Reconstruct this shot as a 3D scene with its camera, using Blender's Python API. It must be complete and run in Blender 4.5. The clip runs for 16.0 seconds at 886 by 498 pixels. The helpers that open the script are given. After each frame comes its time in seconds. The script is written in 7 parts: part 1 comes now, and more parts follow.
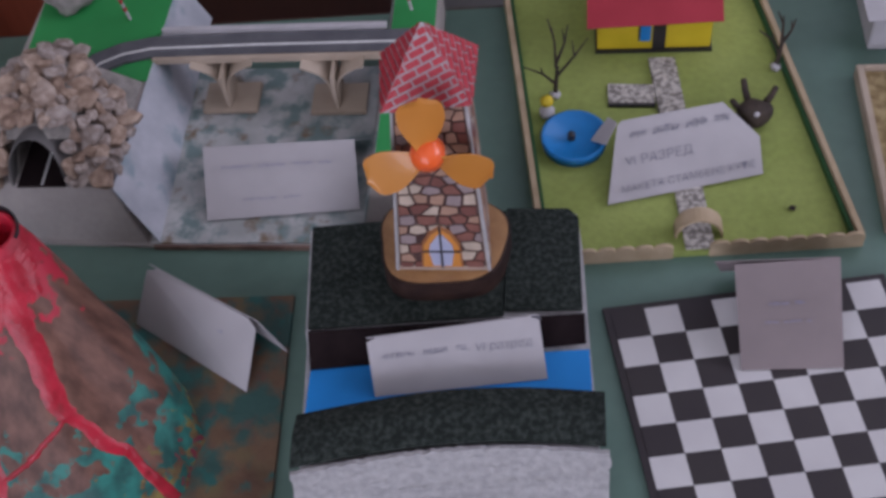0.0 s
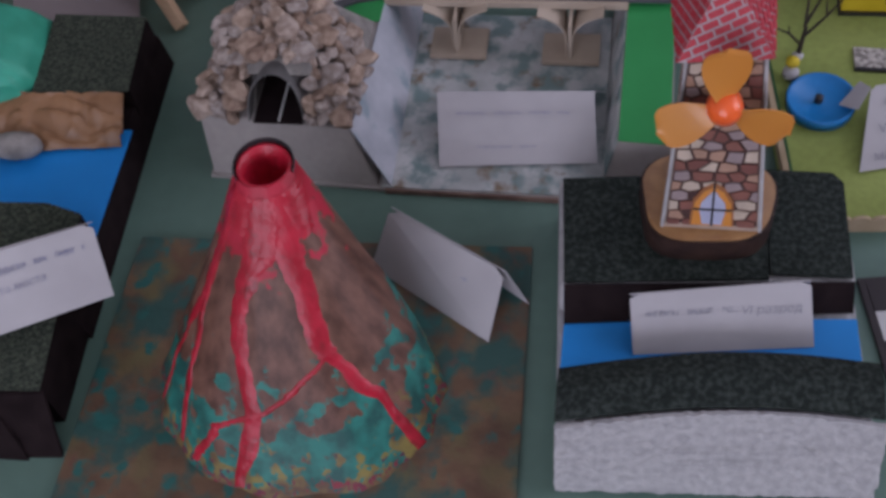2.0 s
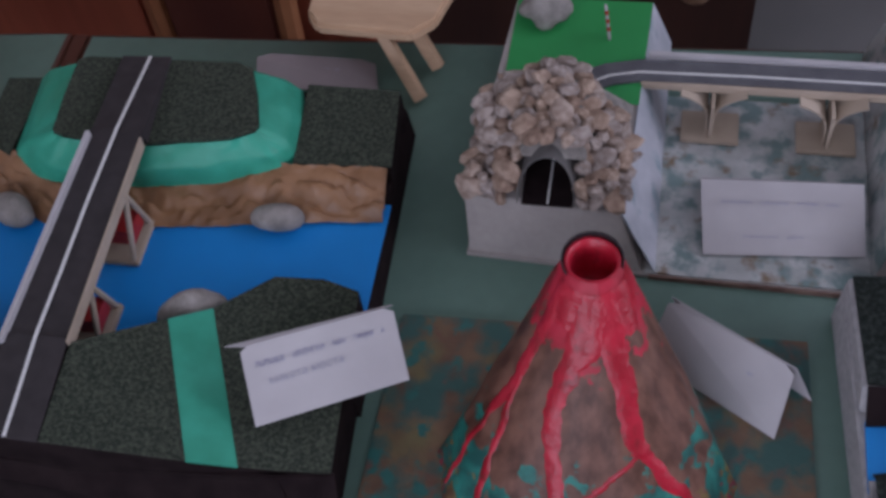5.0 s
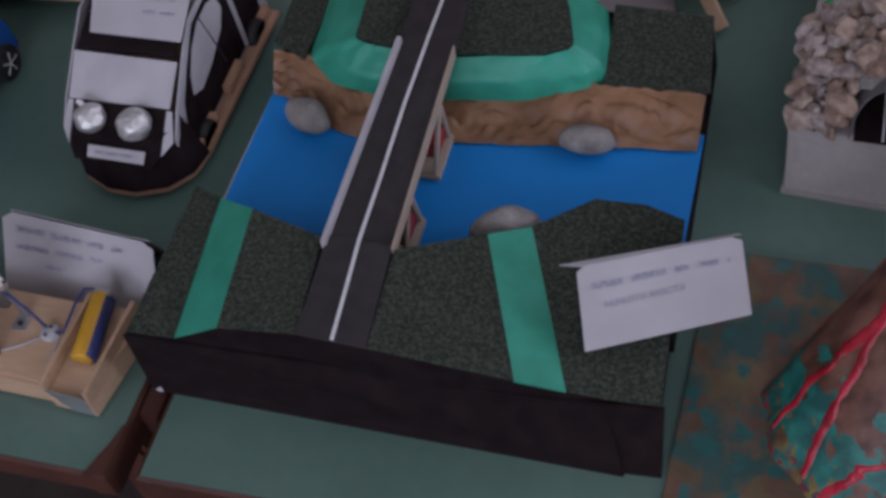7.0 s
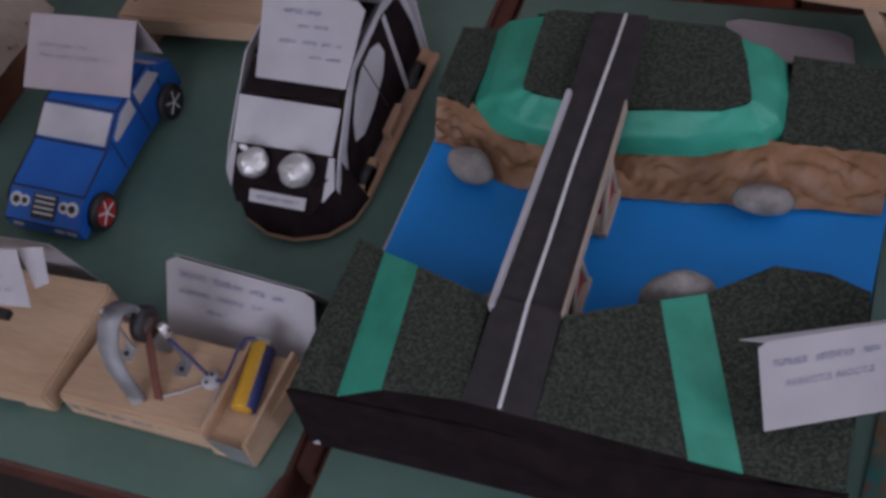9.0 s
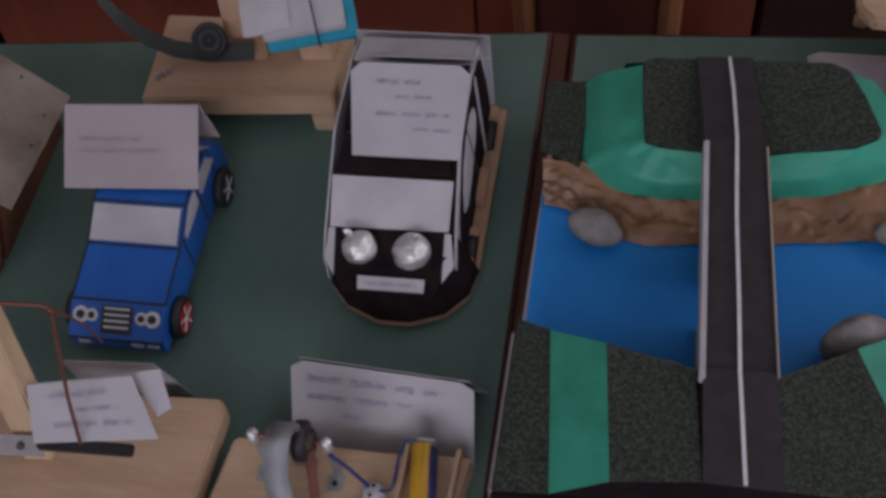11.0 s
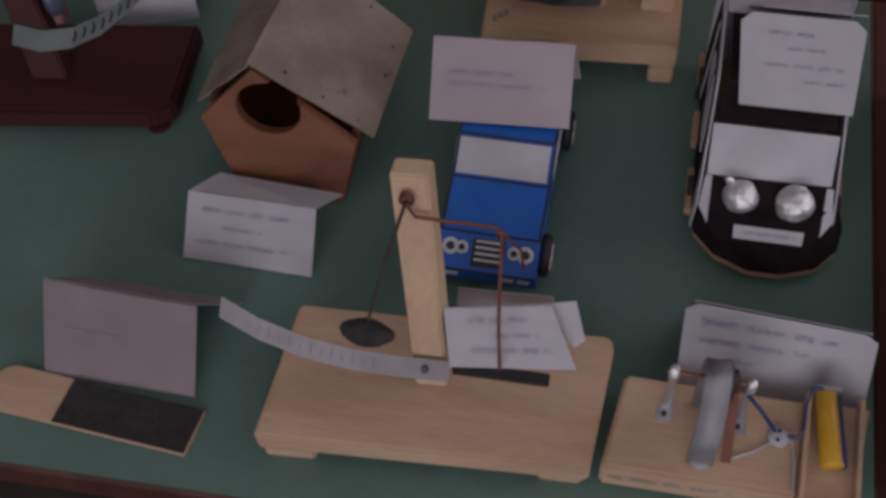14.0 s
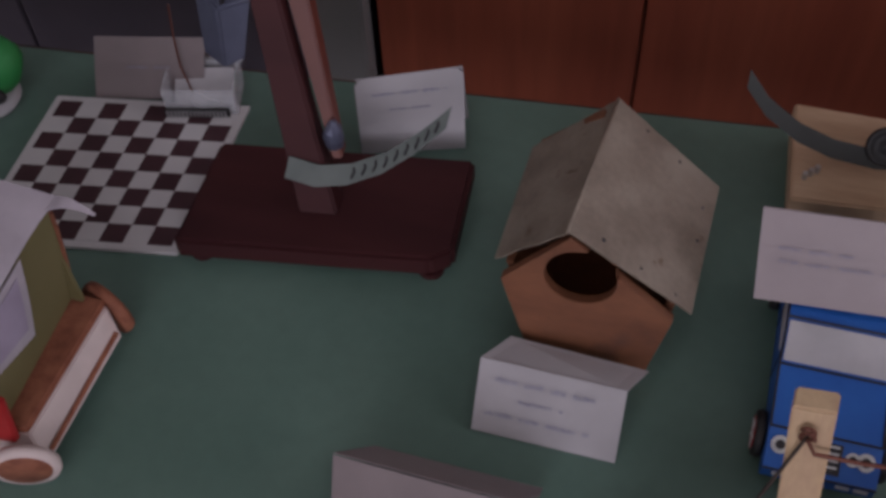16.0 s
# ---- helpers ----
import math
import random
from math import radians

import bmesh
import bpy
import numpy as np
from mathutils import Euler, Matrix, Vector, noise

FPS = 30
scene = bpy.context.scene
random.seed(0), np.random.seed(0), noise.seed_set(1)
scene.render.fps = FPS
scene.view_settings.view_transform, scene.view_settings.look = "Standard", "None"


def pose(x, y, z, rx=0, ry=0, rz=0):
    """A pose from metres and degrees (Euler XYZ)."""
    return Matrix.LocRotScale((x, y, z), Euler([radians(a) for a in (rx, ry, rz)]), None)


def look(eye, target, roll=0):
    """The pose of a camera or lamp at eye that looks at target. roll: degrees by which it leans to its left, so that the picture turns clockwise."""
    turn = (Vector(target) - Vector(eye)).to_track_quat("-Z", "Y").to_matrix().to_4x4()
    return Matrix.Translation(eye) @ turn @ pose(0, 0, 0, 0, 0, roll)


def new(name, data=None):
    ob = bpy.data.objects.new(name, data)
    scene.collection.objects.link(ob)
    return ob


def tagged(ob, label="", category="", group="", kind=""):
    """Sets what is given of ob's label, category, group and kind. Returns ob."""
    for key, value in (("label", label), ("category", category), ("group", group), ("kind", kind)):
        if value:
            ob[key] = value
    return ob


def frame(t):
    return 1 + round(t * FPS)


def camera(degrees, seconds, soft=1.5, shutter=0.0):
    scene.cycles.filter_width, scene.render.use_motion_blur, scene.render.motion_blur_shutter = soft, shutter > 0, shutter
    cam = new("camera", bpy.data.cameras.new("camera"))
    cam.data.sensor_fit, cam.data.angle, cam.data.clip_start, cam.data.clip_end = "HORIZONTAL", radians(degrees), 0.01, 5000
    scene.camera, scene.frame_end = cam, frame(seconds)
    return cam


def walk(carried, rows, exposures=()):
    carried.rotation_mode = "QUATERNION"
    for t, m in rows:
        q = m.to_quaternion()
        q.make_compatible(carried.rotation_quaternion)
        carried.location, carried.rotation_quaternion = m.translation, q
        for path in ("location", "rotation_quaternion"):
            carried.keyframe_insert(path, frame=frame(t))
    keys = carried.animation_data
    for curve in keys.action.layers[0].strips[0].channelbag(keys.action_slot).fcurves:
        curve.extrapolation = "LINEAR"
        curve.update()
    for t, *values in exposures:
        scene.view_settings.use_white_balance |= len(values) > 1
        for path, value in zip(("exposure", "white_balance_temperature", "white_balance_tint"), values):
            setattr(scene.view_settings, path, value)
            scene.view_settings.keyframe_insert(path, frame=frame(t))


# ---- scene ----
PATH = [
    (0, (0.794, -0.68, 0.677), (0.59, 0.456, -0.957), -8.8),
    (0.5, (0.736, -0.668, 0.68), (0.552, 0.476, -0.95), -7.0),
    (1, (0.731, -0.652, 0.68), (0.488, 0.489, -0.945), -8.4),
    (1.5, (0.741, -0.652, 0.682), (0.352, 0.449, -0.942), -12.7),
    (2, (0.667, -0.688, 0.67), (0.368, 0.389, -0.989), -10.0),
    (2.5, (0.61, -0.691, 0.662), (0.353, 0.354, -1.024), -7.7),
    (3, (0.581, -0.695, 0.662), (0.334, 0.358, -1.021), -7.2),
    (3.5, (0.543, -0.692, 0.681), (0.25, 0.401, -0.968), -7.9),
    (3.7, (0.533, -0.694, 0.687), (0.232, 0.424, -0.944), -8.0),
    (5.8, (0.436, -0.678, 0.701), (0.071, 0.446, -0.912), -8.3),
    (6, (0.417, -0.687, 0.691), (0.024, 0.435, -0.917), -8.8),
    (6.5, (0.374, -0.695, 0.683), (-0.079, 0.379, -0.942), -10.0),
    (7, (0.34, -0.716, 0.668), (-0.131, 0.328, -0.972), -11.0),
    (7.5, (0.331, -0.739, 0.653), (-0.155, 0.295, -0.988), -12.5),
    (8, (0.313, -0.752, 0.661), (-0.19, 0.288, -0.972), -13.2),
    (8.5, (0.321, -0.728, 0.674), (-0.234, 0.282, -0.961), -14.8),
    (9, (0.298, -0.688, 0.676), (-0.36, 0.305, -0.931), -16.8),
    (9.5, (0.176, -0.694, 0.678), (-0.368, 0.331, -0.95), -16.7),
    (9.7, (0.158, -0.689, 0.68), (-0.363, 0.346, -0.951), -15.7),
    (11.8, (-0.031, -0.703, 0.69), (-0.255, 0.428, -0.944), -5.9),
    (12, (-0.057, -0.709, 0.686), (-0.282, 0.388, -0.971), -5.3),
    (12.5, (-0.108, -0.72, 0.68), (-0.333, 0.366, -0.984), -4.3),
    (13, (-0.128, -0.742, 0.684), (-0.357, 0.349, -0.976), -3.5),
    (13.5, (-0.157, -0.748, 0.687), (-0.385, 0.354, -0.966), -3.0),
    (14, (-0.199, -0.764, 0.689), (-0.486, 0.337, -0.956), -4.0),
    (14.5, (-0.233, -0.749, 0.69), (-0.587, 0.36, -0.936), -5.8),
    (15, (-0.293, -0.735, 0.695), (-0.685, 0.356, -0.934), -7.1),
    (15.5, (-0.364, -0.715, 0.694), (-0.737, 0.361, -0.95), -4.8),
    (16, (-0.406, -0.682, 0.698), (-0.761, 0.429, -0.927), -3.1),
]
cam = camera(41.5, 16.0, soft=3.4)
walk(cam, [(t, look(eye, target, roll)) for t, eye, target, roll in PATH], [(0.0, 0.29, 6260, 27), (3.5, 0.17, 6170, 26), (5.0, 0.25, 6090, 26), (7.0, 0.03, 6120, 27), (9.0, -0.01, 6230, 27), (12.0, -0.15, 6640, 26), (14.0, -0.22, 6700, 27), (16.0, -0.09, 6760, 28)])

# ---- light: dim daylight from tall windows, two of them added as fill, sky outside ----
world = bpy.data.worlds.new("sky")
scene.world = world
world.use_nodes = True
wn, wl = world.node_tree.nodes, world.node_tree.links
sky = wn.new("ShaderNodeTexSky")
sky.sky_type, sky.sun_disc, sky.sun_elevation, sky.sun_rotation = "NISHITA", False, radians(40), radians(60)
wn["Background"].inputs[1].default_value = 0.10
wl.new(sky.outputs[0], wn["Background"].inputs[0])


def window_lamp(name, x, y, z, target, sx, sy, watts, col=(0.9, 0.95, 1.0)):
    d = bpy.data.lights.new(name, "AREA")
    d.shape, d.size, d.size_y, d.energy, d.color = "RECTANGLE", sx, sy, watts, col
    ob = new(name, d)
    ob.matrix_world = look((x, y, z), target)
    return ob


window_lamp("window_light", 3.42, -0.15, 1.25, (0, -0.15, 1.2), 1.55, 1.5, 22)
# back and front lamps are added fill; no window is seen there
window_lamp("added_back_fill", 1.7, 0.70, 1.45, (0.2, -1.2, 0.9), 2.0, 1.1, 4)
window_lamp("added_front_fill", -0.2, -3.35, 1.3, (-0.2, 0, 1.3), 3.0, 1.5, 46)


# ---- materials ----
def mat(name, col, rough=0.6, col2=None, scale=40.0, bump=0.0, bscale=None, metal=0.0, spec=0.5, coat=0.0,
        stretch=(1, 1, 1), fine=0.0, ramp=(0.35, 0.65), trans=0.0, alpha=1.0):
    m = bpy.data.materials.new(name)
    m.use_nodes = True
    n, l = m.node_tree.nodes, m.node_tree.links
    b = n["Principled BSDF"]
    b.inputs["Roughness"].default_value = rough
    b.inputs["Metallic"].default_value = metal
    b.inputs["Specular IOR Level"].default_value = spec
    b.inputs["Coat Weight"].default_value = coat
    b.inputs["Transmission Weight"].default_value = trans
    b.inputs["Alpha"].default_value = alpha
    tc, mp = n.new("ShaderNodeTexCoord"), n.new("ShaderNodeMapping")
    mp.inputs["Scale"].default_value = stretch
    l.new(tc.outputs["Object"], mp.inputs["Vector"])
    no = n.new("ShaderNodeTexNoise")
    no.inputs["Scale"].default_value, no.inputs["Detail"].default_value = scale, 5
    l.new(mp.outputs[0], no.inputs["Vector"])
    rp = n.new("ShaderNodeValToRGB")
    rp.color_ramp.elements[0].position, rp.color_ramp.elements[1].position = ramp
    c2 = col2 or tuple(min(1, c * 1.18 + 0.004) for c in col)
    rp.color_ramp.elements[0].color, rp.color_ramp.elements[1].color = (*col, 1), (*c2, 1)
    l.new(no.outputs["Fac"], rp.inputs[0])
    out = rp.outputs[0]
    if fine:
        nf, mx = n.new("ShaderNodeTexNoise"), n.new("ShaderNodeMix")
        nf.inputs["Scale"].default_value, nf.inputs["Detail"].default_value = scale * 9, 3
        l.new(mp.outputs[0], nf.inputs["Vector"])
        mx.data_type, mx.blend_type = "RGBA", "OVERLAY"
        mx.inputs["Factor"].default_value = fine
        l.new(out, mx.inputs["A"])
        l.new(nf.outputs["Fac"], mx.inputs["B"])
        out = mx.outputs["Result"]
    l.new(out, b.inputs["Base Color"])
    if bump:
        nb, bp = n.new("ShaderNodeTexNoise"), n.new("ShaderNodeBump")
        nb.inputs["Scale"].default_value, nb.inputs["Detail"].default_value = bscale or scale * 3, 4
        l.new(mp.outputs[0], nb.inputs["Vector"])
        bp.inputs["Strength"].default_value, bp.inputs["Distance"].default_value = bump, 0.002
        l.new(nb.outputs["Fac"], bp.inputs["Height"])
        l.new(bp.outputs[0], b.inputs["Normal"])
    return m


def spots(m, col, scale, lo, hi, detail=3.0):
    """Adds shaped patches of another paint over a material."""
    n, l = m.node_tree.nodes, m.node_tree.links
    b = n["Principled BSDF"]
    old = b.inputs["Base Color"].links[0].from_socket
    tc, no, rp, mx = n.new("ShaderNodeTexCoord"), n.new("ShaderNodeTexNoise"), n.new("ShaderNodeValToRGB"), n.new("ShaderNodeMix")
    no.inputs["Scale"].default_value, no.inputs["Detail"].default_value = scale, detail
    no.noise_dimensions = "4D"
    no.inputs["W"].default_value = scale * 0.37 + lo
    l.new(tc.outputs["Object"], no.inputs["Vector"])
    rp.color_ramp.elements[0].position, rp.color_ramp.elements[1].position = lo, hi
    l.new(no.outputs["Fac"], rp.inputs[0])
    mx.data_type = "RGBA"
    l.new(rp.outputs[0], mx.inputs["Factor"])
    l.new(old, mx.inputs["A"])
    mx.inputs["B"].default_value = (*col, 1)
    l.new(mx.outputs["Result"], b.inputs["Base Color"])
    return m


M_TOP = mat("green_laminate", (0.090, 0.164, 0.133), 0.42, (0.112, 0.192, 0.158), 9, fine=0.12, bump=0.03, bscale=350)
M_EDGE = mat("red_brown_wood", (0.060, 0.019, 0.012), 0.5, (0.100, 0.034, 0.020), 26, stretch=(1, 0.12, 1), bump=0.15)
M_LINING = mat("dark_grey_card", (0.12, 0.115, 0.115), 0.8, (0.16, 0.15, 0.15), 60)
M_LABEL = mat("pale_grey_paper", (0.33, 0.32, 0.335), 0.8, (0.38, 0.37, 0.385), 30, bump=0.1)
M_CAB = mat("cabinet_wood", (0.34, 0.075, 0.040), 0.5, (0.44, 0.11, 0.058), 7, stretch=(1, 1, 0.08), fine=0.25, bump=0.05)
M_CABD = mat("dark_cabinet_wood", (0.055, 0.020, 0.015), 0.5, (0.085, 0.03, 0.02), 9, stretch=(1, 1, 0.1), fine=0.2)
M_GREY = mat("grey_wall_paint", (0.23, 0.225, 0.225), 0.8, (0.27, 0.26, 0.26), 4, bump=0.1, bscale=120)
M_WALL = mat("wall_paint", (0.74, 0.72, 0.69), 0.85, (0.79, 0.77, 0.73), 3, bump=0.1, bscale=90)
M_FLOOR = mat("dark_floor", (0.035, 0.028, 0.026), 0.5, (0.055, 0.042, 0.036), 12, fine=0.3, bump=0.05)
M_CEIL = mat("ceiling_paint", (0.83, 0.83, 0.81), 0.9, scale=5)
M_PAPER = mat("white_paper", (0.41, 0.39, 0.41), 0.8, (0.46, 0.44, 0.46), 22, bump=0.05, bscale=60)
M_PAPER2 = mat("greyish_card", (0.22, 0.18, 0.185), 0.8, (0.25, 0.205, 0.21), 25, bump=0.05, bscale=60)
M_INK = mat("blue_grey_ink", (0.21, 0.21, 0.32), 0.8, (0.32, 0.32, 0.43), 300)
M_INKD = mat("dark_ink", (0.16, 0.16, 0.20), 0.8, (0.27, 0.27, 0.32), 300)
M_GRASS = mat("dark_green_grit_sheet", (0.024, 0.032, 0.024), 0.95, (0.075, 0.086, 0.064), 420, ramp=(0.38, 0.68), bump=0.9, bscale=500, spec=0.2)
M_GRASS2 = mat("bluish_green_grit_sheet", (0.015, 0.020, 0.018), 0.95, (0.048, 0.060, 0.054), 300, ramp=(0.42, 0.7), bump=0.9, bscale=500, spec=0.2)
M_BLACK = mat("black_paper", (0.012, 0.0075, 0.0085), 0.9, (0.020, 0.013, 0.014), 60, bump=0.1, spec=0.08)
M_ASPH = mat("black_road_paper", (0.024, 0.020, 0.022), 0.85, (0.035, 0.029, 0.032), 90, bump=0.08)
M_ROADG = mat("grey_road_card", (0.085, 0.085, 0.10), 0.8, (0.115, 0.115, 0.13), 60, fine=0.2)
M_LINE = mat("white_line_paint", (0.62, 0.62, 0.62), 0.7, scale=200)
M_WATER = mat("blue_glossy_paper", (0.006, 0.225, 0.63), 0.45, (0.008, 0.25, 0.70), 14, bump=0.15, bscale=22, spec=0.35)
M_TEAL = mat("teal_crepe_paper", (0.017, 0.28, 0.18), 0.5, (0.03, 0.36, 0.245), 34, bump=0.45, bscale=60)
M_SAND = mat("brown_wrapping_paper", (0.175, 0.082, 0.036), 0.38, (0.31, 0.160, 0.080), 36, stretch=(1, 0.6, 1), bump=0.9, bscale=55)
M_STONE = spots(mat("grey_pebble", (0.19, 0.175, 0.165), 0.85, (0.30, 0.275, 0.26), 75, bump=0.5, bscale=150, fine=0.3), (0.38, 0.355, 0.33), 60, 0.56, 0.72)
M_WHITE = mat("white_card", (0.42, 0.405, 0.425), 0.75, scale=30)
M_WOOD = mat("pale_pine", (0.47, 0.305, 0.19), 0.55, (0.57, 0.39, 0.255), 46, stretch=(0.16, 1, 1), bump=0.12, fine=0.15)
M_WOODV = mat("pale_pine_upright", (0.48, 0.315, 0.205), 0.55, (0.57, 0.40, 0.24), 46, stretch=(1, 1, 0.14), bump=0.12, fine=0.15)
M_PLY = mat("thin_plywood", (0.40, 0.235, 0.15), 0.6, (0.50, 0.31, 0.20), 40, bump=0.1)
M_BALSA = mat("beige_card", (0.40, 0.32, 0.25), 0.75, (0.47, 0.385, 0.31), 40, bump=0.1)
M_RED = mat("red_paint", (0.30, 0.012, 0.012), 0.5, (0.36, 0.02, 0.02), 50)
M_GREEN = mat("bright_green_card", (0.014, 0.26, 0.065), 0.6, (0.02, 0.30, 0.08), 16, bump=0.04)
M_GREYCARD = mat("grey_board", (0.33, 0.30, 0.29), 0.8, (0.39, 0.355, 0.34), 22, fine=0.12)
M_VALLEY = spots(spots(mat("painted_valley", (0.34, 0.355, 0.355), 0.8, (0.52, 0.53, 0.535), 34, bump=0.4, bscale=90), (0.17, 0.245, 0.245), 62, 0.46, 0.60, 7.0), (0.21, 0.155, 0.105), 58, 0.58, 0.68, 7.0)
M_SLOPE = spots(mat("white_washed_slope", (0.345, 0.36, 0.405), 0.8, (0.45, 0.46, 0.51), 40, bump=0.4, bscale=90), (0.23, 0.30, 0.34), 46, 0.52, 0.66, 6.0)
M_ROCK = mat("gravel_stone", (0.35, 0.275, 0.24), 0.9, (0.60, 0.52, 0.48), 1.6, bump=0.9, bscale=6)
for mm in (M_ROCK,):
    n_, l_ = mm.node_tree.nodes, mm.node_tree.links
    oi, hs = n_.new("ShaderNodeObjectInfo"), n_.new("ShaderNodeValToRGB")
    e = hs.color_ramp.elements
    e[0].color, e[1].color = (0.62, 0.50, 0.42, 1), (1.0, 0.98, 0.97, 1)
    k = e.new(0.35)
    k.color = (0.95, 0.83, 0.72, 1)
    k = e.new(0.6)
    k.color = (0.74, 0.74, 0.76, 1)
    l_.new(oi.outputs["Random"], hs.inputs[0])
    mx = n_.new("ShaderNodeMix")
    mx.data_type, mx.blend_type = "RGBA", "MULTIPLY"
    mx.inputs["Factor"].default_value = 1
    b_ = n_["Principled BSDF"]
    l_.new(b_.inputs["Base Color"].links[0].from_socket, mx.inputs["A"])
    l_.new(hs.outputs[0], mx.inputs["B"])
    l_.new(mx.outputs["Result"], b_.inputs["Base Color"])
M_LAVA = mat("red_glossy_paint", (0.36, 0.008, 0.022), 0.38, (0.52, 0.016, 0.040), 70, bump=0.8, bscale=110, spec=0.5)
spots(M_LAVA, (0.22, 0.014, 0.018), 95, 0.56, 0.70)
M_CONEALL = mat("volcano_paint", (0.085, 0.033, 0.021), 0.55, (0.195, 0.088, 0.060), 105, stretch=(1, 1, 0.05), bump=0.5, bscale=60)


def painted_band(m, stops, col, col2, amp, scale, seed):
    """Paint brushed on up to (or down from) a ragged height."""
    n, l = m.node_tree.nodes, m.node_tree.links
    b = n["Principled BSDF"]
    old = b.inputs["Base Color"].links[0].from_socket
    tc, sp, no, ma, mr, mx = (n.new("ShaderNode" + k) for k in ("TexCoord", "SeparateXYZ", "TexNoise", "Math", "MapRange", "Mix"))
    l.new(tc.outputs["Object"], sp.inputs[0])
    l.new(tc.outputs["Object"], no.inputs["Vector"])
    no.noise_dimensions = "4D"
    no.inputs["W"].default_value, no.inputs["Scale"].default_value, no.inputs["Detail"].default_value = seed, scale, 4
    ma.operation = "MULTIPLY_ADD"
    l.new(no.outputs["Fac"], ma.inputs[0])
    ma.inputs[1].default_value = amp
    l.new(sp.outputs["Z"], ma.inputs[2])
    l.new(ma.outputs[0], mr.inputs["Value"])
    mr.inputs["From Min"].default_value, mr.inputs["From Max"].default_value = stops
    n2, rp = n.new("ShaderNodeTexNoise"), n.new("ShaderNodeValToRGB")
    n2.inputs["Scale"].default_value, n2.inputs["Detail"].default_value = 70, 4
    l.new(tc.outputs["Object"], n2.inputs["Vector"])
    rp.color_ramp.elements[0].position, rp.color_ramp.elements[1].position = 0.38, 0.62
    rp.color_ramp.elements[0].color, rp.color_ramp.elements[1].color = (*col, 1), (*col2, 1)
    l.new(n2.outputs["Fac"], rp.inputs[0])
    mx.data_type = "RGBA"
    l.new(mr.outputs[0], mx.inputs["Factor"])
    l.new(old, mx.inputs["A"])
    l.new(rp.outputs[0], mx.inputs["B"])
    l.new(mx.outputs["Result"], b.inputs["Base Color"])
    return m


painted_band(M_CONEALL, (0.133, 0.126), (0.008, 0.085, 0.075), (0.016, 0.20, 0.165), 0.17, 62, 3.0)
painted_band(M_CONEALL, (0.083, 0.078), (0.12, 0.060, 0.035), (0.24, 0.19, 0.05), 0.14, 120, 9.0)
painted_band(M_CONEALL, (0.057, 0.053), (0.24, 0.018, 0.035), (0.05, 0.03, 0.06), 0.11, 200, 21.0)
painted_band(M_CONEALL, (0.181, 0.187), (0.34, 0.008, 0.022), (0.48, 0.016, 0.042), 0.12, 95, 5.0)
M_VBOARD = spots(spots(spots(spots(mat("painted_board", (0.105, 0.055, 0.034), 0.5, (0.18, 0.105, 0.060), 34, bump=0.7, bscale=80), (0.145, 0.125, 0.055), 30, 0.50, 0.72, 6.0), (0.030, 0.088, 0.078), 40, 0.46, 0.58, 7.0), (0.016, 0.115, 0.105), 62, 0.56, 0.63, 4.0), (0.15, 0.062, 0.045), 60, 0.60, 0.72, 5.0)
M_BOARDEDGE = mat("worn_board_edge", (0.115, 0.060, 0.048), 0.8, (0.20, 0.125, 0.10), 70, bump=0.4)
M_FOAM = mat("white_polystyrene", (0.37, 0.36, 0.375), 0.75, (0.48, 0.47, 0.48), 200, bump=1.0, bscale=200)
M_BARK = mat("dark_bark", (0.022, 0.010, 0.009), 0.55, (0.045, 0.022, 0.016), 60, bump=0.5, bscale=90)
M_SLICE = mat("varnished_wood_slice", (0.30, 0.15, 0.062), 0.4, (0.42, 0.23, 0.10), 80, bump=0.1, coat=0.3)
M_TOWER = mat("cream_mortar", (0.34, 0.26, 0.21), 0.7, scale=60)
M_BRICKR = mat("red_brick_print", (0.40, 0.022, 0.038), 0.6, (0.50, 0.04, 0.06), 120)
M_ORANGE = mat("orange_plastic", (0.58, 0.215, 0.035), 0.35, (0.63, 0.25, 0.045), 20, coat=0.2)
M_WINF = mat("dark_orange_print", (0.26, 0.085, 0.03), 0.6, (0.34, 0.13, 0.04), 60)
M_HUB = mat("orange_hub_plastic", (0.85, 0.12, 0.02), 0.3, scale=20, coat=0.3)
M_LAWN = mat("lawn_green_felt", (0.27, 0.335, 0.085), 0.9, (0.31, 0.375, 0.105), 20, fine=0.2, bump=0.2, bscale=300)
M_HEDGE = mat("dark_green_paint", (0.012, 0.075, 0.02), 0.7, scale=30)
M_STRAW = mat("straw_card", (0.40, 0.30, 0.19), 0.8, (0.48, 0.37, 0.25), 60, bump=0.2)
M_YELLOW = mat("yellow_paint", (0.60, 0.44, 0.012), 0.55, (0.68, 0.50, 0.02), 40, bump=0.1)
M_ROOFR = mat("crimson_card", (0.36, 0.018, 0.035), 0.6, (0.41, 0.025, 0.045), 25, bump=0.05)
M_POOL = mat("blue_plastic", (0.005, 0.19, 0.52), 0.35, scale=30)
M_GRAVEL = mat("speckled_gravel", (0.22, 0.20, 0.185), 0.9, (0.62, 0.58, 0.54), 260, ramp=(0.4, 0.62), bump=0.8, bscale=300)
M_TWIG = mat("dark_twig", (0.03, 0.02, 0.016), 0.8, (0.06, 0.042, 0.032), 80, bump=0.4)
M_SQW = mat("white_square", (0.55, 0.53, 0.545), 0.65, (0.60, 0.585, 0.595), 30)
M_SQB = mat("black_square", (0.028, 0.021, 0.025), 0.6, (0.032, 0.025, 0.027), 30)
M_SQM = mat("dark_maroon_square", (0.045, 0.014, 0.02), 0.55, (0.065, 0.022, 0.03), 30)
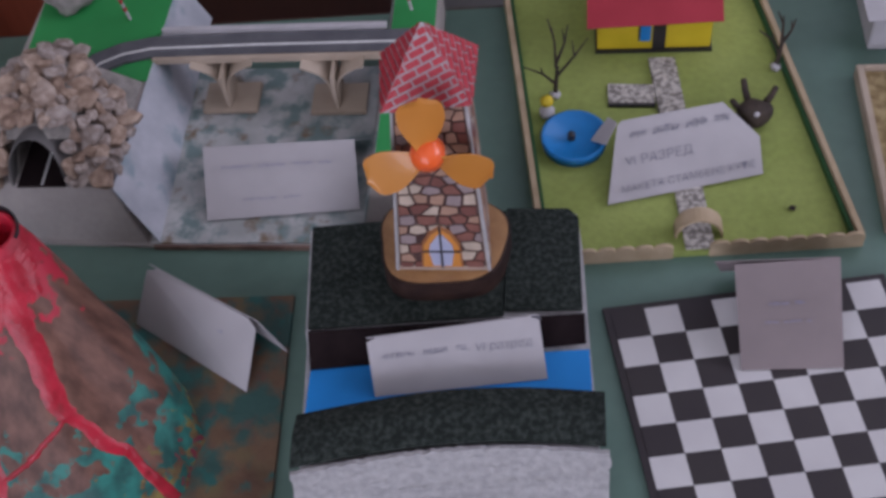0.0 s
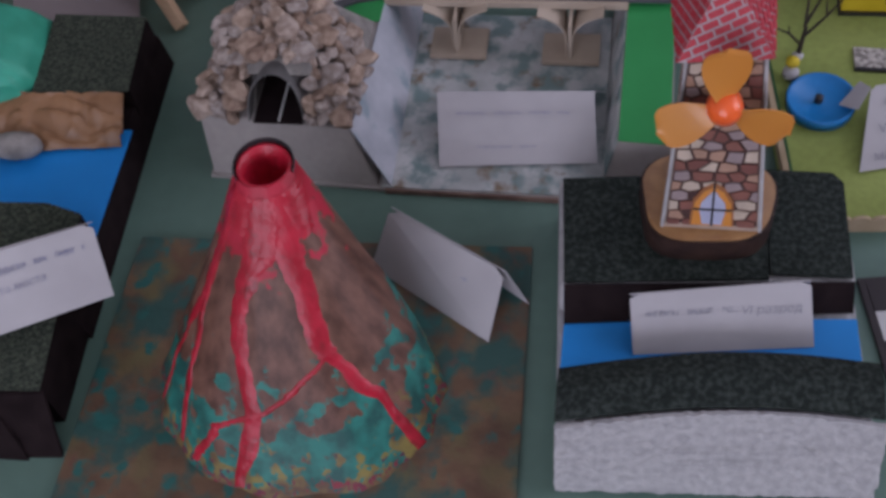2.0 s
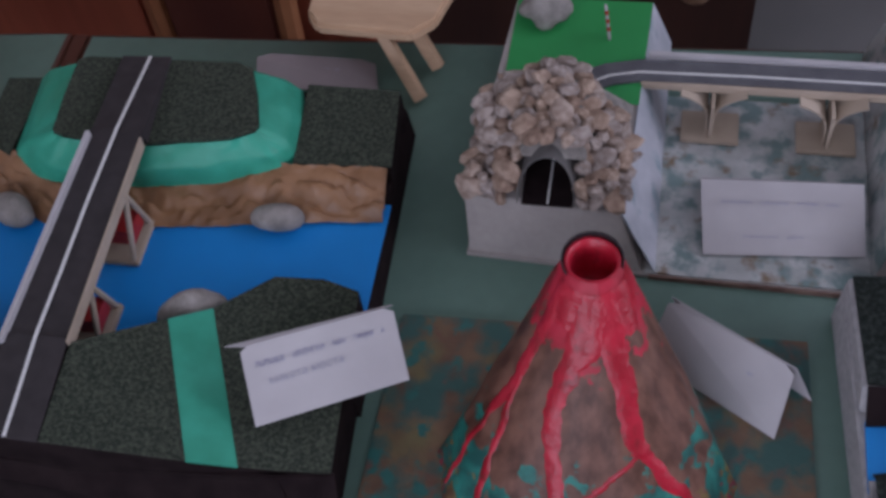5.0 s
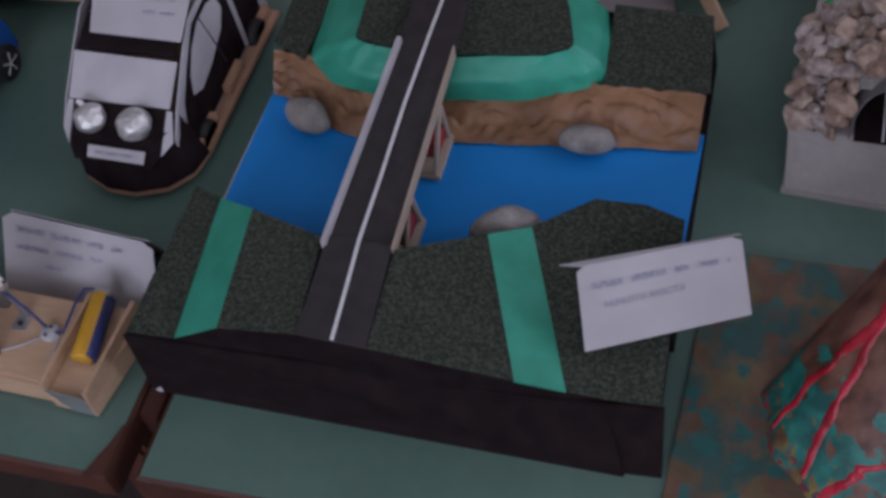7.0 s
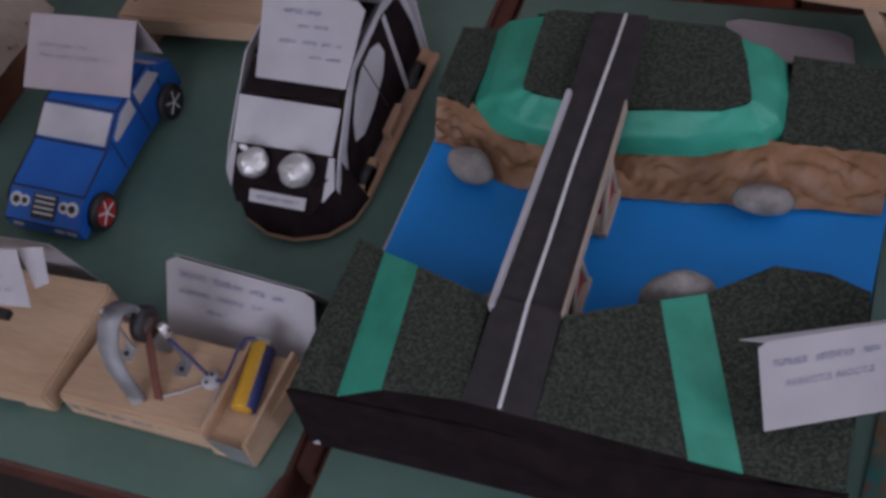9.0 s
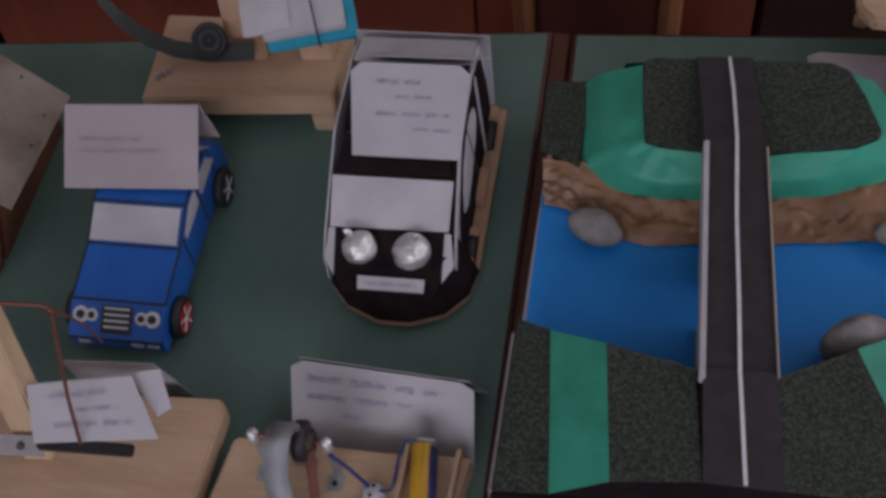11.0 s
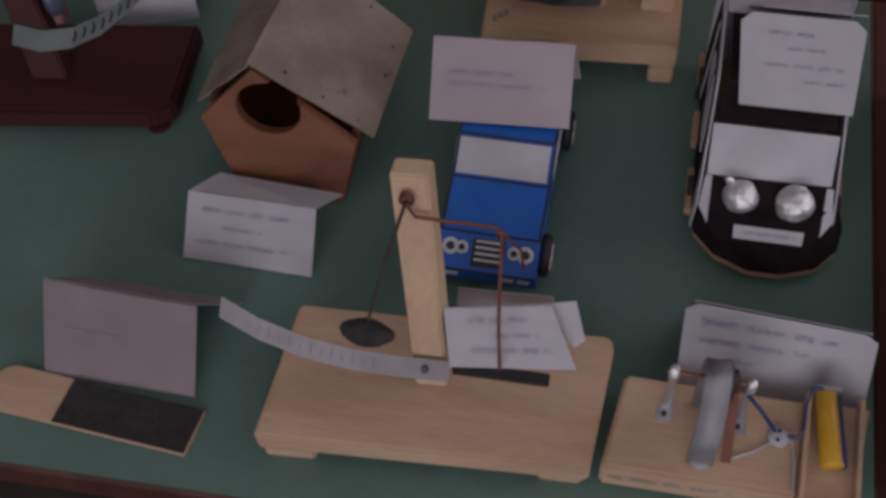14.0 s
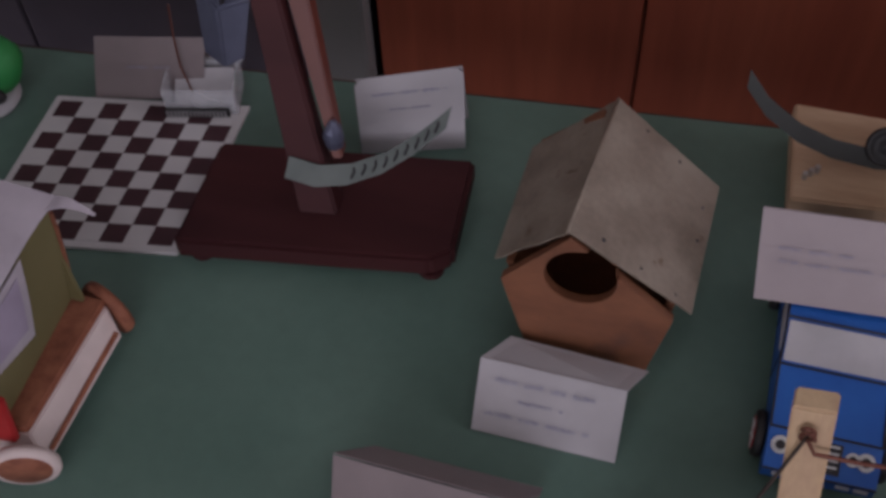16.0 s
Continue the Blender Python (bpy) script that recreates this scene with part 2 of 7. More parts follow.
M_BLUE = mat("blue_card_paint", (0.006, 0.10, 0.42), 0.45, (0.010, 0.125, 0.48), 30, bump=0.1)
M_DBLK = mat("black_marker", (0.020, 0.017, 0.020), 0.5, scale=60)
M_FOIL = mat("crumpled_foil", (0.72, 0.71, 0.70), 0.42, scale=60, metal=0.8, bump=1.0, bscale=200)
M_RUBBER = mat("black_rubber", (0.014, 0.013, 0.014), 0.6, scale=80)
M_COPPER = mat("copper_wire", (0.17, 0.062, 0.045), 0.5, scale=80, metal=0.6)
M_ZINC = mat("dull_zinc_strap", (0.24, 0.24, 0.25), 0.62, (0.30, 0.30, 0.31), 60, metal=0.25, bump=0.2)
M_STEEL = mat("dull_steel", (0.50, 0.50, 0.51), 0.42, (0.6, 0.6, 0.61), 60, metal=0.85)
M_BLACKW = mat("blue_wire_and_shade", (0.02, 0.03, 0.12), 0.5, scale=80)
M_BATT = mat("yellow_battery_label", (0.56, 0.28, 0.012), 0.32, (0.62, 0.34, 0.02), 40, coat=0.3)
M_CHAR = mat("black_foam", (0.018, 0.016, 0.017), 0.9, (0.035, 0.03, 0.03), 150, bump=0.6)
M_TIN = spots(spots(mat("weathered_tin", (0.19, 0.147, 0.113), 0.6, (0.265, 0.215, 0.17), 26, metal=0.15, bump=0.35, bscale=50, fine=0.2), (0.315, 0.27, 0.218), 18, 0.52, 0.72, 6.0), (0.13, 0.075, 0.045), 60, 0.64, 0.72, 4.0)
M_RUSTW = spots(mat("orange_stained_wood", (0.15, 0.052, 0.024), 0.65, (0.21, 0.077, 0.036), 24, stretch=(0.4, 1, 1), bump=0.25, fine=0.2), (0.10, 0.04, 0.025), 30, 0.58, 0.75, 6.0)
M_TUNNEL_SHADE = mat("painted_tunnel_shade", (0.012, 0.009, 0.009), 0.8, scale=20)
M_MAROON = mat("maroon_varnish", (0.038, 0.010, 0.012), 0.6, (0.062, 0.017, 0.018), 18, stretch=(0.2, 1, 1), bump=0.08, spec=0.2)
M_MAHOG = mat("mahogany_stain", (0.11, 0.026, 0.018), 0.5, (0.15, 0.038, 0.024), 22, stretch=(1, 1, 0.15), bump=0.1)
M_SLATEB = mat("blue_grey_metal", (0.085, 0.092, 0.14), 0.45, scale=30, metal=0.4)
M_TAPE = mat("pale_green_rule", (0.085, 0.105, 0.098), 0.6, (0.115, 0.135, 0.125), 40)
M_CLEAR = mat("clear_plastic", (0.70, 0.72, 0.76), 0.15, scale=30, alpha=0.30)
M_CYAN = mat("cyan_plastic", (0.01, 0.30, 0.42), 0.4, scale=30)
M_OLIVE = mat("olive_lining", (0.16, 0.135, 0.055), 0.8, (0.19, 0.16, 0.07), 12)
M_CORK = mat("reddish_cork", (0.20, 0.062, 0.034), 0.8, (0.31, 0.11, 0.06), 90, bump=0.4)
M_PINKP = mat("lilac_paper_tape", (0.385, 0.343, 0.385), 0.75, scale=40)
M_PALEPAINT = mat("pale_pink_board", (0.56, 0.46, 0.44), 0.7, scale=30, bump=0.1)


# ---- geometry helpers ----
def empty(name, loc, label="", category="", group=""):
    ob = new(name)
    ob.empty_display_size = 0.01
    ob.location = loc
    ob.matrix_world = Matrix.Translation(loc)
    return tagged(ob, label, category, group)


def mesh_of(name, bm, material, smooth=False):
    bmesh.ops.recalc_face_normals(bm, faces=bm.faces)
    me = bpy.data.meshes.new(name)
    bm.to_mesh(me)
    bm.free()
    if smooth:
        for p in me.polygons:
            p.use_smooth = True
    for m in (material if isinstance(material, (list, tuple)) else [material]):
        me.materials.append(m)
    return me


def part(name, bm, material, parent=None, label="", smooth=False):
    """Links a bmesh, in world coordinates, as one mesh under a thing or a part."""
    ob = new(name, mesh_of(name, bm, material, smooth))
    if parent is not None:
        ob.parent = parent
        top = parent
        while top.parent:
            top = top.parent
        ob.matrix_parent_inverse = Matrix.Identity(4) if parent is not top else top.matrix_basis.inverted()
    return tagged(ob, label)


def thing(name, bm, material, label, category, group="", smooth=False, kind=""):
    ob = new(name, mesh_of(name, bm, material, smooth))
    return tagged(ob, label, category, group, kind)


def box(x0, x1, y0, y1, z0, z1, bevel=0.0, m=None, bm=None):
    own = bm is None
    b = bmesh.new()
    r = bmesh.ops.create_cube(b, size=1)
    for v in r["verts"]:
        v.co = Vector(((x0 + x1) / 2 + v.co.x * (x1 - x0), (y0 + y1) / 2 + v.co.y * (y1 - y0), (z0 + z1) / 2 + v.co.z * (z1 - z0)))
    if bevel:
        bmesh.ops.bevel(b, geom=b.edges[:], offset=bevel, segments=2, affect="EDGES", clamp_overlap=True)
    if m is not None:
        b.transform(m)
    if own:
        return b
    merge(bm, b)
    return bm


def merge(bm, other):
    me = bpy.data.meshes.new("tmp")
    other.to_mesh(me)
    other.free()
    bm.from_mesh(me)
    bpy.data.meshes.remove(me)
    return bm


def hexa(bottom, top, bevel=0.0):
    """A solid with a polygon below and one above, corner by corner."""
    b = bmesh.new()
    lo, hi = [b.verts.new(p) for p in bottom], [b.verts.new(p) for p in top]
    k = len(lo)
    b.faces.new(lo[::-1])
    b.faces.new(hi)
    for i in range(k):
        b.faces.new((lo[i], lo[(i + 1) % k], hi[(i + 1) % k], hi[i]))
    if bevel:
        bmesh.ops.bevel(b, geom=b.edges[:], offset=bevel, segments=2, affect="EDGES", clamp_overlap=True)
    return b


def prism(poly, z0, z1, bevel=0.0):
    return hexa([(x, y, z0) for x, y in poly], [(x, y, z1) for x, y in poly], bevel)


def slab(quad, thick, bevel=0.0, flip=1):
    """A thin solid sheet through four or more points, thickened along its normal."""
    q = [Vector(p) for p in quad]
    n = (q[1] - q[0]).cross(q[-1] - q[0]).normalized() * thick * flip
    return hexa(q, [p + n for p in q], bevel)


def thicken(b, thick):
    """Turns an open sheet into a thin solid, with crisp edges."""
    b.normal_update()
    faces = b.faces[:]
    rims = [(e.link_loops[0].vert, e.link_loops[0].link_loop_next.vert) for e in b.edges if len(e.link_loops) == 1]
    other = {v: b.verts.new(v.co + v.normal * thick) for v in b.verts[:]}
    for q in faces:
        b.faces.new([other[v] for v in reversed(q.verts[:])])
    for v, w in rims:
        b.faces.new([b.verts.new(p.co) for p in (w, v, other[v], other[w])])


def grid(nx, ny, f, thick=0.0):
    """A sheet of nx by ny cells from f(u, v); with a thickness it becomes a solid."""
    b = bmesh.new()
    vs = [[b.verts.new(f(i / nx, j / ny)) for i in range(nx + 1)] for j in range(ny + 1)]
    for j in range(ny):
        for i in range(nx):
            b.faces.new((vs[j][i], vs[j][i + 1], vs[j + 1][i + 1], vs[j + 1][i]))
    if thick:
        thicken(b, thick)
    return b


def tube(points, r, seg=8, r1=None):
    b = bmesh.new()
    P = [Vector(p) for p in points]
    rings = []
    for i, p in enumerate(P):
        d = (P[min(i + 1, len(P) - 1)] - P[max(i - 1, 0)]).normalized()
        a = d.orthogonal().normalized() if i == 0 else (rings[-1][1] - d * rings[-1][1].dot(d)).normalized()
        c = d.cross(a)
        rr = r if r1 is None else r + (r1 - r) * i / (len(P) - 1)
        rings.append(([b.verts.new(p + (a * math.cos(2 * math.pi * k / seg) + c * math.sin(2 * math.pi * k / seg)) * rr) for k in range(seg)], a))
    for (u, _), (v, _) in zip(rings, rings[1:]):
        for k in range(seg):
            b.faces.new((u[k], u[(k + 1) % seg], v[(k + 1) % seg], v[k]))
    b.faces.new(rings[0][0][::-1])
    b.faces.new(rings[-1][0])
    return b


def lathe(profile, centre, axis=(0, 0, 1), seg=24):
    """Turns (radius, height) pairs round an axis."""
    b = bmesh.new()
    d = Vector(axis).normalized()
    a = d.orthogonal().normalized()
    c = d.cross(a)
    o = Vector(centre)
    rings = []
    for r, h in profile:
        rings.append([b.verts.new(o + d * h + (a * math.cos(2 * math.pi * k / seg) + c * math.sin(2 * math.pi * k / seg)) * max(r, 1e-5)) for k in range(seg)])
    for u, v in zip(rings, rings[1:]):
        for k in range(seg):
            b.faces.new((u[k], u[(k + 1) % seg], v[(k + 1) % seg], v[k]))
    b.faces.new(rings[0][::-1])
    b.faces.new(rings[-1])
    return b


def stone(centre, sx, sy, sz, seed, sub=3, rough=0.18, turn=0.0):
    b = bmesh.new()
    bmesh.ops.create_icosphere(b, subdivisions=sub, radius=1)
    off = Vector((seed * 1.7, seed * 3.1, seed * 0.9))
    rot = Matrix.Rotation(turn, 3, "Z")
    for v in b.verts:
        k = 1 + rough * noise.noise(v.co * 1.1 + off) + rough * 0.4 * noise.noise(v.co * 2.7 + off)
        p = v.co * k
        v.co = rot @ Vector((p.x * sx, p.y * sy, p.z * sz)) + Vector(centre)
    return b


def writing(card, bl, br, tl, tr, lines, material, lift):
    """Lines of handwriting that cannot be read: word bars a little above the sheet. Each line: (v, u0, u1, height)."""
    bl, br, tl, tr = (Vector(p) for p in (bl, br, tl, tr))
    n = (br - bl).cross(tl - bl).normalized()
    at = lambda u, v: (bl * (1 - u) + br * u) * (1 - v) + (tl * (1 - u) + tr * u) * v + n * lift
    rnd = random.Random(int(1e4 * abs(bl.x + bl.y)))
    for v, u0, u1, h in lines:
        b = bmesh.new()
        u = u0
        left = rnd.randint(4, 8)
        while u < u1 - 0.02:
            w = min(rnd.uniform(0.014, 0.026), u1 - u)
            hh = h * rnd.uniform(0.45, 0.75)
            t = h * 0.10
            for a, c, k in ((0.0, 0.0, -1), (1.0, 1.0, 1)):
                x0 = u + w * a * 0.8
                e = rnd.uniform(0.0, 0.5) * w
                y0, y1 = v - hh / 2 + rnd.uniform(-0.1, 0.1) * h, v + hh / 2
                merge(b, slab([at(x0, y0), at(x0 + 0.0042, y0), at(x0 + e + 0.0042, y1), at(x0 + e, y1)], 0.00015))
            y0 = v + rnd.choice((-0.45, 0.0, 0.4)) * hh
            merge(b, slab([at(u, y0), at(u + w, y0 + rnd.uniform(-0.1, 0.1) * h), at(u + w, y0 + t), at(u, y0 + t)], 0.00018))
            left -= 1
            u += w + 0.006
            if left <= 0:
                u += 0.05
                left = rnd.randint(4, 8)
        part("writing", b, material, card, "faint handwritten line in pen")


def letters(card, text, bl, br, tl, tr, u, v, size, material, lift):
    """Words that can be read, in the built-in font, lying on the sheet."""
    bl, br, tl, tr = (Vector(p) for p in (bl, br, tl, tr))
    x = (br - bl).normalized()
    n = x.cross(tl - bl).normalized()
    y = n.cross(x)
    o = (bl * (1 - u) + br * u) * (1 - v) + (tl * (1 - u) + tr * u) * v + n * lift
    cu = bpy.data.curves.new("lettering", "FONT")
    cu.body, cu.size, cu.extrude, cu.shear = text, size, 0.00008, 0.15
    cu.offset = -0.016 * size
    tmp = bpy.data.objects.new("tmp", cu)
    scene.collection.objects.link(tmp)
    me = bpy.data.meshes.new_from_object(tmp.evaluated_get(bpy.context.evaluated_depsgraph_get()))
    bpy.data.objects.remove(tmp)
    b = bmesh.new()
    b.from_mesh(me)
    bpy.data.meshes.remove(me)
    b.transform(Matrix(((x.x, y.x, n.x, o.x), (x.y, y.y, n.y, o.y), (x.z, y.z, n.z, o.z), (0, 0, 0, 1))))
    part("lettering", b, material, card, "handwritten words in pen")


def paper_card(label, bl, br, tl, tr, back=None, clip=0.0, material=None, lines=(), ink=None, bow=0.002, words=()):
    """A folded name card: the front sheet with a slight bow, clipped upper corners, and the sheet behind the fold."""
    material = material or M_PAPER
    B, R, L, T = (Vector(p) for p in (bl, br, tl, tr))
    n = (R - B).cross(L - B).normalized()
    ux = T - L

    def f(u, v):
        p = (B * (1 - u) + R * u) * (1 - v) + (L * (1 - u) + T * u) * v
        return p + n * bow * math.sin(math.pi * u) * math.sin(math.pi * min(1, v * 1.1)) * 0.7

    bm = bmesh.new()
    if clip:
        kl, vl, kr, vr = clip if isinstance(clip, tuple) else (clip, clip * 1.1, clip, clip * 1.1)
        merge(bm, slab([B, R, R + (T - R) * (1 - vr), T - ux * kr, L + ux * kl, B + (L - B) * (1 - vl)], 0.0006))
    else:
        nu, nv = 8, 5
        lo, hi = ([[bm.verts.new(f(i / nu, j / nv) + n * o) for i in range(nu + 1)] for j in range(nv + 1)] for o in (-0.0003, 0.0003))
        for j in range(nv):
            for i in range(nu):
                bm.faces.new((hi[j][i], hi[j][i + 1], hi[j + 1][i + 1], hi[j + 1][i]))
                bm.faces.new((lo[j + 1][i], lo[j + 1][i + 1], lo[j][i + 1], lo[j][i]))
        rim = [(0, i) for i in range(nu)] + [(j, nu) for j in range(nv)] + [(nv, i) for i in range(nu, 0, -1)] + [(j, 0) for j in range(nv, 0, -1)]
        for (a, c), (d, e) in zip(rim, rim[1:] + rim[:1]):
            bm.faces.new((lo[a][c], lo[d][e], hi[d][e], hi[a][c]))
    if back is not None:
        for quad in back:
            merge(bm, slab([Vector(p) for p in quad], 0.0006))
    c = thing("paper_card", bm, material, label, "name card", "name cards on the tables")
    if lines:
        writing(c, bl, br, tl, tr, lines, ink or M_INK, 0.0025 if not clip else 0.0012)
    for text, u, v, size in words:
        letters(c, text, bl, br, tl, tr, u, v, size, ink or M_INK, 0.0028 if not clip else 0.0012)
    return c


# ---- the room ----
FL = -0.76
room = [("floor", (-3.5, 3.5, -3.5, 0.75, FL - 0.1, FL), M_FLOOR), ("ceiling", (-3.5, 3.5, -3.5, 0.75, 2.2, 2.3), M_CEIL),
        ("wall_west", (-3.65, -3.5, -3.5, 0.9, FL, 2.2), M_WALL)]
for nm, d, m in room:
    tagged(thing(nm, box(*d), m, "plain dim room surface behind the tables", nm.split("_")[0]), kind="structure")


def wall_with_window(name, along, at0, at1, a0, a1, w0, w1, sill, head, material=M_WALL):
    bm = bmesh.new()
    for lo, hi, z0, z1 in ((a0, w0, FL, 2.2), (w1, a1, FL, 2.2), (w0, w1, FL, sill), (w0, w1, head, 2.2)):
        d = (at0, at1, lo, hi) if along == "y" else (lo, hi, at0, at1)
        box(*d, z0, z1, bm=bm)
    tagged(thing(name, bm, material, "painted wall with a wide window opening", "wall"), kind="structure")


# north and south openings are unseen, added to hold the fill lamps
wall_with_window("wall_north", "x", 0.75, 0.9, -3.5, 3.5, 0.7, 2.7, 0.9, 2.0, M_GREY)
wall_with_window("wall_east", "y", 3.5, 3.65, -3.5, 0.9, -0.95, 1.55 - 0.9, 0.45, 2.05)
wall_with_window("wall_south", "x", -3.65, -3.5, -3.65, 3.65, -1.75, 1.35, 0.5, 2.1)


# ---- cabinets and what stands behind the tables ----
def cabinet(x0, x1, y, z1, material, label, doors, knob=None):
    c = empty("cabinet", ((x0 + x1) / 2, y + 0.2, FL), label, "cabinet", "cabinets behind the tables")
    part("body", box(x0, x1, y + 0.018, y + 0.4, FL, z1, 0.003), material, c)
    w = (x1 - x0) / doors
    for i in range(doors):
        d = part("door", box(x0 + i * w + 0.002, x0 + (i + 1) * w - 0.002, y, y + 0.0175, FL + 0.06, z1 - 0.02, 0.002), material, c)
        if knob:
            part("knob", lathe([(0.006, 0), (0.007, 0.006), (0.016, 0.014), (0.017, 0.02), (0.009, 0.025)], (knob[0], y, knob[1]), (0, -1, 0)), M_PLY, d, "brown round knob", True)
    return c


cabinet(-0.80, 0.18, 0.33, 0.35, M_CAB, "red-brown wooden cabinet with tall plain doors", 3)
cabinet(0.185, 0.60, 0.33, 0.35, M_CABD, "dark brown wooden cabinet with a round knob", 1, (0.53, -0.20))
ch = empty("chair", (-0.02, 0.2, FL), "orange-brown wooden chair standing behind the table", "chair")
part("backrest", box(-0.06, 0.07, 0.235, 0.25, -0.42, -0.10, 0.005), M_MAHOG, ch)
for xx in (-0.07, 0.075):
    part("leg", tube([(xx, 0.24, FL), (xx, 0.243, -0.45), (xx * 1.1, 0.25, -0.08)], 0.014), mat("chair_leg_wood", (0.36, 0.13, 0.055), 0.5, (0.44, 0.18, 0.08), 20), ch)
part("seat", box(-0.14, 0.14, 0.255, 0.31, -0.33, -0.31, 0.004), M_MAHOG, ch)
pn = thing("grey_panel", box(-0.875, -0.806, 0.30, 0.33, FL, 0.3, 0.003), M_GREY, "narrow grey board standing beside the cabinets", "panel")
cabinet(-1.75, -0.88, 0.32, 0.4, mat("dark_violet_board", (0.085, 0.072, 0.092), 0.6, (0.11, 0.092, 0.115), 8), "dark violet-grey cabinet behind the table", 2)


# ---- the two school tables ----
def table(label, quad, tone=0):
    cx, cy = sum(p[0] for p in quad) / 4, sum(p[1] for p in quad) / 4
    t = empty("school_table", (cx, cy, FL), label, "table", "school tables pushed together")
    inner = [(cx + (x - cx) * (1 - 0.003 / abs(x - cx)), cy + (y - cy) * (1 - 0.003 / abs(y - cy))) for x, y in quad]
    part("tabletop", prism(inner, -0.022, 0.0), M_TOP, t, "green laminate top")
    for i in range(4):
        a, b, c, d = quad[i], quad[(i + 1) % 4], inner[(i + 1) % 4], inner[i]
        part("edge_band", hexa([(*a, -0.026), (*b, -0.026), (*c, -0.026), (*d, -0.026)], [(*a, -0.001), (*b, -0.001), (*c, 0.0005), (*d, 0.0005)], 0.0006), M_EDGE, t, "red-brown wooden edge band")
    ins = [(cx + (x - cx) * 0.93, cy + (y - cy) * 0.66) for x, y in quad]
    for i in range(4):
        a, b = ins[i], ins[(i + 1) % 4]
        d = Vector((b[1] - a[1], a[0] - b[0])).normalized() * 0.018
        part("apron", hexa([(a[0], a[1], -0.12), (b[0], b[1], -0.12), (b[0] + d.x, b[1] + d.y, -0.12), (a[0] + d.x, a[1] + d.y, -0.12)],
                           [(a[0], a[1], -0.027), (b[0], b[1], -0.027), (b[0] + d.x, b[1] + d.y, -0.027), (a[0] + d.x, a[1] + d.y, -0.027)]), M_EDGE, t)
        x, y = ins[i]
        part("leg", box(x - 0.02, x + 0.02, y - 0.02, y + 0.02, FL, -0.027, 0.004), M_EDGE, t)
    return t


table("green-topped school table with a red-brown wooden edge", [(0.0, -0.499), (1.25, -0.443), (1.25, 0.06), (0.0, 0.001)])
lt = table("green-topped school table, its front corner post showing", [(-1.35, -0.540), (-0.018, -0.503), (-0.018, 0.002), (-1.35, -0.118)])
part("batten", box(-0.0172, -0.0035, -0.455, 0.004, -0.030, -0.0035, 0.001), M_EDGE, lt, "red-brown batten between the tables")
part("corner_post", prism([(-0.034, -0.5040), (-0.0185, -0.502), (-0.0185, -0.464), (-0.0220, -0.466), (-0.0240, -0.480), (-0.0285, -0.489)], -0.03, 0.0018, 0.0006), M_EDGE, lt, "red-brown wooden corner post")


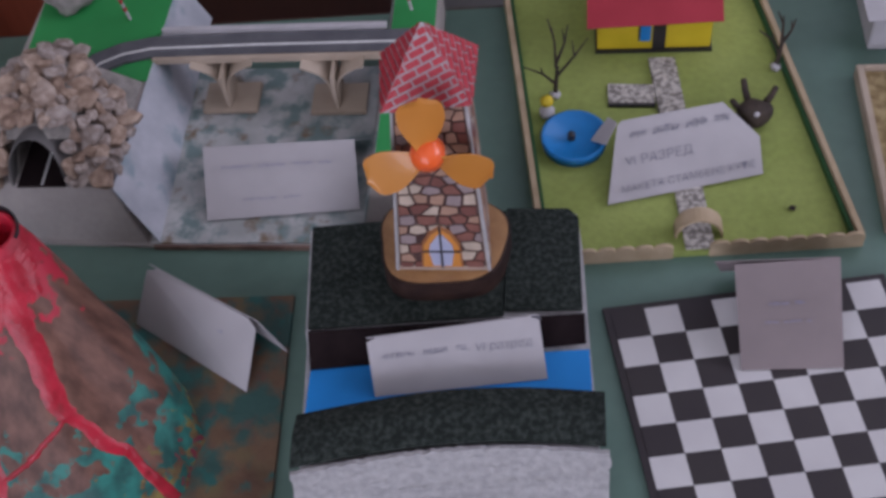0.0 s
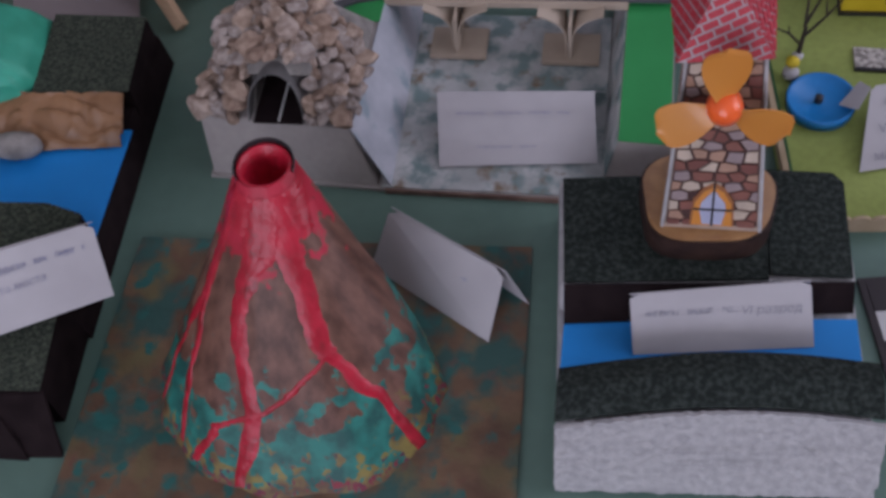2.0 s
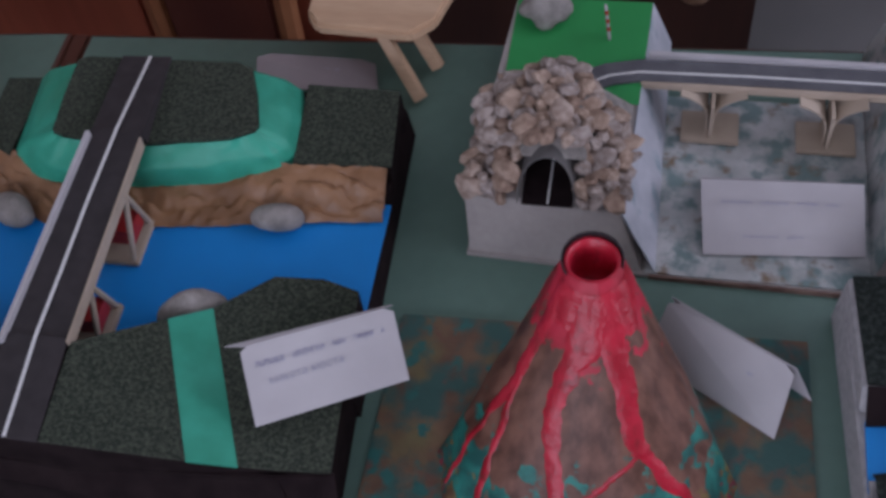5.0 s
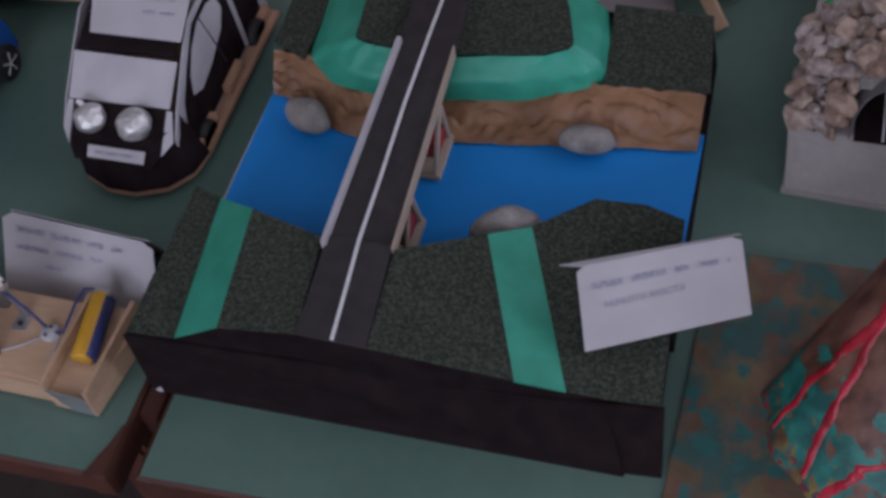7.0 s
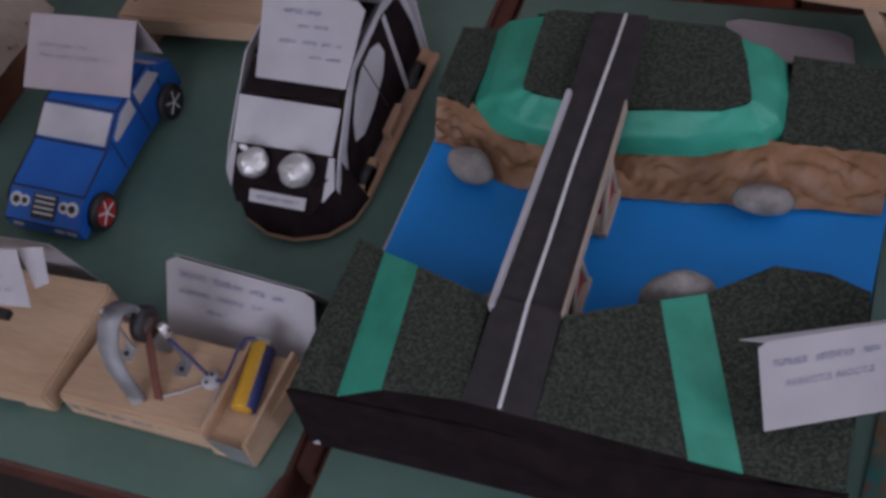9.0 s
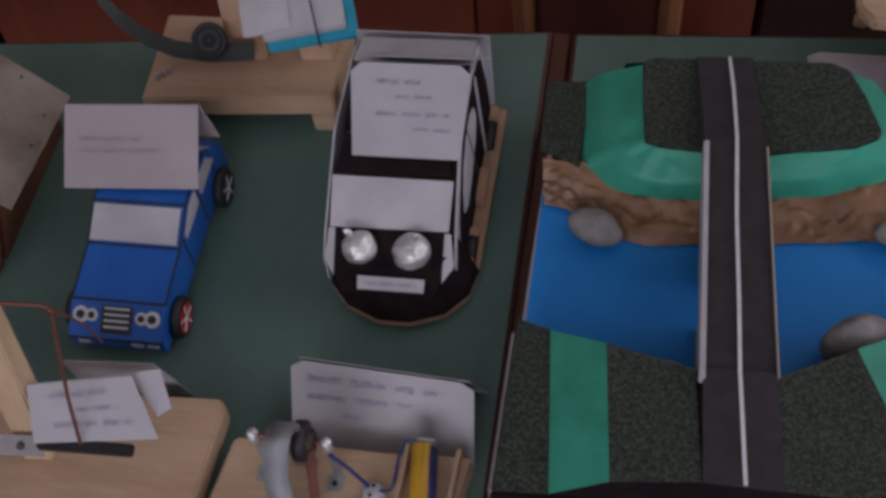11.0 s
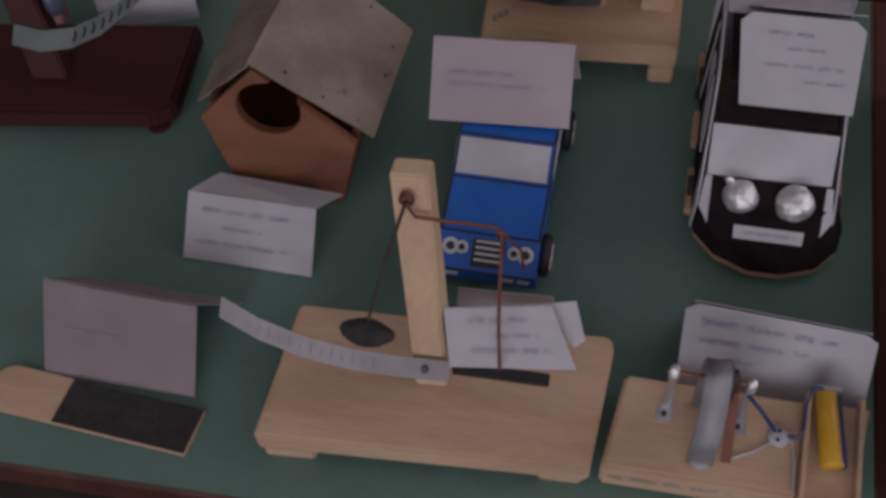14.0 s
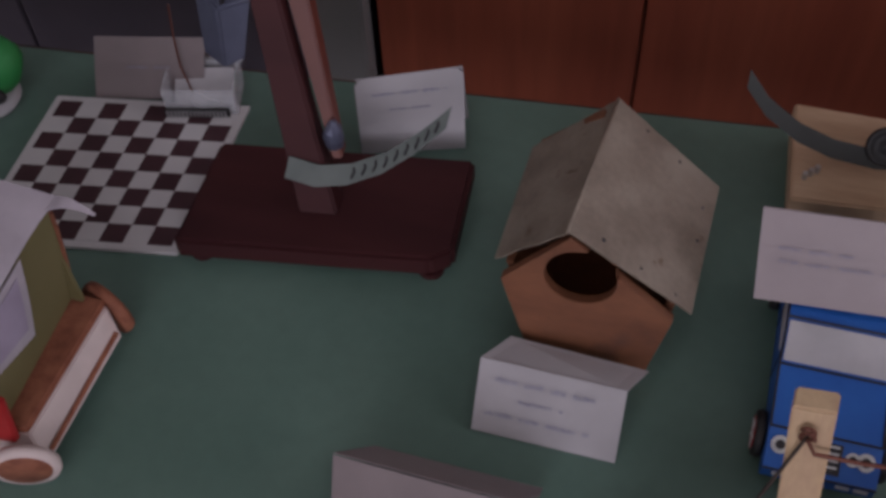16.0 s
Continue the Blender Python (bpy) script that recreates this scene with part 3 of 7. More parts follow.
# ---- model of a road bridge over a river ----
def bridge_model():
    g = empty("bridge_model", (0.155, -0.26, 0), "cardboard model of a road bridge over a blue river", "diorama")
    lerp = lambda a, b, t: a + (b - a) * t
    # front bank: outline of its far edge, from left to right
    far = [(-0.006, -0.320, 0.073), (0.0145, -0.3265, 0.0735), (0.049, -0.344, 0.0935), (0.10, -0.356, 0.093), (0.146, -0.357, 0.093), (0.194, -0.322, 0.074), (0.2185, -0.306, 0.066), (0.253, -0.276, 0.064), (0.285, -0.272, 0.060), (0.310, -0.278, 0.058)]
    near = [(-0.008, -0.433, 0.071), (0.0236, -0.4310, 0.0710), (0.0568, -0.4285, 0.0905), (0.106, -0.424, 0.092), (0.149, -0.424, 0.091), (0.2325, -0.4155, 0.068), (0.262, -0.411, 0.058), (0.285, -0.407, 0.050), (0.305, -0.404, 0.046), (0.316, -0.402, 0.044)]
    bm = bmesh.new()
    for i in range(len(far) - 1):
        a, b, c, d = near[i], near[i + 1], far[i + 1], far[i]
        merge(bm, hexa([(p[0], p[1], 0.0) for p in (a, b, c, d)], [a, b, c, d]))
    bmesh.ops.remove_doubles(bm, verts=bm.verts, dist=0.0003)
    part("front_bank", bm, M_BLACK, g, "black paper sides")

    def cover(name, idx, m, label, up):
        b = bmesh.new()
        n = idx[1] - idx[0]
        for i in range(idx[0], idx[1]):
            q = [(*p[:2], p[2] + up) for p in (near[i], near[i + 1], far[i + 1], far[i])]
            v = [b.verts.new(p) for p in q]
            b.faces.new(v)
        bmesh.ops.remove_doubles(b, verts=b.verts, dist=0.0003)
        thicken(b, -0.0016)
        part(name, b, m, g, label)

    cover("grass_sheet", (0, 1), M_GRASS, "dark green grit sheet", 0.001)
    cover("teal_strip", (1, 2), M_TEAL, "teal paper strip", 0.0006)
    cover("grass_sheet", (2, 3), M_GRASS, "dark green grit sheet", 0.001)
    cover("grass_sheet", (4, 5), M_GRASS, "dark green grit sheet", 0.001)
    cover("teal_strip", (5, 6), M_TEAL, "teal paper strip", 0.0006)
    cover("grass_sheet", (6, 9), M_GRASS, "dark green grit sheet", 0.001)
    part("road_ramp", slab([(0.106, -0.425, 0.0935), (0.149, -0.425, 0.0925), (0.1455, -0.356, 0.0965), (0.104, -0.356, 0.0965)], 0.0012), M_ASPH, g, "black paper road")
    part("front_panel", hexa([(-0.012, -0.437, 0), (0.30, -0.431, 0), (0.300, -0.428, 0), (-0.01, -0.4335, 0)], [(-0.009, -0.436, 0.072), (0.285, -0.412, 0.049), (0.285, -0.409, 0.049), (-0.008, -0.4335, 0.072)]), M_BLACK, g)
    part("front_panel", hexa([(0.285, -0.430, 0), (0.322, -0.427, 0), (0.322, -0.424, 0), (0.285, -0.426, 0)], [(0.285, -0.412, 0.049), (0.318, -0.403, 0.043), (0.318, -0.401, 0.043), (0.285, -0.409, 0.049)]), M_BLACK, g)
    # body under the water and the far bank
    part("base", hexa([(-0.004, -0.36, 0), (0.316, -0.34, 0), (0.309, -0.090, 0), (0.0, -0.10, 0)], [(-0.004, -0.36, 0.031), (0.312, -0.34, 0.031), (0.305, -0.090, 0.031), (0.0, -0.10, 0.031)]), M_BLACK, g)
    part("side_board", hexa([(-0.010, -0.437, 0), (-0.005, -0.437, 0), (-0.001, -0.10, 0), (-0.005, -0.10, 0)], [(-0.0105, -0.434, 0.0305), (-0.0065, -0.434, 0.0305), (-0.001, -0.10, 0.0305), (-0.0045, -0.10, 0.0305)]), M_WHITE, g, "white foam board edge")
    part("side_sheet", hexa([(-0.0125, -0.430, 0), (-0.0105, -0.430, 0), (-0.0095, -0.325, 0), (-0.0115, -0.325, 0)], [(-0.0115, -0.428, 0.062), (-0.0095, -0.428, 0.062), (-0.0080, -0.325, 0.064), (-0.0100, -0.325, 0.064)]), M_GREYCARD, g, "pale card side")
    part("water", grid(24, 14, lambda u, v: (lerp(-0.0052, 0.311, u), lerp(-0.365, -0.185, v), 0.0325 + 0.0006 * noise.noise(Vector((u * 6, v * 5, 1)))), -0.0015), M_WATER, g, "glossy blue paper water", True)

    # sand bank: crumpled brown paper from the water up to the far hills
    def sand(u, v):
        s = max(0.0, min(1.0, u / 0.24))
        y0 = lerp(-0.202, -0.2305, s * s * (3 - 2 * s)) if u < 0.24 else lerp(-0.2305, -0.2015, ((u - 0.24) / 0.76) ** 1.15)
        y0 += 0.0012 * noise.noise(Vector((u * 14, 2, 0)))
        y1 = lerp(-0.178, -0.168, u) - 0.010 * math.exp(-((u - 0.35) / 0.2) ** 2)
        w = abs(noise.noise(Vector((u * 11 + v * 2.4, v * 2.4 - u * 3, 4)))) * 0.013 - 0.003 + abs(noise.noise(Vector((u * 30 - v * 3, v * 6, 8)))) * 0.0075 - 0.002 - 0.003 * math.exp(-((v - 0.45) / 0.12) ** 2)
        return (lerp(-0.003 - 0.003 * v, 0.308, u), lerp(y0, y1, v) + w * 0.6 * min(1, v * 3), 0.034 + 0.021 * v ** 0.8 + w * math.sin(math.pi * min(v + 0.1, 1)) + 0.001)

    part("sand_bank", grid(120, 22, sand, -0.001), M_SAND, g, "crumpled brown wrapping paper", True)
    part("far_bank", hexa([(-0.001, -0.178, 0), (0.309, -0.165, 0), (0.307, -0.092, 0), (-0.001, -0.115, 0)], [(0.0, -0.176, 0.053), (0.308, -0.160, 0.053), (0.303, -0.092, 0.050), (0.0, -0.112, 0.055)]), M_BLACK, g)
    for q in ([(-0.009, -0.170, 0.0545), (0.020, -0.184, 0.0545), (0.022, -0.105, 0.056), (-0.010, -0.108, 0.056)], [(0.238, -0.172, 0.0545), (0.311, -0.168, 0.0545), (0.303, -0.092, 0.052), (0.232, -0.094, 0.055)]):
        part("grass_sheet", slab(q, 0.0018, 0.0004), M_GRASS, g, "dark green grit sheet")

    # far hill: teal skirt under a raised dark green top
    skirt = [(0.010, -0.110), (0.016, -0.150), (0.019, -0.180), (0.047, -0.197), (0.076, -0.201), (0.129, -0.198), (0.181, -0.190), (0.231, -0.174), (0.240, -0.162), (0.238, -0.130), (0.228, -0.096), (0.19, -0.084), (0.042, -0.086)]
    brow = [(0.028, -0.105), (0.032, -0.150), (0.036, -0.178), (0.058, -0.195), (0.082, -0.200), (0.131, -0.198), (0.181, -0.188), (0.224, -0.172), (0.232, -0.160), (0.228, -0.130), (0.216, -0.100), (0.19, -0.094), (0.046, -0.094)]
    top = [(0.058, -0.108), (0.060, -0.145), (0.063, -0.179), (0.072, -0.182), (0.090, -0.184), (0.140, -0.184), (0.196, -0.174), (0.213, -0.165), (0.215, -0.160), (0.206, -0.130), (0.197, -0.107), (0.185, -0.101), (0.066, -0.104)]

    def slope(u, v):
        s = u * 12
        j = min(int(s), 11)
        pick = lambda ring: Vector(ring[j]).lerp(Vector(ring[j + 1]), s - j)
        a, m, c = pick(skirt), pick(brow), pick(top)
        z = lerp(0.049, 0.066, min(1, v * 2)) if v < 0.5 else lerp(0.066, 0.0795, (v - 0.5) * 2)
        p = a.lerp(m, v * 2) if v < 0.5 else m.lerp(c, v * 2 - 1)
        w = 0.0014 * noise.noise(Vector((u * 30, v * 4, 2))) + 0.0010 * abs(noise.noise(Vector((u * 60, v * 6, 5))))
        return (p.x, p.y - w, z + w * 0.6)

    part("teal_slope", grid(96, 12, slope, 0.0008), M_TEAL, g, "wrinkled teal paper slope", True)
    part("hill_core", hexa([(x, y + 0.004, 0.045) for x, y in brow], [(x, y + 0.003, 0.077) for x, y in top]), M_BLACK, g)
    part("hill_top", hexa([(x, y, 0.0800) for x, y in top], [(x, y, 0.0840) for x, y in top], 0.0006), M_GRASS, g, "dark green grit sheet on card")
    # the road deck, its line and edges
    part("road_deck", hexa([(0.104, -0.357, 0.090), (0.1449, -0.357, 0.090), (0.1391, -0.185, 0.0905), (0.101, -0.185, 0.0905)], [(0.104, -0.357, 0.0965), (0.1449, -0.357, 0.0965), (0.1391, -0.185, 0.097), (0.101, -0.185, 0.097)]), M_ASPH, g, "black paper road deck")
    part("road_end", hexa([(0.101, -0.1855, 0.084), (0.1391, -0.1855, 0.084), (0.132, -0.102, 0.0842), (0.094, -0.104, 0.0842)], [(0.101, -0.1855, 0.0965), (0.1391, -0.1855, 0.0965), (0.132, -0.102, 0.0862), (0.094, -0.104, 0.0862)]), M_ASPH, g, "black paper road")
    pts = [(0.1285, -0.4245, 0.0946), (0.1265, -0.39, 0.0962), (0.1245, -0.357, 0.0982), (0.1235, -0.31, 0.0984), (0.1215, -0.25, 0.0988), (0.121, -0.186, 0.0992), (0.119, -0.14, 0.0935), (0.1165, -0.104, 0.0875)]
    def line(u, v):
        s = u * 7
        k = min(int(s), 6)
        p = Vector(pts[k]).lerp(Vector(pts[k + 1]), s - k)
        return (p.x + 0.0011 * (2 * v - 1), p.y, p.z + 0.0004)

    b = grid(28, 1, line, 0.0006)
    part("centre_line", b, M_LINE, g, "white centre line")
    part("railing", hexa([(0.1020, -0.364, 0.082), (0.1055, -0.364, 0.082), (0.1035, -0.192, 0.084), (0.100, -0.192, 0.084)], [(0.1020, -0.364, 0.101), (0.1055, -0.364, 0.101), (0.1035, -0.192, 0.102), (0.100, -0.192, 0.102)], 0.0005), M_WHITE, g, "white card railing")
    part("railing", hexa([(0.1452, -0.359, 0.088), (0.1464, -0.359, 0.088), (0.1407, -0.192, 0.088), (0.1395, -0.192, 0.088)], [(0.1452, -0.359, 0.0985), (0.1464, -0.359, 0.0985), (0.1407, -0.192, 0.099), (0.1395, -0.192, 0.099)], 0.0003), M_BALSA, g, "bare plywood edge")
    # trestles under the deck, at both ends
    for y in (-0.238, -0.312):
        tr = part("trestle", box(0.104, 0.141, y - 0.020, y + 0.020, 0.033, 0.038, 0.0008), M_BALSA, g, "pale wooden trestle")
        for xx, lean in ((0.110, 0.0), (0.1375, 0.004)):
            part("strut", tube([(xx, y - 0.017, 0.038), (xx + lean, y, 0.091)], 0.0022, 6), M_BALSA, tr)
            part("strut", tube([(xx, y + 0.017, 0.038), (xx + lean, y, 0.091)], 0.0022, 6), M_BALSA, tr)
        part("brace", box(0.1075, 0.1385, y - 0.010, y + 0.010, 0.046, 0.060), M_RED, tr, "red painted brace")
    return g


bridge_model()
for i, (c, s, tn) in enumerate([((0.034, -0.2255, 0.0445), (0.0200, 0.0125, 0.0105), -0.42), ((0.2355, -0.2130, 0.0445), (0.0195, 0.0105, 0.0110), 0.12),
                                ((0.199, -0.302, 0.052), (0.024, 0.013, 0.020), 0.45), ((0.088, -0.338, 0.046), (0.013, 0.012, 0.013), 0.3)]):
    thing("pebble", stone(c, *s, i + 1, 3, 0.12, tn), M_STONE, "smooth grey pebble beside the blue paper river", "pebble", "pebbles in the river", True)


# ---- model of a tunnel, a valley and a viaduct ----
def chip(seed):
    """A worn pebble with a few flat sides."""
    rnd = random.Random(seed)
    b = bmesh.new()
    bmesh.ops.create_icosphere(b, subdivisions=2, radius=1.0)
    cuts = [(Vector((rnd.gauss(0, 1), rnd.gauss(0, 1), rnd.gauss(0, 1))).normalized(), rnd.uniform(0.50, 0.80)) for _ in range(9)]
    for v in b.verts:
        v.co *= 1.08 + 0.28 * noise.noise(v.co * 1.3 + Vector((seed * 3.1, 0, 0)))
        for n, d in cuts:
            k = v.co.dot(n) - d
            if k > 0:
                v.co -= n * k
    return b


def valley_model():
    lerp = lambda a, b, t: a + (b - a) * t
    g = empty("valley_model", (0.53, -0.09, 0), "cardboard model of a rock tunnel, grey valley and viaduct", "diorama")
    part("base_board", prism([(0.367, -0.2005), (0.498, -0.2065), (0.698, -0.2095), (0.696, 0.026), (0.656, 0.026), (0.653, -0.034), (0.492, -0.034), (0.487, 0.026), (0.378, 0.026)], 0, 0.003), M_GREYCARD, g, "thin grey board with a worn edge")
    part("valley_floor", grid(30, 24, lambda u, v: (0.496 + 0.156 * u, -0.2055 + 0.171 * v, 0.0045 + 0.0012 * noise.noise(Vector((u * 7, v * 9, 0)))), -0.0012), M_VALLEY, g, "valley floor dabbed with grey and blue paint", True)
    # tunnel block
    part("tunnel_block", hexa([(0.3690, -0.198, 0.003), (0.4935, -0.2045, 0.003), (0.494, 0.025, 0.003), (0.380, 0.025, 0.003)], [(0.3645, -0.178, 0.046), (0.476, -0.187, 0.046), (0.486, 0.025, 0.045), (0.378, 0.025, 0.045)], 0.0006), M_GREYCARD, g, "grey cardboard box")
    part("slope", grid(10, 26, lambda u, v: (0.4775 + 0.009 * v + (0.026 - 0.009 * v) * u, -0.188 + 0.213 * v - 0.0165 * u * (1 - v), 0.0465 - 0.042 * u + 0.0012 * noise.noise(Vector((u * 5, v * 14, 3)))), -0.001), M_SLOPE, g, "steep valley side washed with white and blue paint", True)
    part("green_field", slab([(0.379, -0.085, 0.0466), (0.482, -0.085, 0.0466), (0.486, 0.0255, 0.0456), (0.379, 0.0255, 0.0456)], 0.0008), M_GREEN, g, "bright green card")
    # right block
    part("right_block", hexa([(0.652, -0.194, 0.003), (0.700, -0.196, 0.003), (0.700, 0.024, 0.003), (0.655, 0.024, 0.003)], [(0.661, -0.187, 0.042), (0.698, -0.189, 0.042), (0.699, 0.022, 0.042), (0.664, 0.022, 0.042)], 0.0006), M_GREYCARD, g, "grey cardboard box")
    part("slope", slab([(0.6515, -0.196, 0.004), (0.6605, -0.188, 0.0424), (0.6635, 0.022, 0.0424), (0.654, 0.023, 0.004)], 0.0008, flip=-1), M_VALLEY, g, "steep valley side dabbed with grey paint")
    part("green_field", slab([(0.662, -0.1865, 0.0426), (0.6970, -0.1885, 0.0426), (0.698, 0.021, 0.0426), (0.665, 0.021, 0.0426)], 0.0008), M_GREEN, g, "bright green card strip")
    part("board_edge", hexa([(0.499, -0.2082, 0), (0.698, -0.2112, 0), (0.698, -0.2094, 0), (0.499, -0.2064, 0)], [(0.499, -0.2080, 0.0042), (0.698, -0.2110, 0.0042), (0.698, -0.2094, 0.0042), (0.499, -0.2064, 0.0042)]), M_BOARDEDGE, g, "worn reddish brown board edge")
    # the road: a bend out of the tunnel, then straight across on pillars
    mid = [(0.426, -0.098), (0.431, -0.081), (0.441, -0.067), (0.458, -0.0575), (0.48, -0.0520), (0.56, -0.0505), (0.64, -0.0505), (0.698, -0.0505)]
    w = 0.0108
    b, c = bmesh.new(), bmesh.new()
    offs = []
    for i, p in enumerate(mid):
        d = (Vector(mid[min(i + 1, len(mid) - 1)]) - Vector(mid[max(i - 1, 0)])).normalized()
        offs.append(Vector((-d.y, d.x)))
    for i in range(len(mid) - 1):
        p, q, a, e = Vector(mid[i]), Vector(mid[i + 1]), offs[i], offs[i + 1]
        for bmx, hw, z0, z1 in ((b, w, 0.0475, 0.050), (c, 0.0009, 0.0498, 0.0506)):
            sh = 0.0024 if hw < 0.002 else 0.0
            k = [p - a * (hw + sh), q - e * (hw + sh), q + e * (hw - sh), p + a * (hw - sh)]
            merge(bmx, hexa([(v.x, v.y, z0) for v in k], [(v.x, v.y, z1) for v in k]))
    for bmx in (b, c):
        bmesh.ops.remove_doubles(bmx, verts=bmx.verts, dist=0.00002)
    part("road", b, M_ROADG, g, "grey card road")
    part("centre_line", c, M_LINE, g, "white centre line")
    part("guard_beam", box(0.486, 0.662, -0.0385, -0.034, 0.0475, 0.0535, 0.0006), M_WHITE, g, "white guard beam")
    part("deck_edge", box(0.482, 0.664, -0.0650, -0.0615, 0.043, 0.0490, 0.0005), M_BALSA, g, "beige card deck edge")
    for x, yc in ((0.5365, -0.0675), (0.6225, -0.0710)):
        p = part("pillar_foot", box(x - 0.0215, x + 0.0220, yc - 0.0155, yc + 0.0155, 0.005, 0.009, 0.0008), M_BALSA, g, "beige card pillar foot")
        for sx in (-1, 1):
            part("arch_rib", grid(8, 2, lambda u, v: (x + sx * (0.0022 + 0.022 * u ** 2.6), yc - 0.0045 + (0.004 * u - 0.004) + 0.022 * v, 0.009 + 0.0375 * u ** 0.45), 0.0012), M_BALSA, p, "curved card rib", True)
        part("arch_rib", box(x - 0.0012, x + 0.0012, yc - 0.012, yc + 0.016, 0.009, 0.0425), M_BALSA, p)
    # tunnel mouth under the rocks
    b = grid(18, 1, lambda u, v: (0.4235 + 0.0205 * math.cos(math.pi * u), lerp(-0.1845 + 0.016 * math.sin(math.pi * u), -0.100, v), 0.0465 + 0.0330 * math.sin(math.pi * u) ** 0.75), 0.0008)
    mouth = part("tunnel_lining", b, M_LINING, g, "bent grey card lining, dark inside")
    part("tunnel_road", slab([(0.4065, -0.1855, 0.0466), (0.4425, -0.1855, 0.0466), (0.4425, -0.10, 0.0466), (0.4065, -0.10, 0.0466)], 0.0007), M_BLACK, mouth, "black paper road")
    part("centre_line", box(0.4243, 0.4257, -0.184, -0.105, 0.0474, 0.0480), M_LINE, mouth, "white centre line")
    # near-black panel added across the tunnel for the shade inside it
    part("tunnel_shade_panel", box(0.4055, 0.4435, -0.1005, -0.0985, 0.0466, 0.079), M_TUNNEL_SHADE, mouth)
    # core of the heap and its stones
    part("heap_core", hexa([(0.372, -0.172, 0.046), (0.405, -0.172, 0.046), (0.405, -0.085, 0.046), (0.379, -0.083, 0.046)], [(0.385, -0.150, 0.064), (0.4065, -0.150, 0.070), (0.407, -0.095, 0.080), (0.392, -0.092, 0.072)]), M_STONE, g, "glue and grit under the stones")
    part("heap_core", hexa([(0.445, -0.174, 0.046), (0.474, -0.174, 0.046), (0.478, -0.085, 0.046), (0.445, -0.085, 0.046)], [(0.4445, -0.150, 0.070), (0.462, -0.150, 0.060), (0.465, -0.095, 0.062), (0.445, -0.095, 0.080)]), M_STONE, g, "glue and grit under the stones")
    part("heap_core", hexa([(0.40, -0.165, 0.075), (0.450, -0.165, 0.075), (0.450, -0.088, 0.075), (0.40, -0.088, 0.075)], [(0.408, -0.155, 0.080), (0.442, -0.155, 0.080), (0.442, -0.100, 0.084), (0.410, -0.100, 0.084)]), M_STONE, g, "glue and grit under the stones")
    rnd = random.Random(7)
    shapes = [mesh_of("rock", chip(40 + k), M_ROCK) for k in range(12)]
    placed = []
    tries = 0
    while len(placed) < 250 and tries < 30000:
        tries += 1
        x, y = rnd.uniform(0.367, 0.479), rnd.uniform(-0.184, -0.080)
        if x > 0.440 and y > -0.086 - (x - 0.440) * 0.95:
            continue
        dx, dy = (x - 0.422) / 0.058, (y + 0.118) / 0.068
        peak = 0.089 - 0.0355 * abs(dx) ** 1.4 - 0.018 * max(0, -dy) ** 2 - 0.026 * max(0, dy) ** 2
        z = max(0.050, peak)
        if abs(x - 0.425) < 0.021 and y < -0.150:
            if y < -0.160:
                continue
            z = max(z, 0.0885)
        if dx < -0.55 and rnd.random() < 0.5 or abs(dx) > 0.9:
            z = rnd.uniform(0.050, max(0.0505, peak))
        if abs(x - 0.4235) < 0.0245 and y < -0.163 and z < 0.080:
            continue
        if y < -0.170:
            z = rnd.uniform(0.050, 0.062)
        r = rnd.uniform(0.0058, 0.0112)
        if any((x - a) ** 2 + (y - b) ** 2 + (z - c) ** 2 < (0.57 * (r + d)) ** 2 for a, b, c, d in placed):
            continue
        placed.append((x, y, z, r))
        ob = new("rock", shapes[len(placed) % 12])
        ob.parent = g
        ob.matrix_parent_inverse = g.matrix_basis.inverted()
        ob.matrix_basis = Matrix.LocRotScale((x, y, z), Euler((rnd.uniform(-0.7, 0.7), rnd.uniform(-0.7, 0.7), rnd.uniform(0, 6))), Vector((r * rnd.uniform(0.95, 1.4), r * rnd.uniform(0.8, 1.1), r * rnd.uniform(0.65, 1.0))))
    # the small road signs
    for x, y in ((0.455, -0.018), (0.679, -0.015)):
        s = part("sign_post", tube([(x, y, 0.0455), (x - 0.004, y + 0.002, 0.080)], 0.0013, 6), M_WHITE, g, "thin white stick")
        for k in range(3):
            part("stripe", tube([(x - 0.001 * k - 0.0008, y + 0.0005 * k, 0.056 + 0.008 * k), (x - 0.001 * k - 0.0014, y + 0.0005 * k + 0.0003, 0.059 + 0.008 * k)], 0.0016, 6), M_RED, s, "red stripe")
    return g


valley_model()
thing("boulder", stone((0.403, 0.001, 0.058), 0.0195, 0.016, 0.014, 41, 3, 0.4), M_STONE, "rough pale stone lying on the bright green card", "stone", smooth=True)


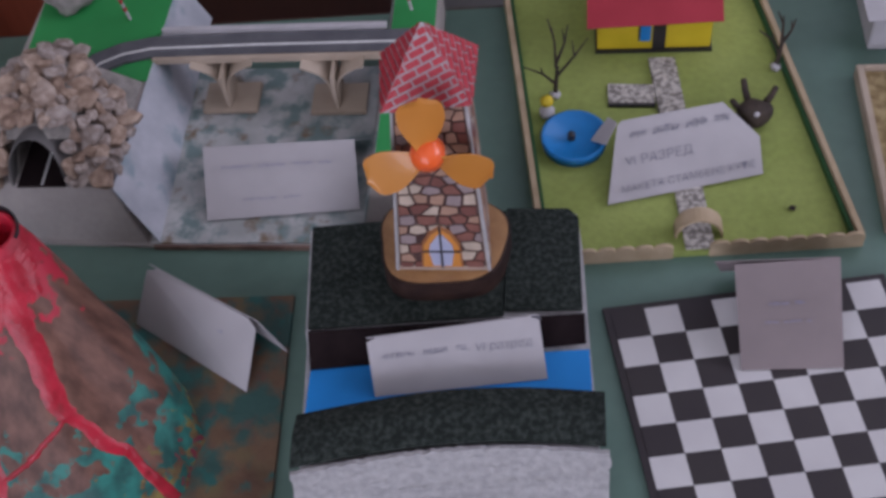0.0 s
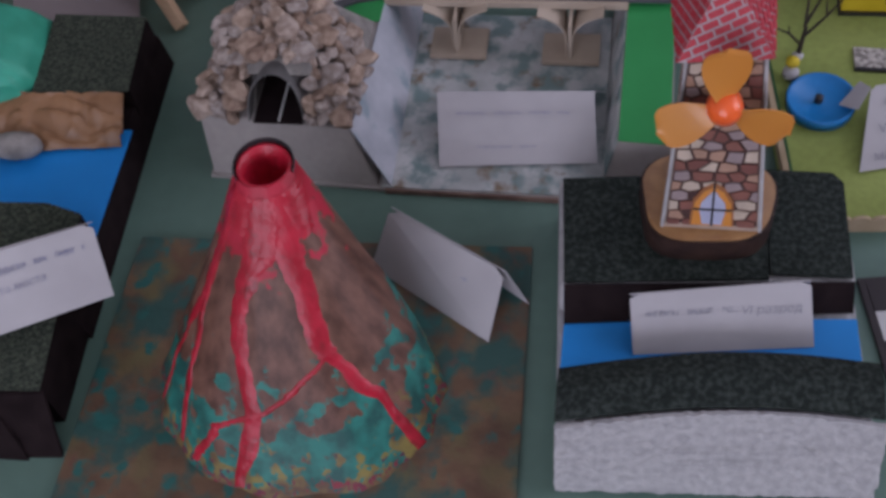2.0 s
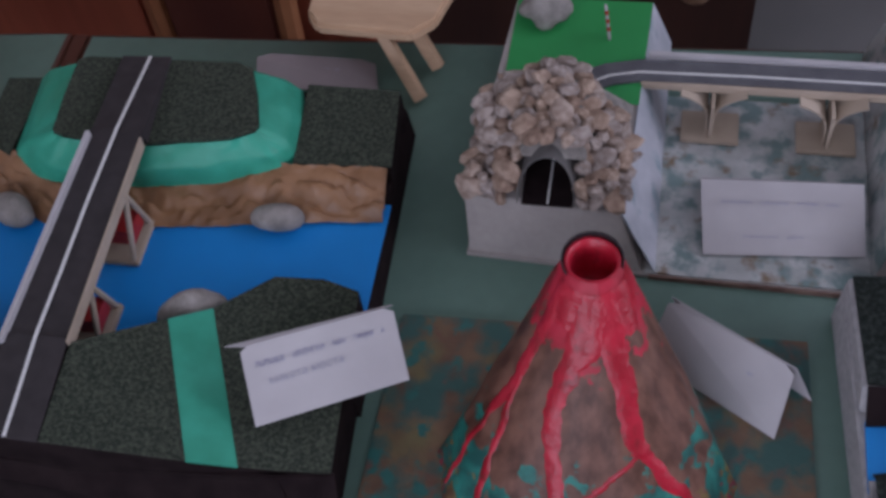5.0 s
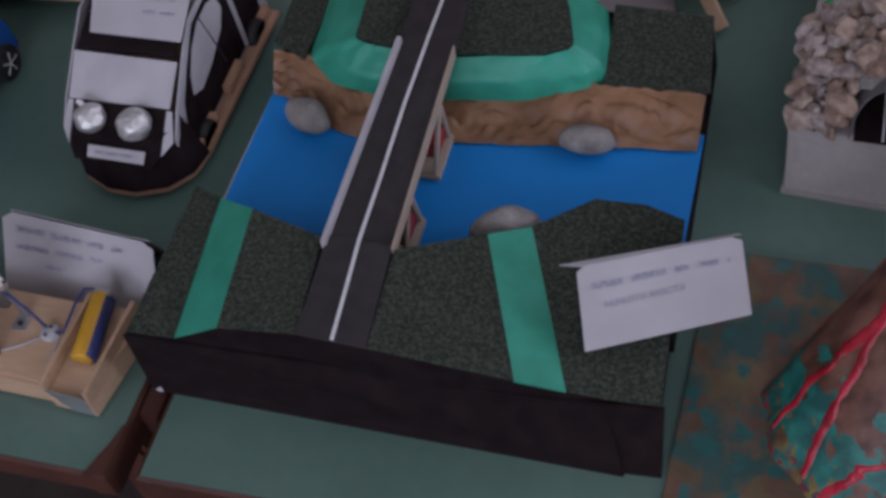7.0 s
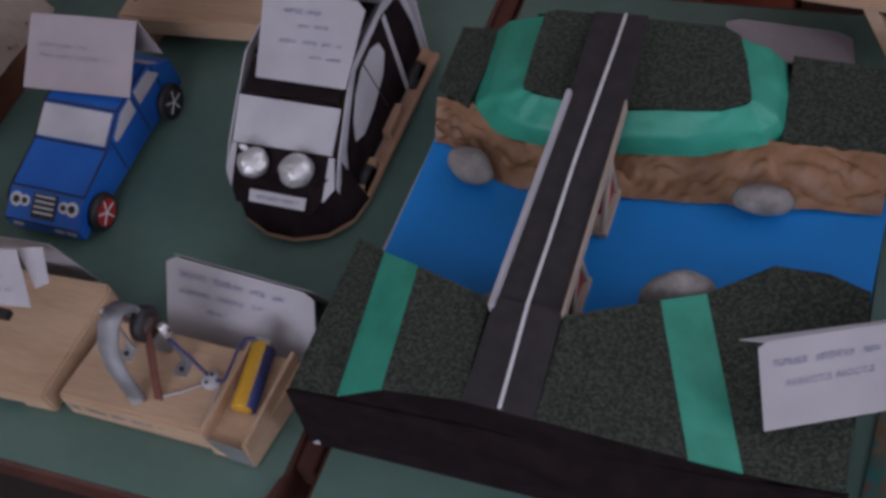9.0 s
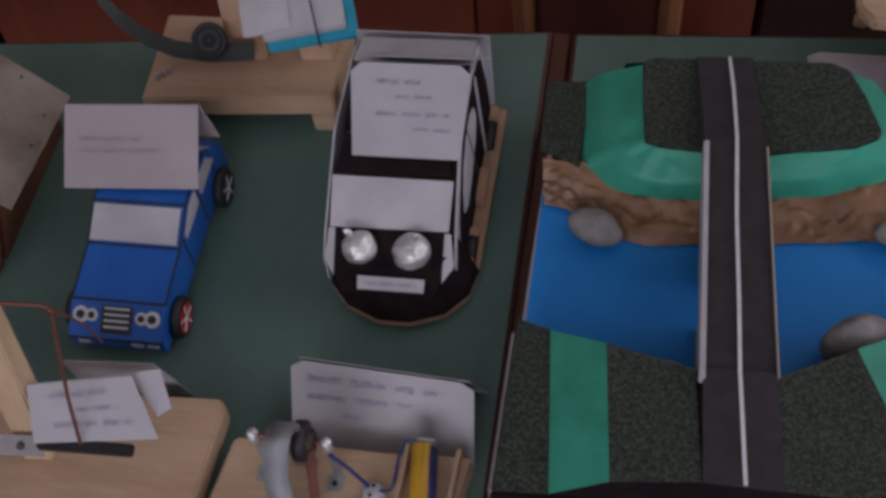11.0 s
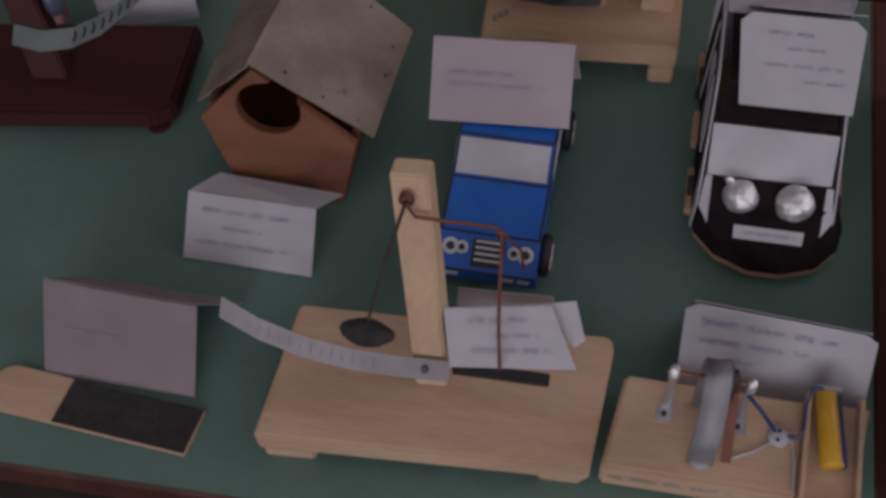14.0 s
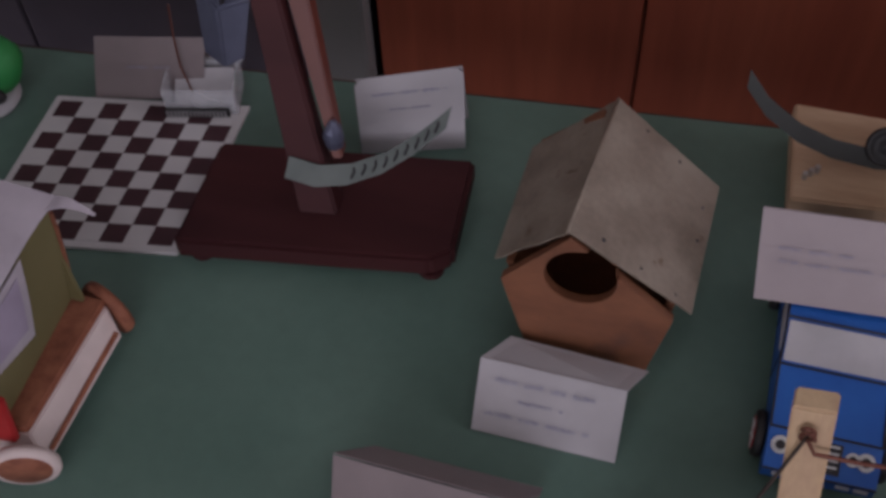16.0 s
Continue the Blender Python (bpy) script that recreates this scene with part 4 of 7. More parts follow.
# ---- the volcano ----
def volcano():
    g = empty("volcano_model", (0.47, -0.36, 0), "papier-mache volcano with red lava streams on a painted board", "diorama")
    part("board", hexa([(0.330, -0.258, 0), (0.324, -0.461, 0), (0.615, -0.466, 0), (0.608, -0.250, 0)][::-1], [(0.330, -0.258, 0.004), (0.324, -0.461, 0.004), (0.615, -0.466, 0.004), (0.608, -0.250, 0.004)][::-1], 0.0006), M_VBOARD, g, "board dabbed with brown and teal paint")
    C, T, H = Vector((0.470, -0.368)), Vector((0.4650, -0.3040)), 0.156

    def at(a, h, out=0.0):
        """A point of the cone at the angle a and the share h of its height."""
        w = 1 + 0.05 * noise.noise(Vector((math.cos(a) * 1.6, math.sin(a) * 1.6, h * 2))) + 0.012 * math.sin(a * 11 + 3 * h) + 0.022 * (1 - h) ** 0.5 * noise.noise(Vector((math.cos(a) * 7, math.sin(a) * 7, h * 1.2 + 9)))
        r = (0.0165 + 0.0775 * (1 - h) ** 1.03) * w + 0.0018 * noise.noise(Vector((math.cos(a) * 6, math.sin(a) * 6, h * 7))) * (1 - h) + out
        ry = r * (1 - 0.21 * (1 - h))
        c = C.lerp(T, h)
        return Vector((c.x + r * math.cos(a), c.y + ry * math.sin(a), 0.004 + (H - 0.004) * h + out * 0.5))

    n = 72

    def skin(h0, h1, rows, out, edge=None):
        b = bmesh.new()
        vs = []
        for j in range(rows + 1):
            ring = []
            for i in range(n):
                a = 2 * math.pi * i / n
                hh = h0 + ((edge(a) if edge else h1) - h0) * j / rows
                ring.append(b.verts.new(at(a, hh, out)))
            vs.append(ring)
        for j in range(rows):
            for i in range(n):
                b.faces.new((vs[j][i], vs[j][(i + 1) % n], vs[j + 1][(i + 1) % n], vs[j + 1][i]))
        return b

    cone = part("cone", skin(0.0, 1.0, 40, 0.0), M_CONEALL, g, "brown cone with a teal painted foot and red top", True)
    # crater
    part("crater", lathe([(0.0005, -0.056), (0.0105, -0.056), (0.0165, -0.003), (0.0160, 0.0008), (0.0142, 0.0006), (0.0125, -0.008), (0.0110, -0.020), (0.0095, -0.030), (0.0005, -0.031)], (T.x, T.y, H - 0.0005), seg=32), M_LAVA, cone, "glossy red crater", True)
    b = bmesh.new()
    k = 16
    ringa, ringb = [], []
    for i in range(k + 1):
        a = math.radians(-10 + 230 * i / k)
        ringa.append(b.verts.new((T.x + 0.0168 * math.cos(a), T.y + 0.0168 * math.sin(a), H - 0.004)))
        ringb.append(b.verts.new((T.x + 0.0172 * math.cos(a), T.y + 0.0172 * math.sin(a), H + 0.0022 * math.sin(math.pi * i / k) + 0.0008)))
    for i in range(k):
        b.faces.new((ringa[i], ringa[i + 1], ringb[i + 1], ringb[i]))
    thicken(b, 0.0008)
    part("rim", b, M_DBLK, cone, "dark torn rim of the crater", True)

    # lava streams: (angle, height) stations in degrees and shares, with widths
    def stream(st, wid):
        b = bmesh.new()
        prev = None
        m = 44
        for i in range(m + 1):
            s = i / m * (len(st) - 1)
            j = min(int(s), len(st) - 2)
            f = s - j
            a = math.radians(st[j][0] + (st[j + 1][0] - st[j][0]) * f)
            h = st[j][1] + (st[j + 1][1] - st[j][1]) * f
            a += 0.06 * noise.noise(Vector((h * 8, st[0][0], 1)))
            w = (wid[0] + (wid[1] - wid[0]) * i / m) * (1 + 0.55 * noise.noise(Vector((i * 0.22, st[0][0], 3))) + 0.35 * noise.noise(Vector((i * 0.6, st[0][0], 7))))
            r = 0.0165 + 0.0775 * (1 - h) ** 1.03
            row = [b.verts.new(at(a + (w * u + 0.0015 * noise.noise(Vector((i * 0.5, u * 3, st[0][0])))) / r, h, -0.0002 + 0.0010 * (1 - u ** 4) + 0.0003 * noise.noise(Vector((i * 0.4, u * 2, 5))))) for u in (-1, -0.6, 0, 0.6, 1)]
            if prev:
                for q in range(4):
                    b.faces.new((prev[q], prev[q + 1], row[q + 1], row[q]))
            prev = row
        part("lava_stream", b, M_LAVA, cone, "glossy red lava stream", True)

    for st, wid in (([(-146, 0.95), (-150, 0.74), (-154, 0.55), (-165, 0.26), (-166, 0.04)], (0.0060, 0.0022)), ([(-152, 0.66), (-148, 0.48), (-143, 0.27), (-140, 0.04)], (0.0028, 0.0034)),
                    ([(-93, 0.96), (-104, 0.76), (-114, 0.60), (-108, 0.46), (-100, 0.29), (-106, 0.01)], (0.0075, 0.0052)), ([(-101, 0.28), (-120, 0.21), (-127, 0.03)], (0.0036, 0.0034)),
                    ([(-60, 0.97), (-62, 0.82), (-57, 0.67), (-57, 0.51), (-50, 0.43), (-34, 0.25), (-27, 0.0)], (0.0095, 0.0042)), ([(-57, 0.46), (-70, 0.41), (-84, 0.34), (-99, 0.28)], (0.0026, 0.0032)),
                    ([(-75, 0.97), (-78, 0.88), (-84, 0.80), (-100, 0.74)], (0.0120, 0.0040)), ([(-20, 0.97), (-22, 0.9), (-30, 0.82)], (0.0120, 0.0050)), ([(-125, 0.97), (-125, 0.9), (-122, 0.85)], (0.0120, 0.0060)),
                    ([(150, 0.9), (152, 0.5), (160, 0.1)], (0.006, 0.003)), ([(60, 0.9), (64, 0.4), (60, 0.0)], (0.006, 0.004))):
        stream(st, wid)
    return g


volcano()


# ---- the windmill model ----
def windmill_model():
    g = empty("stream_model", (0.72, -0.30, 0), "polystyrene landscape with dark green hills and a blue stream", "diorama")
    X0, X1 = 0.632, 0.808
    part("foam_base", hexa([(X0 + 0.004, -0.409, 0), (X1 + 0.008, -0.398, 0), (X1, -0.213, 0), (X0 - 0.008, -0.225, 0)], [(X0 + 0.003, -0.393, 0.036), (X1 + 0.007, -0.382, 0.036), (X1 - 0.003, -0.215, 0.036), (X0 - 0.007, -0.227, 0.036)], 0.0012), M_FOAM, g, "white polystyrene slab")
    part("foam_back", hexa([(X0, -0.318, 0.0355), (X1 + 0.001, -0.302, 0.0355), (X1 - 0.003, -0.215, 0.0355), (X0 - 0.007, -0.227, 0.0355)], [(X0, -0.308, 0.0525), (X1, -0.2955, 0.0525), (X1 - 0.005, -0.217, 0.0525), (X0 - 0.006, -0.229, 0.0525)], 0.001), M_FOAM, g, "white polystyrene block")
    part("bank_face", slab([(X0 + 0.003, -0.3285, 0.0387), (X1, -0.3090, 0.0387), (X1 - 0.001, -0.2965, 0.0545), (X0 + 0.002, -0.3095, 0.0545)], 0.0012), M_BLACK, g, "black paper bank")
    part("grass_sheet", slab([(X0 + 0.002, -0.3085, 0.0535), (0.757, -0.2985, 0.0535), (0.757, -0.2175, 0.0535), (X0 - 0.004, -0.2290, 0.0535)], 0.0022, 0.0005), M_GRASS2, g, "dark green grit sheet")
    part("grass_sheet", slab([(0.7573, -0.2955, 0.0545), (X1 - 0.002, -0.2950, 0.0545), (X1 - 0.0035, -0.2240, 0.0545), (X1 - 0.010, -0.2165, 0.0545), (0.7573, -0.2160, 0.0545)], 0.0022, 0.0005), M_GRASS2, g, "dark green grit sheet")
    part("water", hexa([(X0 + 0.003, -0.372, 0.0363), (X1 + 0.004, -0.360, 0.0363), (X1 + 0.002, -0.313, 0.0363), (X0 + 0.003, -0.325, 0.0363)], [(X0 + 0.003, -0.372, 0.0385), (X1 + 0.004, -0.360, 0.0385), (X1 + 0.002, -0.313, 0.0385), (X0 + 0.003, -0.325, 0.0385)]), M_WATER, g, "glossy blue paper stream")

    def hill(u, v):
        top = 0.0585 + 0.004 * math.sin(math.pi * min(1, u * 1.1)) - 0.003 * u
        prof = [(0.0, -0.001), (0.08, 0.001), (0.5, 0.004), (0.92, -0.001), (1.0, -0.007)]
        j = max(k for k in range(4) if prof[k][0] <= min(v, 0.999))
        f = (v - prof[j][0]) / (prof[j + 1][0] - prof[j][0])
        z = top + prof[j][1] + (prof[j + 1][1] - prof[j][1]) * f
        y0 = -0.4040 + 0.0185 * math.sin(math.pi * u * 0.62)
        y1 = -0.3660 + 0.0195 * math.sin(math.pi * u * 0.62)
        return (X0 + 0.003 + (X1 - X0 + 0.007) * u, y0 + (y1 - y0) * v, z)

    part("front_hill", grid(22, 12, hill, -0.0022), M_GRASS2, g, "dark green grit sheet bent into a hill", True)
    part("foam_front", grid(110, 40, lambda u, v: (X0 + 0.003 + (X1 - X0 + 0.009) * u, (-0.4195 + 0.011 * u) * (1 - v) + (hill(u, 0.0)[1] - 0.0010) * v + 0.0010 * noise.noise(Vector((u * 46, v * 15, 0))) - 0.0007 * abs(noise.noise(Vector((u * 90, v * 30, 4)))), (hill(u, 0.04)[2] - 0.0035) * v + 0.001), 0.0035), M_FOAM, g, "white polystyrene front with a rough surface", True)
    part("foam_fill", hexa([(X0 + 0.004, -0.391, 0.0355), (X1 + 0.006, -0.380, 0.0355), (X1 + 0.004, -0.352, 0.0355), (X0 + 0.003, -0.364, 0.0355)], [(X0 + 0.004, -0.388, 0.046), (X1 + 0.006, -0.376, 0.044), (X1 + 0.004, -0.354, 0.042), (X0 + 0.003, -0.366, 0.042)]), M_FOAM, g)
    writing(g, (0.684, -0.4225, 0.006), (0.790, -0.4170, 0.006), (0.685, -0.4030, 0.050), (0.789, -0.3960, 0.050), [(0.72, 0.1, 0.95, 0.06), (0.52, 0.2, 0.8, 0.05)], M_LABEL, 0.001)

    w = empty("windmill", (0.72, -0.262, 0.056), "model windmill on a varnished wood slice with orange sails", "windmill")
    ring = []
    for i in range(40):
        a = 2 * math.pi * i / 40
        k = 1 + 0.03 * math.sin(3 * a + 1) + 0.02 * math.sin(5 * a)
        e = 2.8
        ca, sa = math.cos(a), math.sin(a)
        r = 1 / (abs(ca) ** e + abs(sa) ** e) ** (1 / e)
        ring.append((0.7185 + 0.0410 * r * ca * k, -0.2530 + 0.0345 * r * sa * k))
    sl = part("wood_slice", prism(ring, 0.0545, 0.0745, 0.0008), M_BARK, w, "thick slice of wood with dark bark")
    part("slice_top", prism([(0.7185 + (x - 0.7185) * 0.96, -0.253 + (y + 0.253) * 0.96) for x, y in ring], 0.0735, 0.0762, 0.0008), M_SLICE, sl, "varnished pale top of the slice")
    # tower: tapered, with stones proud of the mortar
    base = [(0.6915, -0.2775), (0.7490, -0.2785), (0.7455, -0.2290), (0.6965, -0.2280)]
    head = [(0.698, -0.2385), (0.740, -0.2375), (0.739, -0.206), (0.699, -0.205)]
    zb, zt = 0.0762, 0.188
    part("tower", hexa([(x, y, zb) for x, y in base], [(x, y, zt) for x, y in head]), M_TOWER, w, "cream mortar of the stone tower")
    rnd = random.Random(11)
    tones = [mat("tower_stone", c, 0.6, tuple(v * 1.25 for v in c), 90) for c in ((0.20, 0.075, 0.055), (0.36, 0.23, 0.17), (0.16, 0.055, 0.042), (0.44, 0.35, 0.28), (0.25, 0.19, 0.19), (0.34, 0.20, 0.14))]
    dark = mat("dark_joint_paint", (0.055, 0.022, 0.018), 0.7, scale=60)
    for side in range(4):
        A, B, D, E = Vector((*base[side], zb)), Vector((*base[(side + 1) % 4], zb)), Vector((*head[side], zt)), Vector((*head[(side + 1) % 4], zt))
        nrm = (B - A).cross(D - A).normalized()
        pt = lambda u, v, o: (A * (1 - u) + B * u) * (1 - v) + (D * (1 - u) + E * u) * v + nrm * o
        part("joints", slab([pt(0.03, 0.03, 0.0002), pt(0.97, 0.03, 0.0002), pt(0.97, 0.99, 0.0002), pt(0.03, 0.99, 0.0002)], 0.0003), dark, w, "dark joints between the stones")
        seeds = [((k % 5 + 0.5 + 0.4 * (k // 5 % 2) - 0.2 + rnd.uniform(-0.3, 0.3)) / 5, (k // 5 + 0.5 + rnd.uniform(-0.26, 0.26)) / 17) for k in range(85)]
        for sx, sy in seeds:
            q = [(0.03, 0.02), (0.97, 0.02), (0.97, 0.985), (0.03, 0.985)]
            for ox, oy in seeds:
                # distances count the tower as about twice as high as it is wide
                nx, ny = ox - sx, (oy - sy) * 4.2
                if nx * nx + ny * ny < 1e-9 or abs(nx) > 0.6 or abs(oy - sy) > 0.3:
                    continue
                lim = (nx * nx + ny * ny) / 2
                f = [(a - sx) * nx + (c - sy) * 4.2 * ny - lim for a, c in q]
                cell = []
                for p in range(len(q)):
                    p2 = (p + 1) % len(q)
                    if f[p] <= 0:
                        cell.append(q[p])
                    if (f[p] < 0) != (f[p2] < 0) and abs(f[p] - f[p2]) > 1e-9:
                        s = f[p] / (f[p] - f[p2])
                        cell.append((q[p][0] + (q[p2][0] - q[p][0]) * s, q[p][1] + (q[p2][1] - q[p][1]) * s))
                q = cell
                if len(q) < 3:
                    break
            if len(q) < 3:
                continue
            m0, m1 = sum(a for a, c in q) / len(q), sum(c for a, c in q) / len(q)
            if side == 0 and 0.28 < m0 < 0.72 and m1 < 0.25:
                continue
            part("stone", slab([pt(m0 + (a - m0) * 0.80, m1 + (c - m1) * 0.80, 0.0005) for a, c in q], 0.0008), tones[rnd.randrange(6)], w)
        if side == 0:
            arch = lambda r, o: [pt(0.5 - 0.23 * r, 0.03, o), pt(0.5 + 0.23 * r, 0.03, o), pt(0.5 + 0.215 * r, 0.03 + 0.15 * r, o), pt(0.5 + 0.12 * r, 0.03 + 0.225 * r, o), pt(0.5, 0.03 + 0.26 * r, o), pt(0.5 - 0.12 * r, 0.03 + 0.225 * r, o), pt(0.5 - 0.215 * r, 0.03 + 0.15 * r, o)]
            frame_ = part("window_frame", slab(arch(1.0, 0.0006), 0.0009), M_WINF, w, "dark orange printed window frame")
            part("curtain", slab(arch(0.90, 0.0013), 0.0004), M_ORANGE, frame_, "orange curtain")
            part("pane", slab([pt(0.40, 0.04, 0.0018), pt(0.60, 0.04, 0.0018), pt(0.64, 0.13, 0.0018), pt(0.62, 0.175, 0.0018), pt(0.5, 0.245, 0.0018), pt(0.38, 0.175, 0.0018), pt(0.36, 0.13, 0.0018)], 0.0003), mat("lilac_window_print", (0.36, 0.38, 0.52), 0.5, scale=40), frame_, "pale lilac pane")
            part("mullion", slab([pt(0.488, 0.03, 0.0021), pt(0.512, 0.03, 0.0021), pt(0.512, 0.29, 0.0021), pt(0.488, 0.29, 0.0021)], 0.0004), M_DBLK, frame_)
            part("mullion", slab([pt(0.29, 0.124, 0.0021), pt(0.71, 0.124, 0.0021), pt(0.71, 0.135, 0.0021), pt(0.29, 0.135, 0.0021)], 0.0003), M_DBLK, frame_)
        part("corner_strip", tube([pt(0, 0.0, 0), pt(0, 1, 0)], 0.0011, 6), M_FOAM, w, "white paper edge of the tower")
    # roof with brick rows
    ev = [(0.6925, -0.2445, 0.185), (0.7440, -0.2425, 0.188), (0.7460, -0.198, 0.189), (0.6885, -0.198, 0.185)]
    ap = Vector((0.7170, -0.2110, 0.222))
    roof = part("roof", hexa(ev, [ap + Vector(((x - 0.7170) * 0.02, (y + 0.2110) * 0.02, 0)) for x, y, z in ev]), M_WHITE, w, "pyramid roof printed with red bricks")
    for side in range(4):
        A, B = Vector(ev[side]), Vector(ev[(side + 1) % 4])
        nrm = (B - A).cross(ap - A).normalized()
        ex = (B - A).normalized()
        ey = nrm.cross(ex)
        tri = [(0.0, 0.0), ((B - A).length, 0.0), ((ap - A).dot(ex), (ap - A).dot(ey))]
        ca, sa = math.cos(0.38), math.sin(0.38)
        for r in range(-8, 24):
            for k in range(-6, 14):
                x0, y0 = (k + 0.5 * (r % 2)) * 0.0098, r * 0.0047
                q = [(x * ca - y * sa, x * sa + y * ca) for x, y in ((x0, y0), (x0 + 0.0086, y0), (x0 + 0.0086, y0 + 0.0036), (x0, y0 + 0.0036))]
                for i in range(3):
                    (ax_, ay_), (bx_, by_) = tri[i], tri[(i + 1) % 3]
                    f = [(bx_ - ax_) * (y - ay_) - (by_ - ay_) * (x - ax_) for x, y in q]
                    cell = []
                    for p in range(len(q)):
                        p2 = (p + 1) % len(q)
                        if f[p] >= 0:
                            cell.append(q[p])
                        if (f[p] > 0) != (f[p2] > 0) and abs(f[p] - f[p2]) > 1e-12:
                            h = f[p] / (f[p] - f[p2])
                            cell.append((q[p][0] + (q[p2][0] - q[p][0]) * h, q[p][1] + (q[p2][1] - q[p][1]) * h))
                    q = cell
                    if len(q) < 3:
                        break
                area = 0.5 * abs(sum(q[i][0] * q[(i + 1) % len(q)][1] - q[(i + 1) % len(q)][0] * q[i][1] for i in range(len(q)))) if len(q) > 2 else 0
                if area > 2e-6:
                    part("brick", hexa([A + ex * x + ey * y + nrm * 0.0003 for x, y in q], [A + ex * x + ey * y + nrm * 0.0008 for x, y in q]), M_BRICKR, roof)
    # sails
    hub = Vector((0.7190, -0.266, 0.1735))
    ax = Vector((0.03, -0.97, 0.24)).normalized()
    hb = part("hub", lathe([(0.0098, -0.006), (0.0102, 0.0), (0.0085, 0.005), (0.0045, 0.0085), (0.0008, 0.0098)], hub, ax), M_HUB, w, "bright orange plastic hub", True)
    part("axle", tube([hub - ax * 0.030, hub - ax * 0.004], 0.003), M_STEEL, w)
    e1 = Vector((1, 0, 0))
    e1 = (e1 - ax * e1.dot(ax)).normalized()
    e2 = ax.cross(e1)
    if e2.z < 0:
        e2 = -e2
    for deg in (93, -24, 203):
        d = e1 * math.cos(math.radians(deg)) + e2 * math.sin(math.radians(deg))
        s = ax.cross(d)

        def blade(u, v):
            L = 0.006 + 0.0325 * v
            wv = 0.0040 + 0.0092 * math.sin(math.pi * min(1, 0.02 + v * 0.72)) ** 1.2
            if v > 0.85:
                wv *= math.sqrt(max(0.0, 1 - ((v - 0.85) / 0.15) ** 2)) * 0.95 + 0.05
            q = (u - 0.5) * 2
            return hub + d * L + s * wv * q + ax * (0.0030 * q * (1 - 0.4 * v) + 0.002)

        part("sail", grid(8, 14, blade, 0.0009), M_ORANGE, hb, "translucent orange plastic sail", True)
    return g


windmill_model()


# ---- the model house on its lawn ----
def lawn_model():
    g = empty("lawn_model", (0.875, -0.08, 0), "model garden board of green felt with a straw fence", "diorama")
    q = [(0.779, -0.2245), (0.997, -0.209), (0.945, 0.075), (0.743, 0.072)]
    part("lawn", prism(q, 0, 0.0055), M_LAWN, g, "light green felt lawn")
    for a, b in ((q[0], q[3]), (q[1], q[2]), (q[3], q[2])):
        A, B = Vector(a), Vector(b)
        d = (B - A).normalized()
        n = Vector((-d.y, d.x)) * (0.003 if a != q[1] else -0.003)
        if a == q[3]:
            n = -n * -1
        for off, wd, h, m, nm in ((0.0, 0.0045, 0.009, M_STRAW, "fence"), (0.0048, 0.0028, 0.006, M_HEDGE, "hedge")):
            nn = Vector((-d.y, d.x)) * (1 if a == q[0] else -1) * -1
            if a == q[3]:
                nn = Vector((0, -1))
            o = nn * off
            e = nn * wd
            k = [A + o, B + o, B + o + e, A + o + e]
            part(nm, hexa([(v.x, v.y, 0.0055) for v in k], [(v.x, v.y, 0.0055 + h) for v in k], 0.0006), m, g, "straw-coloured fence rail" if m is M_STRAW else "dark green hedge strip")
    # scalloped front fence on both sides of the gate
    A, B = Vector(q[0]), Vector(q[1])
    for i in range(17):
        f = (i + 0.5) / 17
        if 0.44 < f < 0.55:
            continue
        c = A.lerp(B, f)
        b = bmesh.new()
        vs = []
        r = 0.0070
        pts = [(-r, 0), (r, 0)] + [(r * math.cos(t), 0.0105 + r * 0.8 * math.sin(t)) for t in [math.pi * k / 8 for k in range(9)]]
        lo = [(c.x + x * 0.998, c.y + x * 0.07 - 0.001, 0.0 + z) for x, z in pts]
        hi = [(x, y + 0.0022, z) for x, y, z in lo]
        part("fence_scallop", hexa(lo, hi), M_STRAW, g)
    # path of gravel
    for k in ([(0.878, -0.216), (0.898, -0.215), (0.881, -0.036), (0.861, -0.036)], [(0.829, -0.082), (0.864, -0.083), (0.864, -0.064), (0.829, -0.062)]):
        part("path", prism(k, 0.0056, 0.0085, 0.0005), M_GRAVEL, g, "speckled gravel path")
    part("path_edge", prism([(0.829, -0.0845), (0.864, -0.0855), (0.864, -0.083), (0.829, -0.082)], 0.0056, 0.0082), M_DBLK, g, "black strip beside the path")
    # gate arch
    b = bmesh.new()
    arch = [(0.0165 * math.cos(t), 0.020 * math.sin(t)) for t in [math.pi * k / 14 for k in range(15)]]
    for (x0, z0), (x1, z1) in zip(arch, arch[1:]):
        merge(b, hexa([(0.8875 + x0, -0.206, 0.006 + z0), (0.8875 + x1, -0.206, 0.006 + z1), (0.8875 + x1 * 0.9, -0.206, 0.006 + z1 * 0.92), (0.8875 + x0 * 0.9, -0.206, 0.006 + z0 * 0.92)],
                      [(0.8875 + x0, -0.194, 0.006 + z0), (0.8875 + x1, -0.194, 0.006 + z1), (0.8875 + x1 * 0.9, -0.194, 0.006 + z1 * 0.92), (0.8875 + x0 * 0.9, -0.194, 0.006 + z0 * 0.92)]))
    bmesh.ops.remove_doubles(b, verts=b.verts, dist=0.0002)
    part("gate_arch", b, M_STRAW, g, "bent straw card arch over the path")

    h = empty("model_house", (0.866, 0.01, 0.0055), "yellow model house with a crimson card roof", "model house")
    part("wall", box(0.822, 0.9085, -0.026, 0.035, 0.0056, 0.0425, 0.0005), M_YELLOW, h, "bright yellow painted walls")
    part("plinth", box(0.8205, 0.910, -0.0285, 0.0365, 0.0056, 0.0085), M_DBLK, h, "dark plinth")
